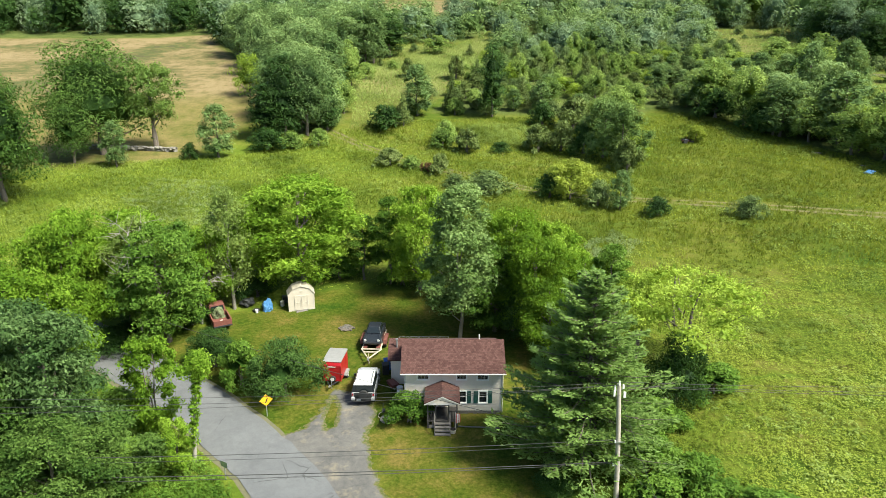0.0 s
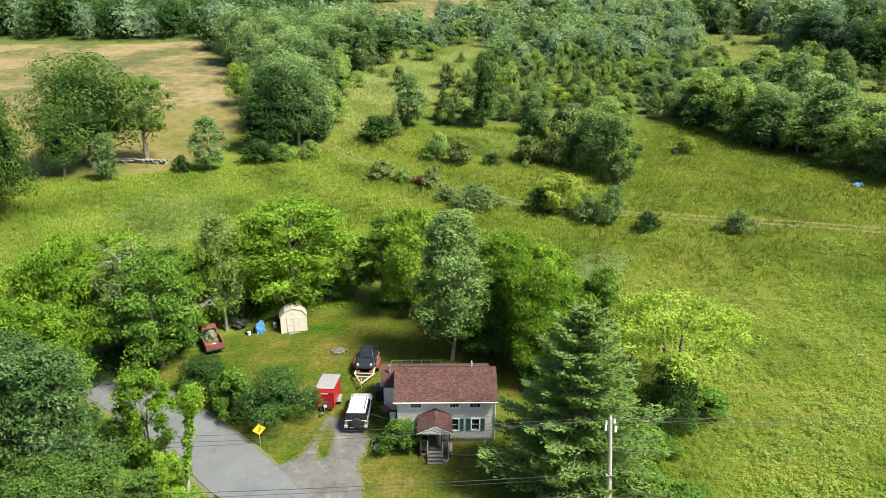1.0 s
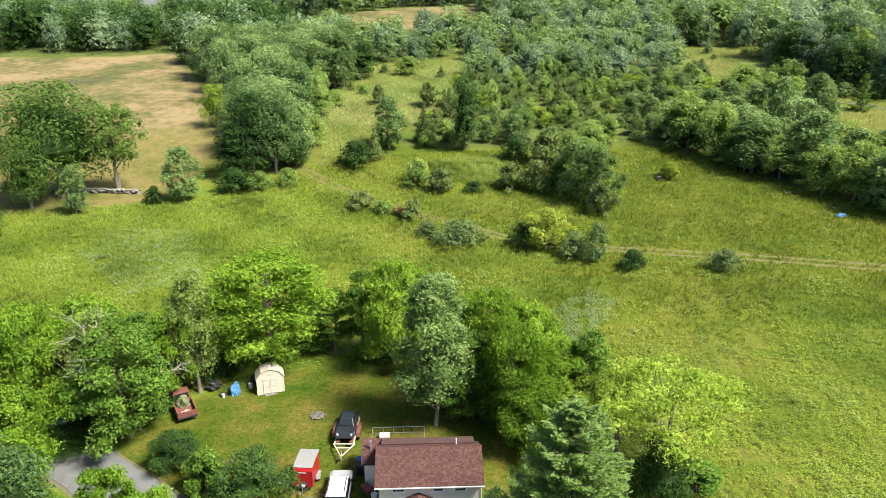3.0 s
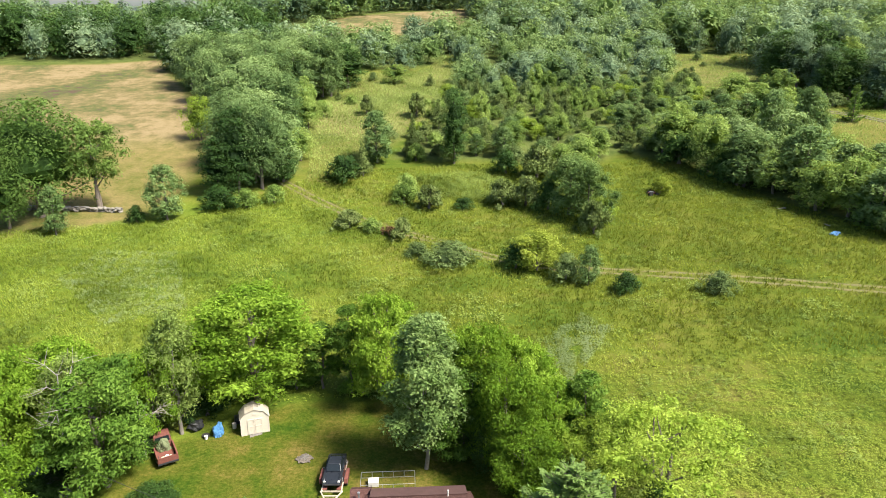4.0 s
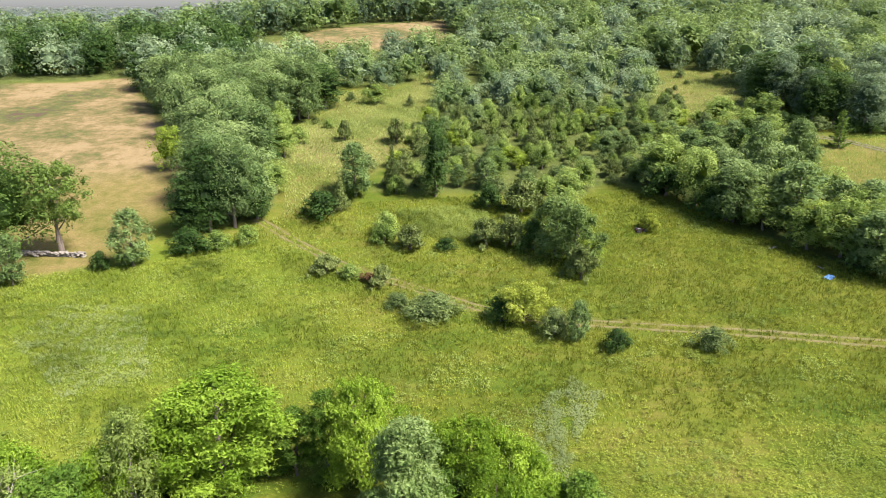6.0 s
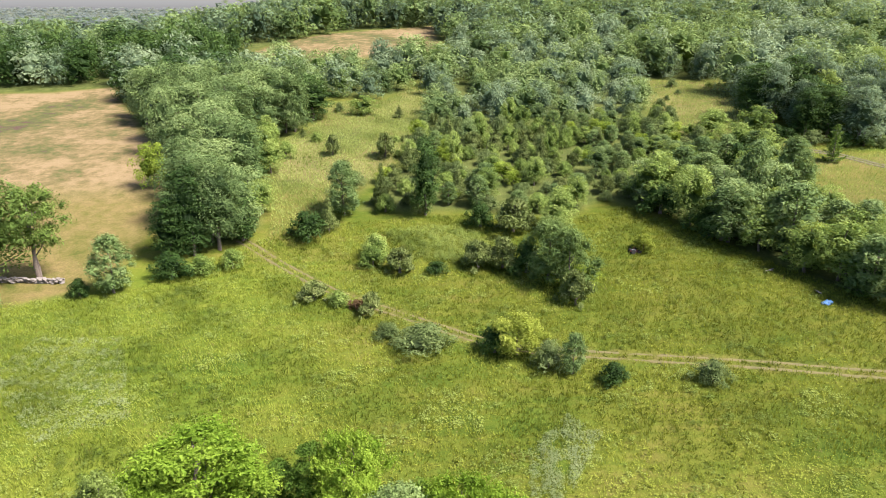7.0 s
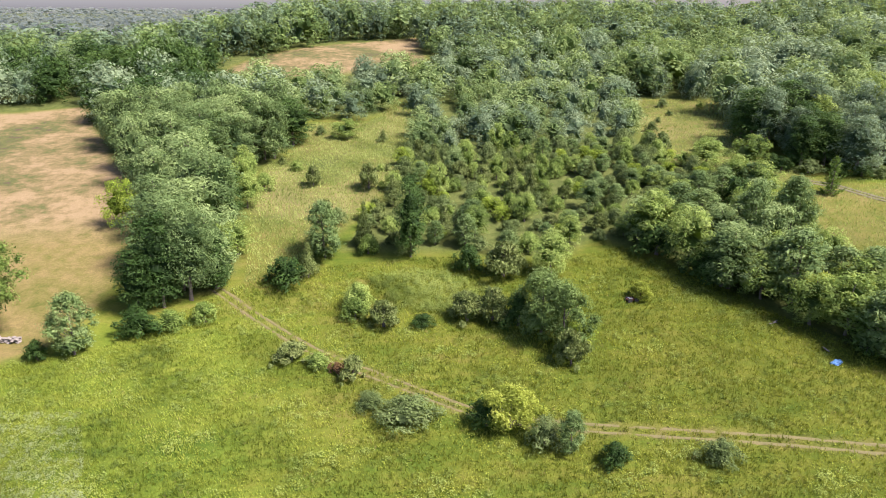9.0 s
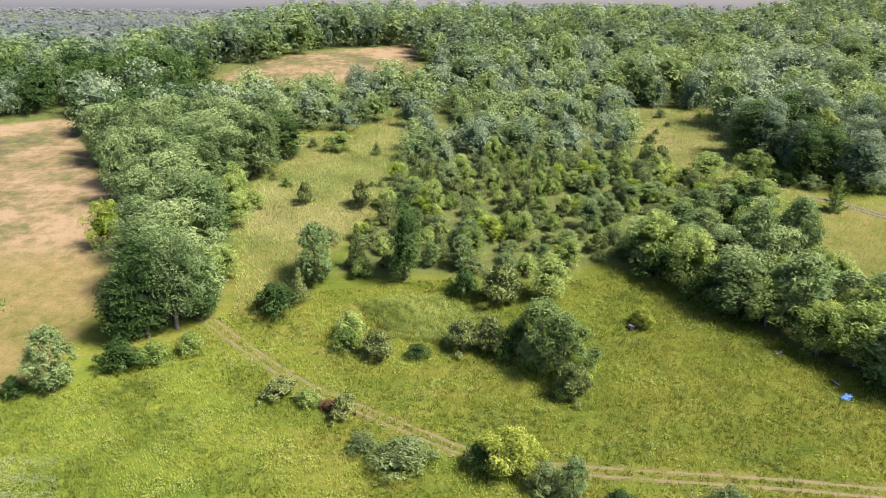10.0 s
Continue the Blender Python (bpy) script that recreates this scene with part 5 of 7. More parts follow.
def rod(p, q, r, sides=8, bm=None, r2=None):
    p, q = Vector(p), Vector(q)
    b = bmesh.new()
    turn = (q - p).to_track_quat("Z", "Y").to_matrix().to_4x4()
    bmesh.ops.create_cone(b, cap_ends=True, segments=sides, radius1=r, radius2=r if r2 is None else r2, depth=(q - p).length,
                          matrix=Matrix.Translation((p + q) / 2) @ turn)
    return blend(bm, b)


def slab(profile, x0, x1, axis="x", bevel=0.0, bm=None):
    """A profile (pairs) pushed along an axis. x: profile in y, z; y: profile in x, z; z: profile in x, y."""
    b = bmesh.new()
    put = {"x": lambda s, u, v: (s, u, v), "y": lambda s, u, v: (u, s, v), "z": lambda s, u, v: (u, v, s)}[axis]
    lo = [b.verts.new(put(x0, u, v)) for u, v in profile]
    hi = [b.verts.new(put(x1, u, v)) for u, v in profile]
    b.faces.new(lo)
    b.faces.new(hi[::-1])
    for k in range(len(lo)):
        j = (k + 1) % len(lo)
        b.faces.new((lo[k], hi[k], hi[j], lo[j]))
    if bevel:
        bmesh.ops.bevel(b, geom=list(b.edges), offset=bevel, segments=2, affect="EDGES", profile=0.6)
    return blend(bm, b)


def ball(c, r, flat=1.0, sub=2, rough=0.0, seed=0, bm=None):
    b = bmesh.new()
    bmesh.ops.create_icosphere(b, subdivisions=sub, radius=1)
    for v in b.verts:
        k = 1 + rough * noise.noise(v.co * 1.7 + Vector((seed, seed * 2.3, 0)))
        v.co = Vector((v.co.x * r * k, v.co.y * r * k, v.co.z * r * flat * k)) + Vector(c)
    return blend(bm, b)


def walled(x0, x1, z0, z1, y0, y1, holes):
    """A wall with openings that go through it; holes: x0, x1, z0, z1."""
    us = sorted({x0, x1, *[h[0] for h in holes], *[h[1] for h in holes]})
    vs = sorted({z0, z1, *[h[2] for h in holes], *[h[3] for h in holes]})
    bm = bmesh.new()
    for a, b in zip(us, us[1:]):
        for c, d in zip(vs, vs[1:]):
            if not any(h[0] <= a and b <= h[1] and h[2] <= c and d <= h[3] for h in holes):
                box(a, b, y0, y1, c, d, bm=bm)
    bmesh.ops.remove_doubles(bm, verts=bm.verts, dist=0.0005)
    return bm


# ---- materials of the yard ----
def siding_material(name, a, b, pitch=0.13):
    m, nt, out = nodes_of(name)
    tc = nt.nodes.new("ShaderNodeTexCoord")
    sep = nt.nodes.new("ShaderNodeSeparateXYZ")
    nt.links.new(tc.outputs["Object"], sep.inputs[0])
    f = node(nt, "ShaderNodeMath", {0: sep.outputs["Z"]})
    f.operation = "MODULO"
    f.inputs[1].default_value = pitch
    g = node(nt, "ShaderNodeMath", {0: f.outputs[0]})
    g.operation = "DIVIDE"
    g.inputs[1].default_value = pitch
    c = ramp(nt, mixc(nt, 0.5, noisy(nt, 0.8, 4), noisy(nt, 7, 4)), (0.3, a), (0.7, b))
    p = node(nt, "ShaderNodeBsdfPrincipled", {"Base Color": c, "Normal": bump(nt, g.outputs[0], 0.7, 0.03)}, Roughness=0.6)
    nt.links.new(p.outputs[0], out.inputs[0])
    return m


def shingle_material(name, tones):
    m, nt, out = nodes_of(name)
    tc = nt.nodes.new("ShaderNodeTexCoord")
    br = nt.nodes.new("ShaderNodeTexBrick")
    nt.links.new(tc.outputs["Object"], br.inputs["Vector"])
    br.inputs["Scale"].default_value = 1.0
    br.inputs["Brick Width"].default_value = 0.17
    br.inputs["Row Height"].default_value = 0.13
    br.inputs["Mortar Size"].default_value = 0.006
    br.inputs["Color1"].default_value = (0.26, 0.26, 0.26, 1)
    br.inputs["Color2"].default_value = (0.74, 0.74, 0.74, 1)
    br.inputs["Mortar"].default_value = (0.0, 0.0, 0.0, 1)
    k = mixc(nt, 0.5, br.outputs["Color"], mixc(nt, 0.5, noisy(nt, 1.1, 5, 0.7), noisy(nt, 9.0, 3, 0.7)))
    c = ramp(nt, k, (0.18, tones[0]), (0.45, tones[1]), (0.75, tones[2]))
    c = mixc(nt, 0.35, c, ramp(nt, noisy(nt, 60, 2), (0.3, (0.2, 0.2, 0.2)), (0.7, (0.8, 0.8, 0.8))), "OVERLAY")
    p = node(nt, "ShaderNodeBsdfPrincipled", {"Base Color": c, "Normal": bump(nt, br.outputs["Color"], 0.5, 0.02)}, Roughness=0.9)
    p.inputs["Specular IOR Level"].default_value = 0.2
    nt.links.new(p.outputs[0], out.inputs[0])
    return m


SIDING = siding_material("grey_siding", (0.72, 0.645, 0.565), (0.80, 0.73, 0.655))
SHINGLE = shingle_material("red_brown_shingle", ((0.020, 0.011, 0.009), (0.063, 0.030, 0.026), (0.118, 0.063, 0.054)))
ROLLED = plain_material("dark_red_roll_roofing", (0.048, 0.024, 0.021), (0.085, 0.045, 0.040), 1.5, 0.9, relief=0.2)
WHITE = plain_material("white_paint", (0.48, 0.47, 0.445), (0.58, 0.57, 0.545), 5, 0.5, relief=0.05)
TRIM = plain_material("bright_white_trim", (0.84, 0.83, 0.80), (0.90, 0.89, 0.87), 5, 0.5, relief=0.05)
PALE = plain_material("pale_shed_paint", (0.46, 0.41, 0.335), (0.54, 0.49, 0.41), 3, 0.6, relief=0.1)
SHEDROOF = plain_material("tan_shed_roofing", (0.27, 0.24, 0.19), (0.38, 0.34, 0.27), 2.5, 0.85, relief=0.3)
CANVAS = plain_material("green_canvas", (0.075, 0.095, 0.045), (0.15, 0.17, 0.085), 3, 0.9, relief=0.5, dist=0.05)
GREEN = plain_material("dark_green_paint", (0.012, 0.055, 0.045), (0.02, 0.08, 0.065), 5, 0.5)
OLDWOOD = plain_material("weathered_wood", (0.085, 0.078, 0.070), (0.19, 0.175, 0.16), 8, 0.85, relief=0.4)
# weathered wood darkened: shade under the porch roof put into its colour
SHADEWOOD = plain_material("porch_wood_shaded", (0.035, 0.032, 0.030), (0.085, 0.078, 0.070), 8, 0.85, relief=0.4)
POLEWOOD = plain_material("pole_wood", (0.27, 0.24, 0.20), (0.42, 0.38, 0.33), 7, 0.85, relief=0.4)
# near black: painted shade of room and doorway, and the planter's soil
DARKGAP = plain_material("shade_and_soil_black", (0.012, 0.011, 0.010), (0.025, 0.022, 0.02), 4, 0.9)
STONE = plain_material("grey_stone", (0.12, 0.11, 0.095), (0.27, 0.25, 0.22), 4, 0.9, relief=0.7, dist=0.05)
PITSTONE = plain_material("sooty_stone", (0.075, 0.062, 0.052), (0.20, 0.17, 0.14), 5, 0.9, relief=0.7, dist=0.05)
METAL = plain_material("galvanised_metal", (0.35, 0.36, 0.37), (0.5, 0.51, 0.52), 6, 0.45, 0.8)
REDPAINT = plain_material("red_paint", (0.24, 0.006, 0.010), (0.31, 0.010, 0.014), 3, 0.35, relief=0.03)
SILVER = plain_material("white_metal_roof", (0.17, 0.168, 0.165), (0.25, 0.245, 0.24), 3, 0.45, relief=0.1)
RUBBER = plain_material("black_rubber", (0.012, 0.012, 0.012), (0.03, 0.03, 0.03), 8, 0.8)
BLACKPAINT = plain_material("black_car_paint", (0.010, 0.012, 0.016), (0.022, 0.025, 0.03), 3, 0.3, relief=0.05)
GREYPAINT = plain_material("silver_car_paint", (0.28, 0.29, 0.30), (0.36, 0.37, 0.38), 3, 0.35, 0.2, relief=0.03)
WHITECAR = plain_material("white_car_paint", (0.56, 0.56, 0.56), (0.64, 0.64, 0.64), 3, 0.3, relief=0.03)
PLASTIC = plain_material("black_plastic", (0.012, 0.013, 0.014), (0.03, 0.031, 0.033), 6, 0.55)
RUST = plain_material("rusty_maroon", (0.085, 0.028, 0.022), (0.19, 0.068, 0.05), 5, 0.75, relief=0.3)
BARE_FRAME = plain_material("bare_trailer_frame", (0.33, 0.28, 0.20), (0.50, 0.44, 0.34), 6, 0.7)
BLUE = plain_material("blue_tarp", (0.03, 0.11, 0.27), (0.10, 0.25, 0.46), 2.5, 0.5, relief=0.5, dist=0.06)
BINBLUE = plain_material("blue_bin", (0.015, 0.075, 0.33), (0.025, 0.11, 0.42), 5, 0.5)
YELLOW = plain_material("yellow_sign", (0.70, 0.37, 0.01), (0.80, 0.45, 0.015), 4, 0.5, relief=0.05)
WIREMAT = plain_material("wire_black", (0.02, 0.02, 0.02), (0.05, 0.05, 0.05), 5, 0.6)
REDCLOTH = plain_material("red_cloth", (0.38, 0.03, 0.035), (0.48, 0.05, 0.05), 5, 0.8)
WHITECLOTH = plain_material("white_cloth", (0.62, 0.6, 0.57), (0.75, 0.73, 0.7), 5, 0.85)
_m, _nt, _o = nodes_of("window_glass")
_p = node(_nt, "ShaderNodeBsdfPrincipled", Roughness=0.06)
_p.inputs["Base Color"].default_value = (0.012, 0.016, 0.018, 1)
_p.inputs["Specular IOR Level"].default_value = 0.6
_nt.links.new(_p.outputs[0], _o.inputs[0])
GLASS = _m
_m, _nt, _o = nodes_of("lamp_glass")
_p = node(_nt, "ShaderNodeBsdfPrincipled", Roughness=0.15)
_p.inputs["Base Color"].default_value = (0.75, 0.75, 0.72, 1)
_nt.links.new(_p.outputs[0], _o.inputs[0])
LAMPGLASS = _m

# ---- the house ----
house = thing("house", 0.8, 47.3, -0.15, 0, "small grey-sided house with a red-brown shingle roof and a front porch", "house")
UP = [(-2.79, -1.95, 3.13, 3.48), (0.31, 1.02, 3.13, 3.48), (1.92, 2.73, 3.11, 3.48)]
LOW = [(0.50, 1.02, 1.05, 2.05), (2.08, 2.66, 1.05, 2.05)]
DOOR = (-1.2, -0.3, 0.66, 2.3)
part("wall", walled(-3.82, 3.82, 0.32, 3.80, 0.0, 0.16, UP + LOW + [DOOR]), SIDING, house)
part("wall", box(-3.82, 3.82, 4.64, 4.80, 0.0, 3.90), SIDING, house)
for sx in (-3.82, 3.66):
    part("wall", slab([(0.162, 0.0), (4.638, 0.0), (4.638, 3.90), (2.4, 5.24), (0.162, 3.90)], sx, sx + 0.16), SIDING, house)
for a in (-3.84, 3.74):
    part("corner_trim", box(a, a + 0.10, -0.02, 0.0, 0.32, 3.68), WHITE, house)
for k, (ya, za, yb, zb) in enumerate(((-0.42, 3.74, 2.4, 5.30), (5.22, 3.74, 2.4, 5.30))):
    part("roof", slab([(ya, za), (yb, zb), (yb, zb + 0.10), (ya, za + 0.10)], -4.12, 4.12), SHINGLE, house)
part("ridge_cap", slab([(2.22, 5.31), (2.4, 5.43), (2.58, 5.31), (2.4, 5.40)], -4.13, 4.13), SHINGLE, house)
part("fascia", box(-4.14, 4.14, -0.455, -0.425, 3.76, 3.83), WHITE, house)
part("gutter", slab([(-0.54, 3.83), (-0.53, 3.77), (-0.46, 3.76), (-0.46, 3.83)], -4.14, 4.14), WHITE, house)
part("downspout", rod((3.9, -0.05, 0.2), (3.9, -0.05, 3.6), 0.04), WHITE, house)
part("vent_pipe", rod((2.2, 3.6, 4.4), (2.2, 3.6, 5.30), 0.06), WHITE, house)


def window(x0, x1, z0, z1, bars_x, bars_z, sash=False):
    fr = box(x0 - 0.09, x1 + 0.09, -0.035, 0.09, z1, z1 + 0.09)
    box(x0 - 0.09, x1 + 0.09, -0.045, 0.09, z0 - 0.09, z0, bm=fr)
    box(x0 - 0.09, x0, -0.035, 0.09, z0, z1, bm=fr)
    box(x1, x1 + 0.09, -0.035, 0.09, z0, z1, bm=fr)
    w = part("window", fr, TRIM, house)
    nx, nz = bars_x + 1, bars_z + 1
    for i in range(nx):
        for j in range(nz):
            dx, dz = (x1 - x0) / nx, (z1 - z0) / nz
            g = 0.025 if sash else 0.015
            part("pane", box(x0 + i * dx + g, x0 + (i + 1) * dx - g, 0.05, 0.06, z0 + j * dz + g, z0 + (j + 1) * dz - g), GLASS, w)
    bars = bmesh.new()
    for i in range(nx + 1):
        u = x0 + (x1 - x0) * i / nx
        box(u - 0.014, u + 0.014, 0.035, 0.07, z0, z1, bm=bars)
    for j in range(nz + 1):
        u = z0 + (z1 - z0) * j / nz
        box(x0, x1, 0.036, 0.071, u - 0.016, u + 0.016, bm=bars)
    part("glazing_bars", bars, WHITE, w)


for h_ in UP:
    window(*h_, 2, 1)
for h_ in LOW:
    window(*h_, 0, 1, True)
# added panel whose near-black colour stands in for the unlit room
part("room_dark", box(-3.5, 3.5, 0.3, 0.34, 0.4, 3.6), DARKGAP, house)
for a, b in ((1.10, 1.42), (1.62, 1.98), (2.76, 3.10)):
    sh = box(a, b, -0.045, -0.004, 1.0, 2.08, 0.008)
    for j in range(9):
        box(a + 0.05, b - 0.05, -0.058, -0.046, 1.06 + j * 0.11, 1.12 + j * 0.11, bm=sh)
    part("shutter", sh, GREEN, house, "dark green louvred shutter")
# near-black door: the shaded opening behind the porch is painted on
part("front_door", box(-1.16, -0.34, 0.05, 0.10, 0.67, 2.28, 0.01), DARKGAP, house, "front door coloured near black for the dark doorway")
# skirting of boards and blocks under the front wall
part("foundation", box(-3.80, 3.80, 0.06, 0.14, -0.4, 0.318), STONE, house)
for j in range(9):
    part("skirt_board", box(0.55 + j * 0.36, 0.86 + j * 0.36, -0.01 - 0.02 * (j % 2), 0.02, 0.02 + 0.03 * (j % 3), 0.26 + 0.02 * (j % 2)), OLDWOOD, house)
# side wing
part("wing_wall", box(-5.25, -3.84, 4.4, 7.4, 0.0, 2.56), SIDING, house)
part("wing_roof", slab([(4.15, 2.52), (6.1, 3.66), (6.1, 3.76), (4.15, 2.62)], -5.5, -3.83), SHINGLE, house)
part("wing_roof", slab([(6.1, 3.66), (7.7, 2.60), (7.7, 2.70), (6.1, 3.76)], -5.5, -3.83), SHINGLE, house)
part("wing_gable", slab([(4.42, 2.562), (7.38, 2.562), (6.1, 3.62)], -5.24, -5.10), SIDING, house)
part("flue", rod((-4.75, 5.3, 3.0), (-4.75, 5.3, 3.95), 0.07), METAL, house, "galvanised flue pipe")
part("flue_cap", rod((-4.75, 5.3, 3.95), (-4.75, 5.3, 4.05), 0.12), METAL, house)
# rear lean-to
part("rear_wall", box(-3.6, 3.6, 4.9, 6.0, 0.0, 3.6), SIDING, house)
part("rear_roof", slab([(4.0, 4.52), (6.1, 3.66), (6.1, 3.76), (4.0, 4.62)], -3.825, 3.75), ROLLED, house)

# porch, part of the house
porch = part("porch", box(-2.05, 0.35, -2.0, -0.02, 0.56, 0.66), SHADEWOOD, house, "weathered grey wooden porch floor, coloured darker for the porch's shade")
for px_ in (-1.98, -1.36, -0.36, 0.27):
    part("post", box(px_ - 0.05, px_ + 0.05, -1.98, -1.88, -0.1, 2.36), SHADEWOOD, porch)
for a, b in ((-1.98, -1.36), (-0.36, 0.27)):
    part("rail", box(a, b, -1.96, -1.90, 1.38, 1.46), SHADEWOOD, porch)
    part("rail", box(a, b, -1.96, -1.90, 0.74, 0.80), SHADEWOOD, porch)
    for j in range(5):
        u = a + (b - a) * (j + 0.5) / 5
        part("baluster", box(u - 0.018, u + 0.018, -1.95, -1.91, 0.80, 1.38), SHADEWOOD, porch)
for a in (-1.98, 0.27):
    part("rail", box(a - 0.03, a + 0.03, -1.88, -0.05, 1.38, 1.46), SHADEWOOD, porch)
    for j in range(9):
        part("baluster", box(a - 0.018, a + 0.018, -1.8 + j * 0.2, -1.77 + j * 0.2, 0.66, 1.38), SHADEWOOD, porch)
for j in range(7):
    part("skirt_slat", box(-1.98 + j * 0.34, -1.86 + j * 0.34, -1.97, -1.93, -0.1, 0.56), SHADEWOOD, porch)
# porch roof: a gable towards the garden
for s in (-1, 1):
    pr = slab([(-0.86, 2.98), (-0.86 + s * 1.36, 2.36), (-0.86 + s * 1.36, 2.44), (-0.86, 3.06)], -2.42, -0.02, "y")
    part("porch_roof", pr, SHINGLE, house, "red-brown shingled porch roof")
part("porch_gable", slab([(-2.06, 2.38), (0.34, 2.38), (-0.86, 2.93)], -2.36, -2.28, "y"), SIDING, house)
part("porch_beam", box(-2.1, 0.38, -2.36, -2.26, 2.24, 2.37), WHITE, house)
part("porch_trim", slab([(-2.26, 2.30), (-2.20, 2.27), (-0.86, 2.90), (-0.86, 2.97)], -2.44, -2.38, "y"), WHITE, house)
part("porch_trim", slab([(0.54, 2.30), (0.48, 2.27), (-0.86, 2.90), (-0.86, 2.97)], -2.44, -2.38, "y"), WHITE, house)
# steps
for j in range(4):
    part("step", box(-1.42, -0.26, -2.02 - 0.25 * (j + 1), -1.98 - 0.25 * j, 0.45 - 0.15 * j, 0.51 - 0.15 * j), OLDWOOD, house, "weathered wooden step")
for a in (-1.46, -0.30):
    part("stringer", slab([(-2.0, 0.54), (-3.0, -0.06), (-3.0, -0.2), (-2.0, 0.30)], a, a + 0.05), OLDWOOD, house)
    part("handrail", slab([(-2.0, 1.42), (-2.95, 0.86), (-2.95, 0.80), (-2.0, 1.36)], a, a + 0.06), OLDWOOD, house)
    part("post", box(a, a + 0.07, -2.95, -2.88, -0.1, 0.86), OLDWOOD, house)
part("lattice", box(-1.9, -1.5, -2.0, -1.98, 0.0, 0.28), OLDWOOD, house)

# flag on the porch, planter, things beside the house
flag = thing("flag", 0.95, 45.0, -0.2, 0, "small red and white striped cloth banner by the porch", "flag")
part("flag_pole", rod((0, 0, 0), (0.0, -0.1, 1.7), 0.02), WHITE, flag)
for j in range(5):
    part("stripe", slab([(0.03 + j * 0.07, 0.75 + 0.02 * j), (0.10 + j * 0.07, 0.77 + 0.02 * j), (0.12 + j * 0.06, 1.55), (0.04 + j * 0.06, 1.6)], -0.12 - 0.02 * (j % 2), -0.10 - 0.02 * (j % 2), "y"), (REDCLOTH, WHITECLOTH)[j % 2], flag)
planter = thing("planter", 0.75, 44.75, -0.2, 0, "round pale planter beside the porch steps", "planter")
part("pot", rod((0, 0, 0), (0, 0, 0.32), 0.2, 14, None, 0.27), PALE, planter)
part("soil", rod((0, 0, 0.30), (0, 0, 0.335), 0.24, 14), DARKGAP, planter)
lone("log", rod((-1.6, 0, 0.1), (1.6, -0.25, 0.1), 0.05, 9), OLDWOOD, pose(2.75, 45.45, -0.18), "long pale timber edging lying on the lawn", "timber")


def bin_(x, y, lid, label):
    b = thing("wheelie_bin", x, y, 0.12, 12, label, "bin")
    part("body", slab([(-0.26, 0.08), (0.28, 0.08), (0.34, 0.98), (-0.30, 0.98)], -0.27, 0.27, bevel=0.02), PLASTIC if lid is not BINBLUE else BINBLUE, b)
    part("lid", box(-0.30, 0.30, -0.34, 0.38, 0.98, 1.05, 0.02), lid, b)
    for s in (-0.26, 0.26):
        part("wheel", rod((s - 0.03, 0.28, 0.1), (s + 0.03, 0.28, 0.1), 0.1, 12), RUBBER, b)
    return b


bin_(-5.05, 53.3, PLASTIC, "black wheeled rubbish bin beside the house")
bin_(-4.98, 54.1, BINBLUE, "blue wheeled recycling bin beside the house")
barrow = thing("wheelbarrow", -4.25, 50.9, 0.02, 30, "dark red wheelbarrow against the house", "wheelbarrow")
part("tray", slab([(-0.5, 0.42), (0.45, 0.36), (0.62, 0.66), (-0.62, 0.72)], -0.33, 0.33, bevel=0.02), RUST, barrow)
part("wheel", rod((-0.05, 0.75, 0.2), (0.05, 0.75, 0.2), 0.2, 14), RUBBER, barrow)
for s in (-0.28, 0.28):
    part("handle", rod((s, -1.0, 0.5), (s * 0.5, 0.75, 0.22), 0.025), OLDWOOD, barrow)
    part("leg", rod((s, -0.35, 0.0), (s, -0.3, 0.42), 0.02), PLASTIC, barrow)
jug = thing("plastic_drum", -3.6, 50.0, 0.0, 0, "white plastic drum beside the house", "drum")
part("body", rod((0, 0, 0), (0, 0, 0.7), 0.27, 16, None, 0.25), WHITECLOTH, jug)
part("lid", rod((0, 0, 0.7), (0, 0, 0.76), 0.28, 16), WHITE, jug)
bag = lone("rubbish_bag", ball((0, 0, 0.22), 0.34, 0.75, 2, 0.5, 3), WHITECLOTH, pose(-3.35, 49.4, 0.0), "crumpled white rubbish bag beside the house", "bag")

# rock with an iron hook on the lawn
lone("boulder", ball((0, 0, 0.14), 0.46, 0.55, 3, 0.35, 4), STONE, pose(-4.45, 46.35, -0.15), "pale grey boulder on the front lawn", "rock")
hook = thing("hose_stand", -4.75, 46.9, -0.13, 0, "dark iron hose stand beside the boulder", "stand")
part("post", rod((0, 0, 0), (0.02, 0, 1.15), 0.025), PLASTIC, hook)
part("reel", rod((-0.06, -0.04, 0.55), (0.16, 0.02, 0.55), 0.16, 14), PLASTIC, hook)
_hv, _hf = tube([(0.0, -0.05, 0.5), (-0.3, -0.1, 0.35), (-0.36, -0.2, 0.08), (-0.1, -0.35, 0.03), (0.2, -0.3, 0.03)], [0.022] * 5, 6)
sheet("hose", _hv, _hf, PALE, "", "pale garden hose", None, "", True, hook)

# pen and gear behind the house
pen = thing("dog_pen", -0.6, 57.2, 0.28, 0, "low metal-framed pen behind the house", "pen")
for j in range(6):
    for yy in (0, 1.8):
        part("post", rod((-3.6 + j * 0.95, yy, 0), (-3.6 + j * 0.95, yy, 0.75), 0.03), METAL, pen)
for yy in (0, 1.8):
    for zz in (0.12, 0.73):
        part("rail", rod((-3.6, yy, zz), (1.15, yy, zz), 0.025), METAL, pen)
for xx in (-3.6, 1.15):
    part("rail", rod((xx, 0, 0.73), (xx, 1.8, 0.73), 0.025), METAL, pen)
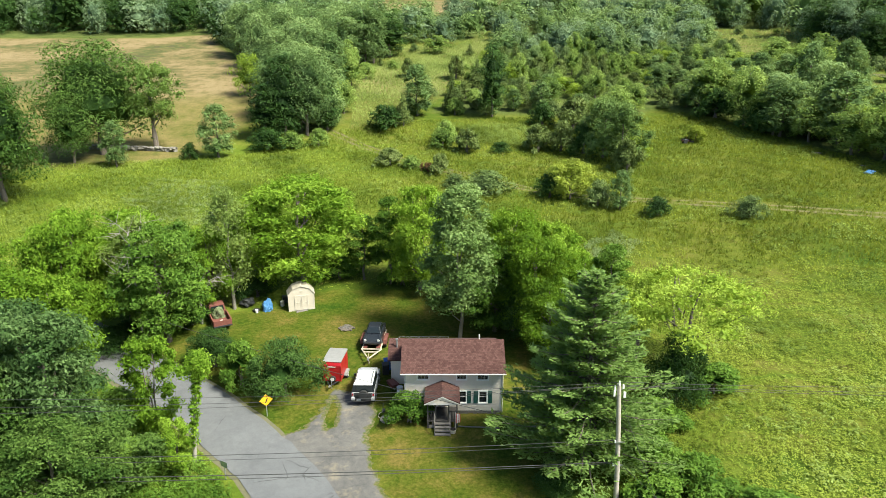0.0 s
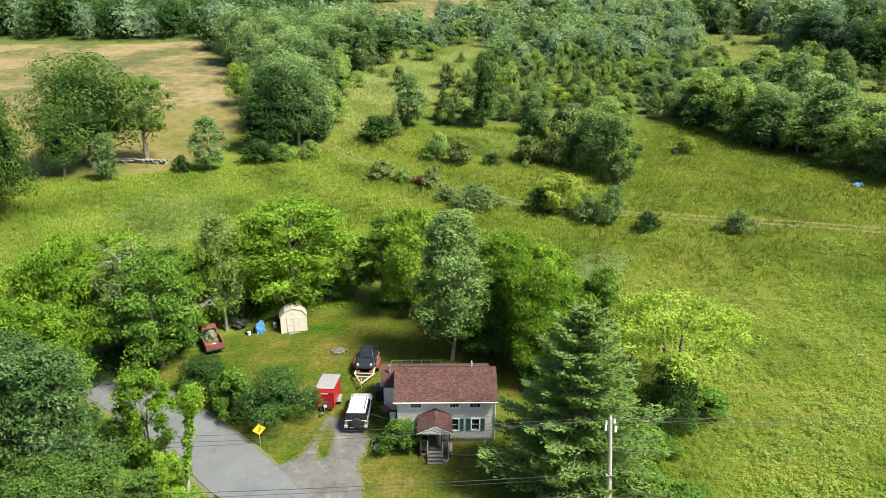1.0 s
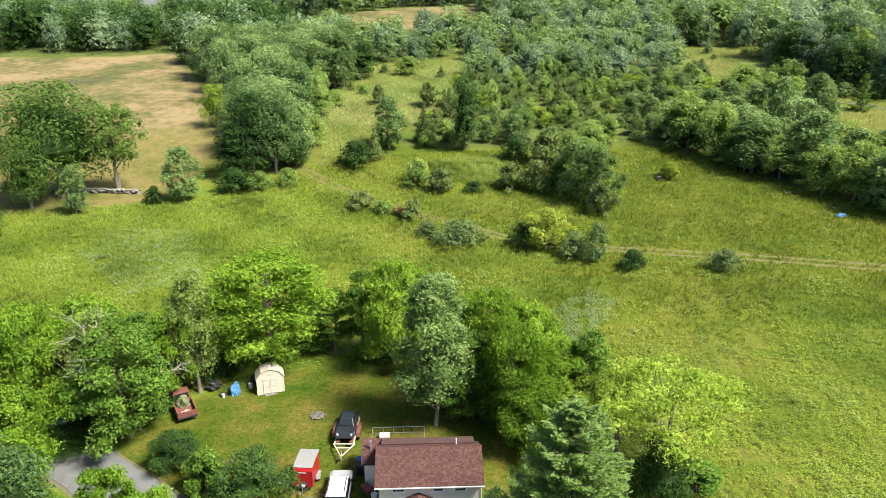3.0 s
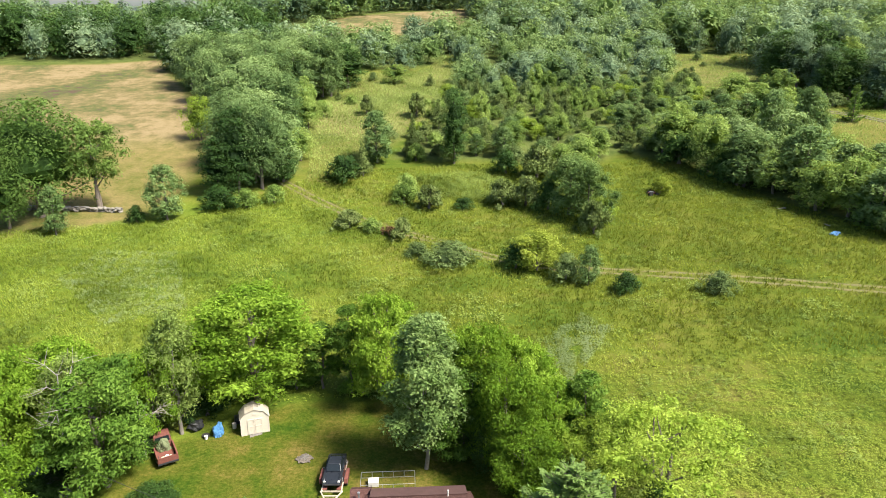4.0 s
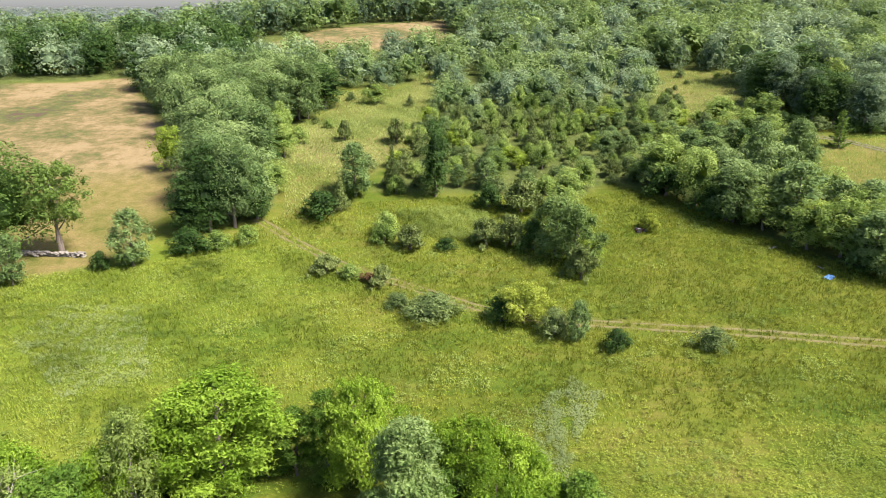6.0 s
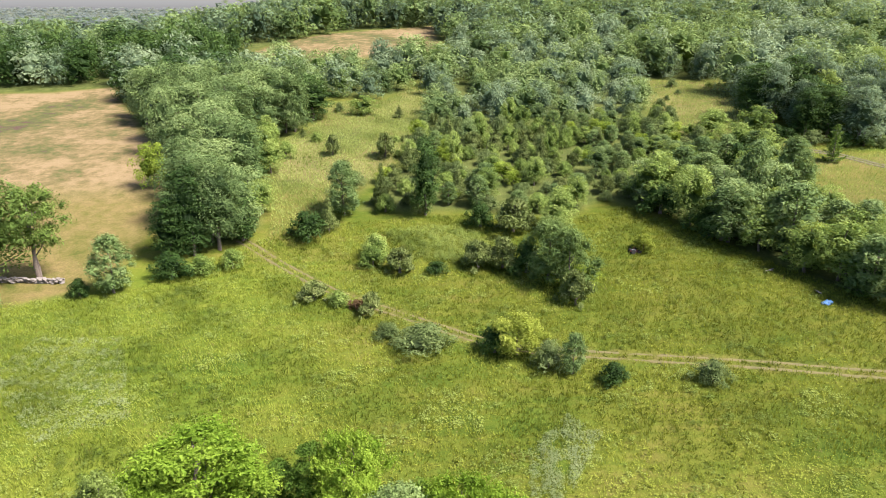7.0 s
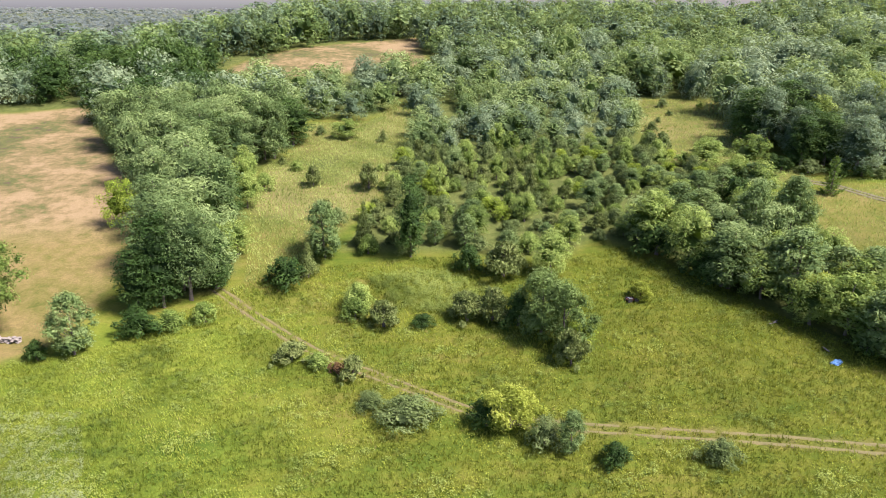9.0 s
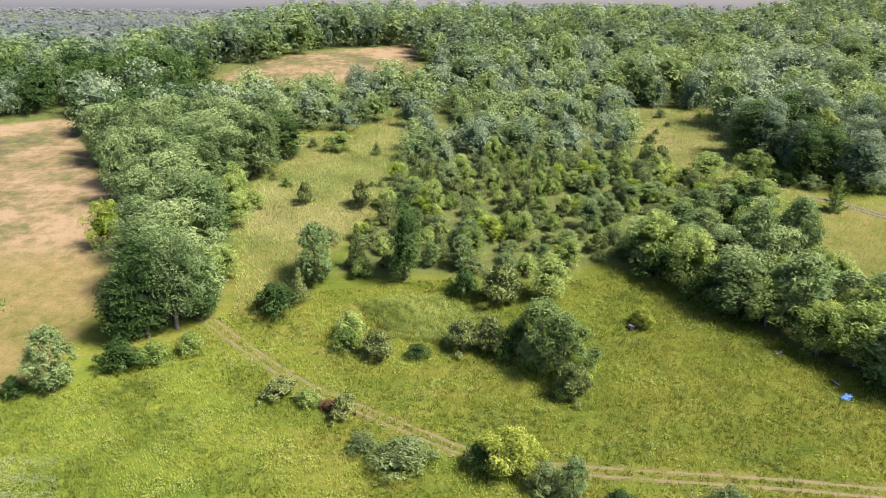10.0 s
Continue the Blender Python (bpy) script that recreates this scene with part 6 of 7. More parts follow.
lone("air_unit", box(-0.45, 0.45, -0.35, 0.35, 0, 0.5, 0.03), WHITE, pose(-3.1, 58.1, 0.36) @ Matrix.Translation((0, 0, 0.0)), "white metal appliance box behind the house", "appliance")

# ---- vehicles ----


def wheel(parent, x, y, r, w, side, rim_mat=METAL, hub=True):
    t = part("tyre", rod((x - w / 2, y, r), (x + w / 2, y, r), r, 20), RUBBER, parent)
    part("rim", rod((x + side * (w / 2 - 0.02), y, r), (x + side * (w / 2 + 0.012), y, r), r * 0.62, 16), rim_mat, t)
    if hub:
        part("hub", rod((x + side * (w / 2), y, r), (x + side * (w / 2 + 0.035), y, r), r * 0.18, 10), PLASTIC, t)
    return t


def taper(x0, x1, y0, y1, z0, X0, X1, Y0, Y1, z1, bevel=0.05):
    """A box whose top is smaller than its foot."""
    b = bmesh.new()
    lo = [b.verts.new(p) for p in ((x0, y0, z0), (x1, y0, z0), (x1, y1, z0), (x0, y1, z0))]
    hi = [b.verts.new(p) for p in ((X0, Y0, z1), (X1, Y0, z1), (X1, Y1, z1), (X0, Y1, z1))]
    b.faces.new(lo[::-1])
    b.faces.new(hi)
    for k in range(4):
        b.faces.new((lo[k], lo[(k + 1) % 4], hi[(k + 1) % 4], hi[k]))
    if bevel:
        bmesh.ops.bevel(b, geom=list(b.edges), offset=bevel, segments=2, affect="EDGES", profile=0.6)
    return b


# the boxy four-wheel drive, its tail towards the road
suv = thing("off_road_car", -6.45, 50.55, 0.03, -1, "boxy silver off-road car with a white roof parked on the driveway", "car")
part("body", slab([(-2.2, 0.45), (-2.2, 1.06), (-2.05, 1.12), (1.0, 1.12), (2.05, 1.05), (2.25, 0.92), (2.25, 0.45), (1.85, 0.42), (-1.9, 0.42)], -0.93, 0.93, bevel=0.06), GREYPAINT, suv)
part("cabin", taper(-0.88, 0.88, -2.1, 0.95, 1.10, -0.76, 0.76, -1.98, 0.35, 1.74, 0.05), BLACKPAINT, suv)
part("roof", taper(-0.79, 0.79, -2.06, 0.42, 1.72, -0.72, 0.72, -1.98, 0.30, 1.84, 0.04), WHITECAR, suv, "white roof panel")
part("bonnet", taper(-0.80, 0.80, 0.85, 2.1, 1.08, -0.72, 0.72, 0.95, 2.0, 1.17, 0.03), GREYPAINT, suv)
part("rear_window", taper(-0.62, 0.62, -2.135, -2.10, 1.22, -0.58, 0.58, -2.06, -2.02, 1.62, 0.0), GLASS, suv)
part("windscreen", taper(-0.74, 0.74, 0.88, 0.955, 1.18, -0.66, 0.66, 0.40, 0.475, 1.68, 0.0), GLASS, suv)
for s in (-1, 1):
    for a, b in ((-1.85, -0.95), (-0.85, 0.05), (0.12, 0.62)):
        u0, u1 = sorted((s * 0.86, s * 0.885))
        v0, v1 = sorted((s * 0.775, s * 0.80))
        part("side_window", taper(u0, u1, a, b, 1.2, v0, v1, a + 0.05, b - 0.06, 1.64, 0.0), GLASS, suv)
    part("pillar", taper(*sorted((s * 0.84, s * 0.895)), -2.12, -1.88, 1.1, *sorted((s * 0.74, s * 0.80)), -2.0, -1.84, 1.72, 0.0), BLACKPAINT, suv)
    rail = part("roof_rail", rod((s * 0.66, -1.8, 1.92), (s * 0.66, 0.15, 1.92), 0.025), PLASTIC, suv)
    part("mirror", box(*sorted((s * 0.92, s * 1.12)), 0.55, 0.68, 1.15, 1.32, 0.02), PLASTIC, suv)
    part("tail_light", box(*sorted((s * 0.78, s * 0.91)), -2.215, -2.19, 0.85, 1.05), REDPAINT, suv)
    part("headlight", rod((s * 0.62, 2.22, 0.82), (s * 0.62, 2.27, 0.82), 0.11, 14), LAMPGLASS, suv)
    for yy in (-1.35, 1.4):
        wheel(suv, s * 0.84, yy, 0.39, 0.26, s)
        part("wheel_arch", rod((s * 0.80, yy, 0.42), (s * 0.95, yy, 0.42), 0.47, 18), PLASTIC, suv)
part("rear_bumper", box(-0.92, 0.92, -2.36, -2.18, 0.46, 0.68, 0.03), PLASTIC, suv, "black plastic bumper with silver ends")
for s in (-1, 1):
    part("bumper_end", box(*sorted((s * 0.66, s * 0.95)), -2.38, -2.17, 0.52, 0.72, 0.03), GREYPAINT, suv)
part("front_bumper", box(-0.92, 0.92, 2.2, 2.36, 0.46, 0.7, 0.03), PLASTIC, suv)
part("number_plate", box(-0.5, -0.16, -2.385, -2.362, 0.52, 0.64), WHITE, suv)
sp = part("spare_wheel", rod((0.06, -2.24, 1.02), (0.06, -2.50, 1.02), 0.39, 22), RUBBER, suv)
part("rear_panel", box(-0.72, 0.72, -2.222, -2.202, 0.66, 1.12), PLASTIC, suv, "black rear panel")
for s in (-1, 1):
    part("cladding", box(*sorted((s * 0.90, s * 0.948)), -2.1, 2.1, 0.42, 0.64, 0.01), PLASTIC, suv, "black lower cladding")
part("spare_cover", rod((0.06, -2.50, 1.02), (0.06, -2.515, 1.02), 0.30, 20), PLASTIC, sp)

# red enclosed trailer
tr = thing("cargo_trailer", -9.3, 52.9, 0.08, -6, "red enclosed cargo trailer with a white roof", "trailer")
part("body", slab([(-1.45, 0.42), (1.05, 0.42), (1.05, 2.22), (-1.05, 2.22), (-1.34, 2.06), (-1.45, 1.86)], -0.76, 0.76, bevel=0.03), REDPAINT, tr)
part("roof", slab([(-1.30, 2.12), (-1.04, 2.225), (1.08, 2.225), (1.08, 2.26), (0.0, 2.31), (-1.06, 2.27), (-1.33, 2.16)], -0.79, 0.79, bevel=0.015), SILVER, tr, "white metal roof")
for s in (-1, 1):
    part("corner_post", box(*sorted((s * 0.74, s * 0.785)), -1.48, -1.42, 0.40, 1.84), REDPAINT, tr)
    part("roof_trim", box(*sorted((s * 0.765, s * 0.79)), -1.05, 1.06, 2.14, 2.22), SILVER, tr)
    part("fender", slab([(-0.5, 0.42), (-0.36, 0.66), (0.46, 0.66), (0.6, 0.42)], *sorted((s * 0.77, s * 1.02)), bevel=0.02), SILVER, tr)
    wheel(tr, s * 0.90, 0.05, 0.33, 0.2, s, WHITE)
    part("tongue", rod((s * 0.5, -1.4, 0.40), (0, -2.35, 0.42), 0.045, 6), PLASTIC, tr)
part("kick_plate", box(-0.77, 0.77, -1.475, -1.455, 0.42, 0.60), REDPAINT, tr)
part("name_bar", box(-0.36, 0.30, -1.47, -1.455, 1.70, 1.78), WHITE, tr)
part("coupler", box(-0.06, 0.06, -2.55, -2.3, 0.38, 0.5, 0.01), METAL, tr)
part("jack", rod((0.09, -2.1, 0.0), (0.09, -2.1, 0.72), 0.03), METAL, tr)
spw = part("spare_wheel", rod((0.05, -1.48, 0.66), (0.05, -1.64, 0.66), 0.27, 18), RUBBER, tr)
part("rim", rod((0.05, -1.64, 0.66), (0.05, -1.655, 0.66), 0.17, 16), WHITE, spw)
part("side_door", box(0.762, 0.775, 0.30, 0.92, 0.6, 1.95), REDPAINT, tr)

# open trailer with the black coupe on it
ct = thing("car_trailer", -6.56, 58.4, 0.36, -3, "open car-hauling trailer with a bare pale frame", "trailer")
for s in (-1, 1):
    part("frame_rail", box(*sorted((s * 0.78, s * 0.90)), -1.6, 2.6, 0.42, 0.54), BARE_FRAME, ct)
    part("tongue", rod((s * 0.95, -1.6, 0.48), (0, -3.55, 0.48), 0.065, 6), BARE_FRAME, ct)
    part("runway", box(*sorted((s * 0.42, s * 0.80)), -1.5, 2.7, 0.52, 0.56), RUST, ct)
    for yy in (-0.05, 0.75):
        wheel(ct, s * 1.08, yy, 0.38, 0.24, s, RUST)
    part("fender", slab([(-0.55, 0.45), (-0.42, 0.86), (1.12, 0.86), (1.25, 0.45)], *sorted((s * 0.94, s * 1.24)), bevel=0.02), RUST, ct, "rusty wheel fender")
for yy in (-1.6, -0.6, 0.5, 1.6, 2.6):
    part("cross_member", box(-0.9, 0.9, yy - 0.05, yy + 0.05, 0.40, 0.50), BARE_FRAME, ct)
part("cross_member", box(-0.62, 0.62, -2.3, -2.2, 0.43, 0.53), BARE_FRAME, ct)
part("coupler", box(-0.07, 0.07, -3.85, -3.5, 0.42, 0.56, 0.01), METAL, ct)
part("jack", rod((0, -3.3, -0.3), (0, -3.3, 0.85), 0.04), BARE_FRAME, ct)

car = thing("black_coupe", -6.54, 59.2, 0.92, -3, "old black two-door coupe on the open trailer", "car")
part("body", slab([(-2.05, 0.18), (-2.08, 0.42), (-1.95, 0.58), (-0.85, 0.72), (0.3, 0.80), (1.3, 0.82), (2.0, 0.62), (2.08, 0.35), (2.0, 0.16)], -0.80, 0.80, bevel=0.07), BLACKPAINT, car)
part("cabin", taper(-0.70, 0.70, -0.85, 1.5, 0.74, -0.54, 0.54, -0.25, 0.75, 1.24, 0.06), BLACKPAINT, car)
part("windscreen", taper(-0.62, 0.62, -0.84, -0.76, 0.80, -0.50, 0.50, -0.34, -0.27, 1.17, 0.0), GLASS, car)
part("rear_window", taper(-0.56, 0.56, 1.38, 1.44, 0.84, -0.46, 0.46, 0.80, 0.86, 1.17, 0.0), GLASS, car)
for s in (-1, 1):
    part("side_window", taper(*sorted((s * 0.675, s * 0.70)), -0.6, 1.0, 0.84, *sorted((s * 0.555, s * 0.58)), -0.25, 0.7, 1.18, 0.0), GLASS, car)
    fe = part("front_fender", slab([(-2.02, 0.3), (-1.98, 0.62), (-1.75, 0.74), (-1.1, 0.76), (-0.8, 0.70), (-0.8, 0.3)], *sorted((s * 0.58, s * 0.84)), bevel=0.08), BLACKPAINT, car)
    part("headlight", rod((s * 0.62, -2.0, 0.60), (s * 0.62, -2.07, 0.585), 0.12, 16), LAMPGLASS, car, "round pale headlight")
    part("mirror", box(*sorted((s * 0.78, s * 0.93)), -0.6, -0.5, 0.84, 0.95, 0.02), BLACKPAINT, car)
    for yy in (-1.3, 1.25):
        wheel(car, s * 0.74, yy, 0.31, 0.2, s)
part("bumper", box(-0.78, 0.78, -2.16, -2.04, 0.26, 0.42, 0.04), PLASTIC, car)

# old pickup with a load of pale bags
tk = thing("pickup_truck", -22.6, 62.9, 0.52, 28, "old maroon pickup truck with junk in its open bed", "truck")
part("bed_floor", box(-0.85, 0.85, -1.5, 0.9, 0.55, 0.62), RUST, tk)
for s in (-1, 1):
    part("bed_side", slab([(-1.5, 0.5), (0.9, 0.5), (0.9, 1.1), (-1.5, 1.1)], *sorted((s * 0.78, s * 0.92)), bevel=0.03), RUST, tk)
    for yy in (-0.55, 2.5):
        wheel(tk, s * 0.80, yy, 0.36, 0.24, s)
part("tailgate", box(-0.86, 0.86, -1.58, -1.50, 0.5, 1.08, 0.02), RUST, tk, "faded maroon tailgate")
part("headboard", box(-0.86, 0.86, 0.86, 0.95, 0.55, 1.15), RUST, tk)
part("cab", taper(-0.90, 0.90, 0.98, 2.4, 0.5, -0.72, 0.72, 1.15, 2.15, 1.78, 0.06), RUST, tk)
part("rear_window", taper(-0.66, 0.66, 0.985, 1.0, 1.18, -0.60, 0.60, 1.10, 1.12, 1.62, 0.0), GLASS, tk)
part("bonnet", slab([(2.3, 0.5), (3.6, 0.5), (3.6, 0.95), (2.3, 1.1)], -0.86, 0.86, bevel=0.06), RUST, tk)
part("bumper", box(-0.9, 0.9, -1.72, -1.6, 0.42, 0.56, 0.02), PLASTIC, tk)
for j, (a, b) in enumerate(((-0.35, -1.1), (0.0, -0.9), (0.32, -1.15), (0.1, -1.25))):
    q = tk.matrix_world @ Vector((a, b, 0.62))
    lone("feed_bag", ball((0, 0, 0.14), 0.17, 0.7, 2, 0.4, j), WHITECLOTH if j % 2 else PALE, Matrix.Translation(q), "pale bag in the bed of the pickup", "bag", "bags in the pickup")


def drape(ob, r, h, seed, sub=4, squash=1.0):
    b = bmesh.new()
    bmesh.ops.create_icosphere(b, subdivisions=sub, radius=1)
    for v in b.verts:
        n_ = noise.noise(v.co * 1.6 + Vector((seed, 0, 0))) * 0.45 + noise.noise(v.co * 5 + Vector((0, seed, 0))) * 0.16
        k = 1 + n_
        v.co = Vector((v.co.x * r * k, v.co.y * r * k * squash, max(-0.05, v.co.z * h * k)))
    b.to_mesh(ob.data)
    b.free()


q = tk.matrix_world @ Vector((0.0, 0.55, 0.62))
drape(lone("canvas_cover", bmesh.new(), CANVAS, Matrix.Translation(q), "faded green canvas over junk on the pickup", "canvas"), 0.68, 0.95, 6, 4, 0.8)

# garden shed with a barn roof
shed = thing("garden_shed", -14.9, 65.95, 0.72, 15, "pale cream garden shed with a barn-style roof and double doors", "shed")
GAM = [(-1.35, 0.0), (1.35, 0.0), (1.35, 1.85), (0.85, 2.42), (0.0, 2.70), (-0.85, 2.42), (-1.35, 1.85)]
part("front_wall", slab(GAM, 0.0, 0.06, "y"), PALE, shed)
part("back_wall", slab(GAM, 1.54, 1.60, "y"), PALE, shed)
for s in (-1, 1):
    part("side_wall", box(*sorted((s * 1.29, s * 1.35)), 0.062, 1.538, 0.0, 1.85), PALE, shed)
    part("roof", slab([(s * 1.40, 1.79), (s * 0.88, 2.44), (s * 0.88, 2.48), (s * 1.44, 1.81)], -0.06, 1.68, "y"), SHEDROOF, shed)
    part("roof", slab([(s * 0.88, 2.44), (0, 2.73), (0, 2.77), (s * 0.88, 2.48)], -0.06, 1.68, "y"), SHEDROOF, shed)
    d = part("door", box(*sorted((s * 0.01, s * 0.72)), -0.03, -0.002, 0.10, 1.76, 0.004), PALE, shed)
    for zz in (0.14, 0.90, 1.64):
        part("door_rail", box(*sorted((s * 0.03, s * 0.70)), -0.05, -0.032, zz, zz + 0.09), PALE, d)
    for xx in (0.03, 0.62):
        part("door_stile", box(*sorted((s * xx, s * (xx + 0.08))), -0.052, -0.033, 0.12, 1.74), PALE, d)
    part("corner_trim", box(*sorted((s * 1.25, s * 1.36)), -0.02, -0.002, 0.0, 1.83), PALE, shed)
part("vent", box(-0.16, 0.16, -0.02, -0.002, 2.12, 2.30), PALE, shed)
part("ramp", slab([(-0.45, 0.0), (0.0, 0.08), (0.0, 0.03)], -0.6, 0.6), OLDWOOD, shed)

# junk under the trees
tarp = lone("tarpaulin", bmesh.new(), BLUE, pose(-18.6, 66.1, 0.72), "crumpled bright blue tarpaulin over a heap", "tarpaulin")
drape(tarp, 0.62, 1.15, 3)
lone("tarpaulin", ball((0, 0, 0.4), 0.75, 0.7, 3, 0.5, 8), PLASTIC, pose(-21.0, 67.2, 0.75), "black plastic sheeting over a heap under the trees", "tarpaulin")
b_ = thing("oil_drum", -17.2, 67.0, 0.8, 0, "pale steel drum beside the blue tarpaulin", "drum")
part("body", rod((0, 0, 0), (0, 0, 0.58), 0.20, 18), PALE, b_)
for zz in (0.02, 0.20, 0.38, 0.56):
    part("ring", rod((0, 0, zz - 0.015), (0, 0, zz + 0.015), 0.21, 18), METAL, b_)
lone("tyre", rod((0, 0, 0), (0, 0, 0.22), 0.36, 18), RUBBER, pose(-19.7, 65.8, 0.72), "old black tyre lying by the trees", "tyre")
lone("white_bucket", rod((0, 0, 0), (0, 0, 0.36), 0.14, 14, None, 0.17), WHITECLOTH, pose(-19.55, 65.4, 0.72), "white plastic bucket by the blue tarpaulin", "bucket")
lone("box_crate", box(-0.5, 0.5, -0.4, 0.4, 0, 0.7, 0.03), PLASTIC, pose(-16.9, 68.0, 0.85, 0, 0, 20), "dark crate beside the garden shed", "crate")

# fire pit: a ring of stones round ash
pit = thing("fire_pit", -9.65, 61.9, 0.55, 0, "ring of grey stones round a burnt-out fire", "fire pit")
rs = np.random.RandomState(8)
part("ash_heap", ball((0, 0, 0.03), 0.62, 0.2, 3, 0.3, 5), PITSTONE, pit, "grey ash heap")
for j in range(17):
    a = 6.283 * j / 17
    part("stone", ball((rs.uniform(0.45, 0.78) * math.cos(a), rs.uniform(0.45, 0.78) * math.sin(a), 0.07), rs.uniform(0.06, 0.15), 0.75, 1, 0.4, j), PITSTONE, pit)
for j in range(7):
    a = rs.uniform(0, 3.1)
    part("charred_stick", rod((-0.45 * math.cos(a), -0.45 * math.sin(a), 0.16), (0.45 * math.cos(a), 0.45 * math.sin(a), 0.24), 0.035, 6), OLDWOOD, pit)

# ---- roadside ----
sg = thing("road_sign", -13.95, 46.9, -0.15, 24, "yellow diamond warning sign on a steel post", "road sign")
part("post", box(-0.03, 0.03, 0.0, 0.05, 0, 2.0), METAL, sg)
sgp = part("plate", slab([(0.0, 0.98), (0.52, 1.5), (0.0, 2.02), (-0.52, 1.5)], -0.02, -0.005, "y"), YELLOW, sg, "yellow diamond plate")
part("symbol", slab([(-0.10, 1.3), (-0.02, 1.28), (0.16, 1.62), (0.08, 1.68)], -0.026, -0.021, "y"), PLASTIC, sgp)
mb = thing("small_sign", -14.95, 39.3, -0.35, -30, "small blue-grey roadside sign on a thin post", "sign")
part("post", rod((0, 0, 0), (0, 0, 1.5), 0.03), METAL, mb)
part("plate", box(-0.32, 0.32, -0.04, -0.02, 1.05, 1.5, 0.005), METAL, mb)

pole = thing("utility_pole", 11.2, 36.6, -0.5, 0, "tall weathered wooden utility pole with insulators", "utility pole")
_pv, _pf = tube([(0, -0.15, -0.3), (-0.05, 0.1, 3.0), (-0.15, 0.4, 6.0), (-0.28, 0.62, 8.75)], [0.17, 0.16, 0.145, 0.125], 14)
sheet("shaft", _pv, _pf, POLEWOOD, "", "", None, "", True, pole)
part("cap", rod((-0.28, 0.62, 8.74), (-0.28, 0.62, 8.78), 0.125, 14), POLEWOOD, pole)
for j, (dx, dz) in enumerate(((-0.26, 8.55), (0.0, 8.85), (0.26, 8.6))):
    part("bracket", rod((-0.28, 0.6, dz - 0.3), (-0.28 + dx, 0.55, dz - 0.1), 0.035, 6), METAL, pole)
    ins = part("insulator", rod((-0.28 + dx, 0.55, dz - 0.1), (-0.28 + dx, 0.55, dz + 0.16), 0.075, 12, None, 0.05), LAMPGLASS, pole)
part("cutout", box(0.0, 0.16, 0.42, 0.52, 7.9, 8.3, 0.02), LAMPGLASS, pole)
part("cutout", box(-0.62, -0.50, 0.42, 0.52, 8.0, 8.4, 0.02), LAMPGLASS, pole)
for zz in (4.9, 3.2):
    part("bracket", box(-0.35, 0.25, 0.05, 0.12, zz, zz + 0.07), METAL, pole)
    part("insulator", rod((-0.35, 0.08, zz), (-0.35, 0.08, zz + 0.16), 0.05, 10), LAMPGLASS, pole)
part("conduit", rod((0.16, 0.0, 0.0), (0.0, 0.35, 5.2), 0.03), METAL, pole)


def wire(p, q, sag, r, label):
    pts = [Vector(p).lerp(Vector(q), k / 24) - Vector((0, 0, 4 * sag * (k / 24) * (1 - k / 24))) for k in range(25)]
    v, f = tube([tuple(a) for a in pts], [r] * 25, 5)
    ob = sheet("power_line", v, f, WIREMAT, "", label, None, "power line", True)
    ob["group"] = "overhead wires"


for dy, z0, z1 in ((0.0, 8.25, 8.1), (0.25, 8.45, 8.5), (-0.25, 8.2, 7.8)):
    wire((10.9 + dy, 37.15, z0), (-46, 35.0 + 2 * dy, z1), 0.7, 0.013, "thin dark overhead power line over the road")
    wire((10.9 + dy, 37.15, z0), (62, 39.5 + 2 * dy, z1 - 0.6), 0.8, 0.013, "thin dark overhead power line over the meadow")
for z0, z1, r in ((4.55, 4.6, 0.02), (4.3, 4.1, 0.013), (2.9, 3.3, 0.028), (2.8, 2.8, 0.02)):
    wire((11.0, 36.8, z0), (-46, 34.6, z1), 0.5, r, "dark telephone cable beside the road")
wire((10.95, 36.8, 4.4), (-46, 66.5, 6.0), 1.3, 0.02, "telephone cable running along the road")
wire((10.95, 37.0, 7.6), (4.62, 47.2, 3.35), 0.5, 0.016, "service cable from the pole to the house")
for dx in (1.2, 1.9):
    wire((11.1, 36.8, 7.2 if dx < 1.5 else 3.0), (11.2 + dx * 2.2, 34.6, -0.4), 0.0, 0.012, "steel guy wire of the utility pole")

# vine-covered pole

# ---- out in the meadow ----
heap = thing("scrap_heap", 47.9, 132.4, 7.45, 10, "rusty dark scrap implement in the meadow", "scrap")
part("frame", box(-1.0, 0.9, -0.4, 0.4, 0.35, 0.6, 0.04), RUST, heap)
for s in (-0.7, 0.6):
    part("wheel", rod((s, -0.62, 0.4), (s, -0.45, 0.4), 0.42, 16), RUBBER, heap)
    part("wheel", rod((s, 0.45, 0.4), (s, 0.62, 0.4), 0.42, 16), RUBBER, heap)
part("seat_post", rod((-0.2, 0, 0.6), (-0.4, 0, 1.1), 0.06), RUST, heap)
part("sheet", box(-0.8, -0.1, -0.35, 0.35, 0.62, 0.80, 0.03), SILVER, heap)
mt = lone("tarpaulin", bmesh.new(), BLUE, pose(70.0, 109.3, 6.42, 0, 0, 20), "flat crumpled blue tarpaulin lying in the grass", "tarpaulin")
drape(mt, 1.15, 0.42, 6, 4, 0.5)
for j, (a, b, c) in enumerate(((67.3, 121.2, 25), (67.9, 121.6, 40), (70.6, 112.6, 80))):
    lone("plank", box(-1.0, 1.0, -0.14, 0.14, 0.15, 0.22, 0.01), OLDWOOD, pose(a, b, float(land(a, b)) + 0.12, 0, 6, c), "grey weathered board lying in the grass", "board", "boards in the meadow")

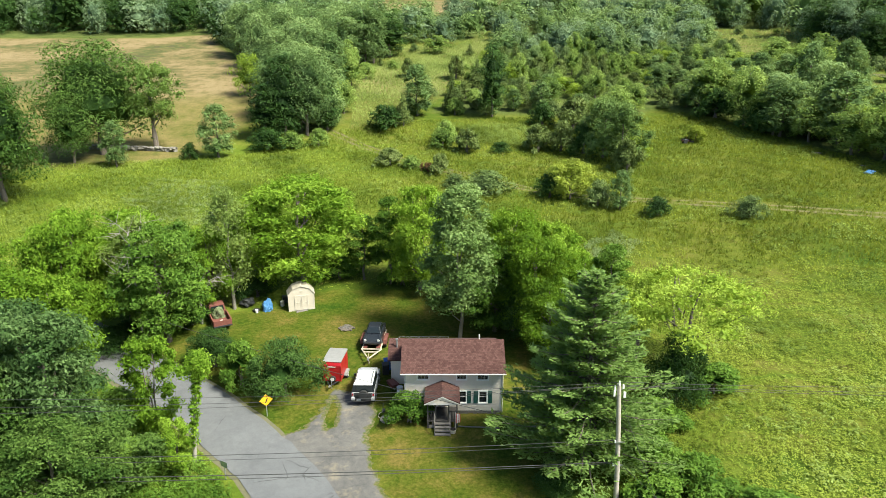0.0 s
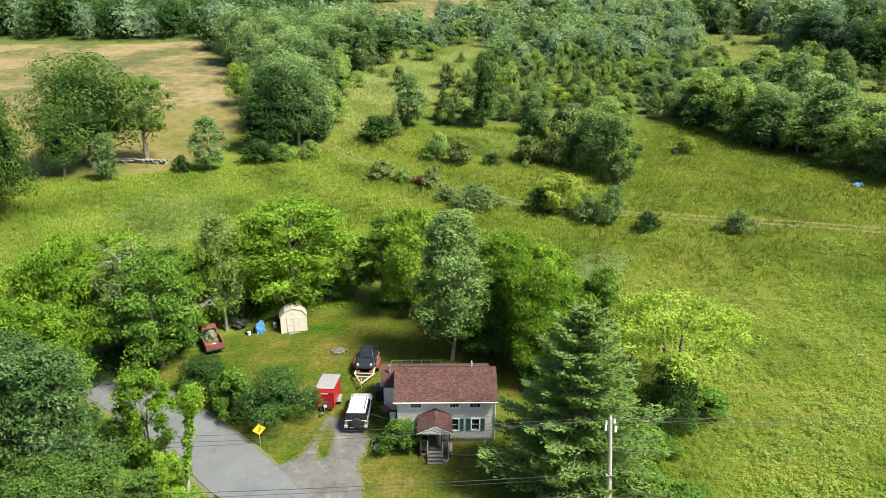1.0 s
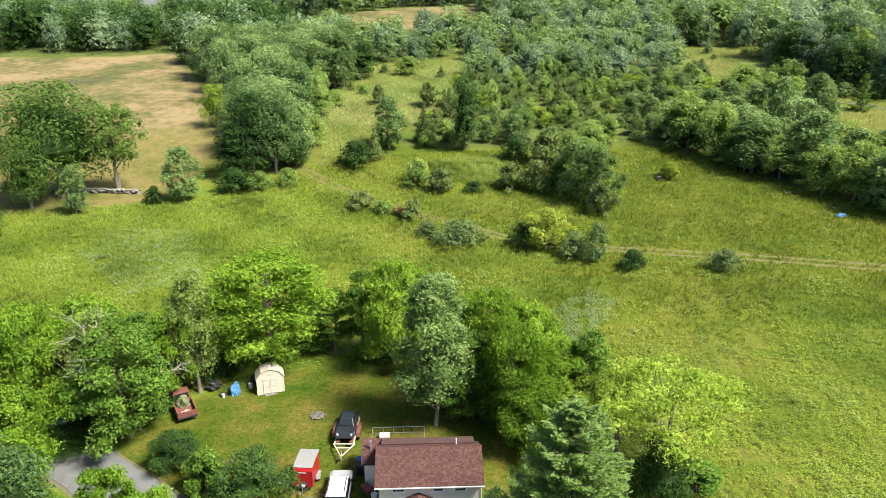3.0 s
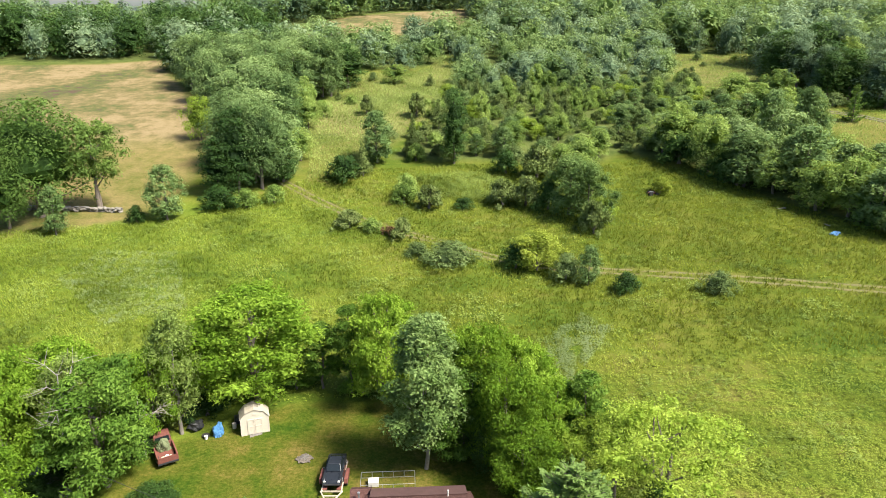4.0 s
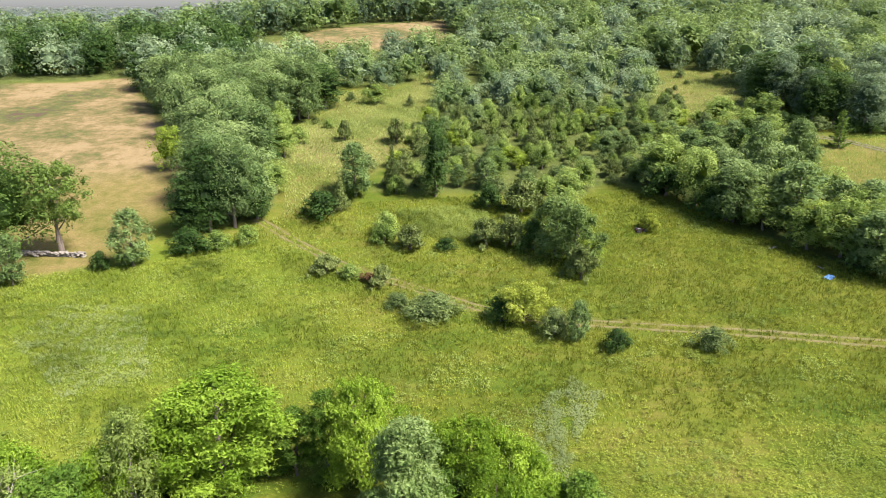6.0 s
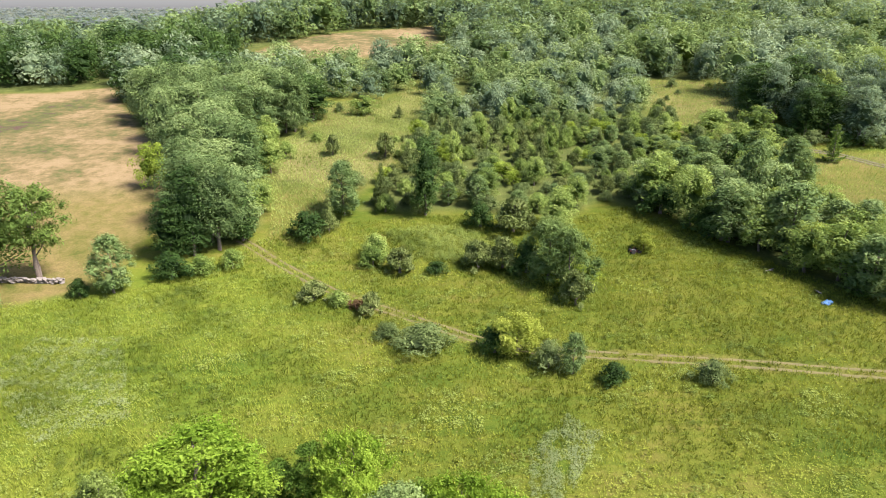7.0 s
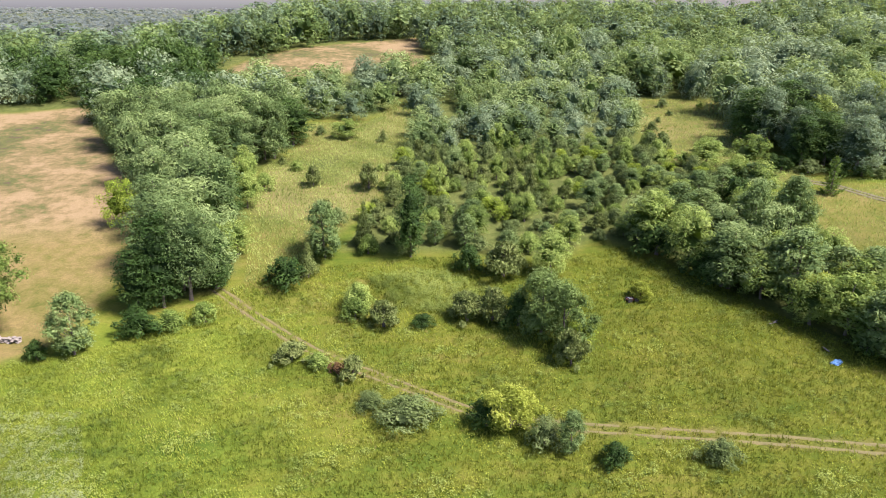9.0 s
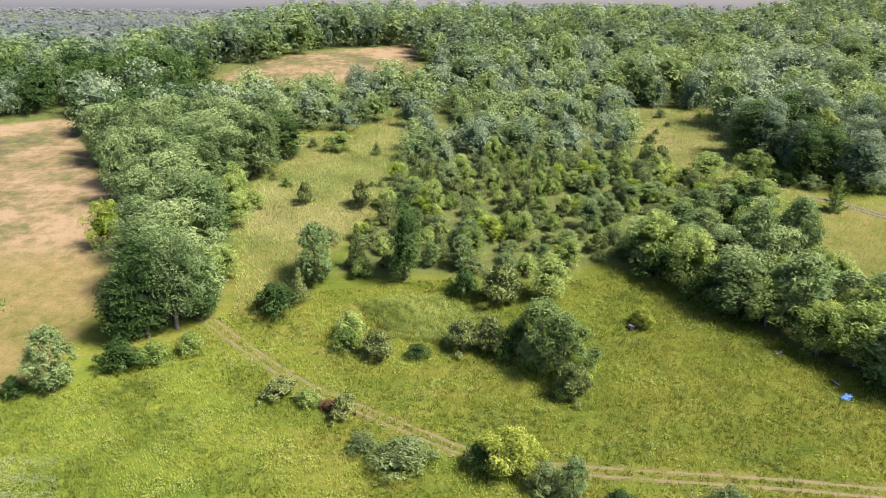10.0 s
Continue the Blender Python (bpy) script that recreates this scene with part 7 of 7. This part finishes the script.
# dry stone wall at the foot of the hayfield
wl = thing("stone_wall", -60, 130.6, float(land(-60, 130.6)), 0, "low dry stone wall under the trees", "stone wall")
rs = np.random.RandomState(12)
STONES = []
for k in range(6):
    b = ball((0, 0, 0), 0.36, 0.62, 1, 0.5, k * 3.7)
    me = bpy.data.meshes.new("stone")
    b.to_mesh(me)
    b.free()
    me.materials.append(STONE)
    STONES.append(me)
for j in range(150):
    u = j / 150
    x_ = -9.0 + 17.5 * u + rs.uniform(-0.15, 0.15)
    y_ = 1.6 - 1.9 * u + rs.uniform(-0.35, 0.35)
    lay = j % 3
    o = new("stone", STONES[j % 6])
    o.parent = wl
    s = rs.uniform(0.75, 1.35)
    o.matrix_local = Matrix.Translation((x_, y_, float(land(x_ - 60, y_ + 130.6)) - float(land(-60, 130.6)) + 0.12 + 0.27 * lay)) @ Euler((rs.uniform(-0.3, 0.3), rs.uniform(-0.3, 0.3), rs.uniform(0, 6.28))).to_matrix().to_4x4() @ Matrix.Diagonal((s * 1.2, s, s * 0.85, 1))

# dead branches in the half-dead ash
def dead_tree(x, y, low, high, count, reach, rise, tall, seed, label):
    """Bare grey limbs with forked twigs."""
    e = thing("dead_tree", x, y, float(land(x, y)), 0, label, "tree")
    rs = np.random.RandomState(seed)
    for j in range(count):
        a = rs.uniform(0, 6.28)
        L = rs.uniform(0.6, 1.15) * reach
        p0 = np.array([0, 0, rs.uniform(low, high)])
        d_ = np.array([math.cos(a), math.sin(a), rs.uniform(*rise)])
        d_ /= np.linalg.norm(d_)
        pts = [p0, p0 + d_ * L * 0.4 + rs.normal(size=3) * 0.15, p0 + d_ * L * 0.75 + rs.normal(size=3) * 0.25, p0 + d_ * L + rs.normal(size=3) * 0.3]
        bits = [tube(pts, [0.05, 0.038, 0.024, 0.010], 5)]
        for k in range(5):
            s0 = pts[2] if k < 3 else pts[1]
            e0 = s0 + d_ * L * 0.35 + rs.normal(size=3) * L * 0.22
            bits.append(tube([s0, (s0 + e0) / 2 + rs.normal(size=3) * 0.08, e0], [0.022, 0.016, 0.007], 4))
        v, f = join(bits)
        sheet("branch", v, f, DEADWOOD, "", "", None, "", True, e)
    tv, tf = tube([(0, 0, -0.3), (0.1, 0.1, tall * 0.35), (0, 0, tall * 0.75), (0.2, -0.1, tall)], [0.15, 0.11, 0.06, 0.02], 8)
    sheet("trunk", tv, tf, DEADWOOD, "", "", None, "", True, e)


snag = thing("vine_covered_snag", -17.8, 41.2, float(land(-17.8, 41.2)), 0, "dead trunk wrapped in bright green vines beside the road", "tree")
tv, tf = tube([(0, 0, -0.3), (0.35, 0.0, 2.8), (0.75, 0.05, 5.6), (1.15, 0.0, 8.2)], [0.16, 0.13, 0.10, 0.05], 8)
sheet("trunk", tv, tf, DEADWOOD, "", "", None, "", True, snag)
rs = np.random.RandomState(31)
vine = np.array([(0.14 * h_ + rs.uniform(-0.2, 0.2), rs.uniform(-0.2, 0.2), h_, rs.uniform(0.20, 0.36) + (0.45 if h_ > 6.9 else 0), rs.uniform(0, 1)) for h_ in np.arange(1.6, 8.4, 0.22)])
tv, tf, tt = leaves_for(rs, vine, 3600, 0.13, 0.9, True, loose=0.7)
sheet("vine_leaves", tv, tf, LEAF["ash"], "", "", {"tint": tt}, "", False, snag)

dead_tree(-28.3, 58.0, 6.5, 10.5, 10, 3.9, (0.5, 1.3), 12.0, 15, "bare grey dead branches of a dying ash")
dead_tree(-24.6, 63.2, 3.2, 5.2, 7, 4.2, (-0.05, 0.35), 6.5, 23, "low grey dead limbs reaching over the pickup")

# far houses among the woods
for x, y, w, dz in ((-119, 618, 12, 11.0), (88, 520, 14, 9.0)):
    z = float(land(x, y))
    fh = thing("farmhouse", x, y, z, 20, "distant white farmhouse among the trees", "house")
    part("wall", box(-w / 2, w / 2, -4, 4, 0, dz), WHITE, fh)
    part("roof", slab([(-4.6, dz), (0, dz + 3), (4.6, dz), (4.4, dz + 0.1), (0, dz + 3.25), (-4.4, dz + 0.1)], -w / 2 - 0.4, w / 2 + 0.4), SILVER, fh)
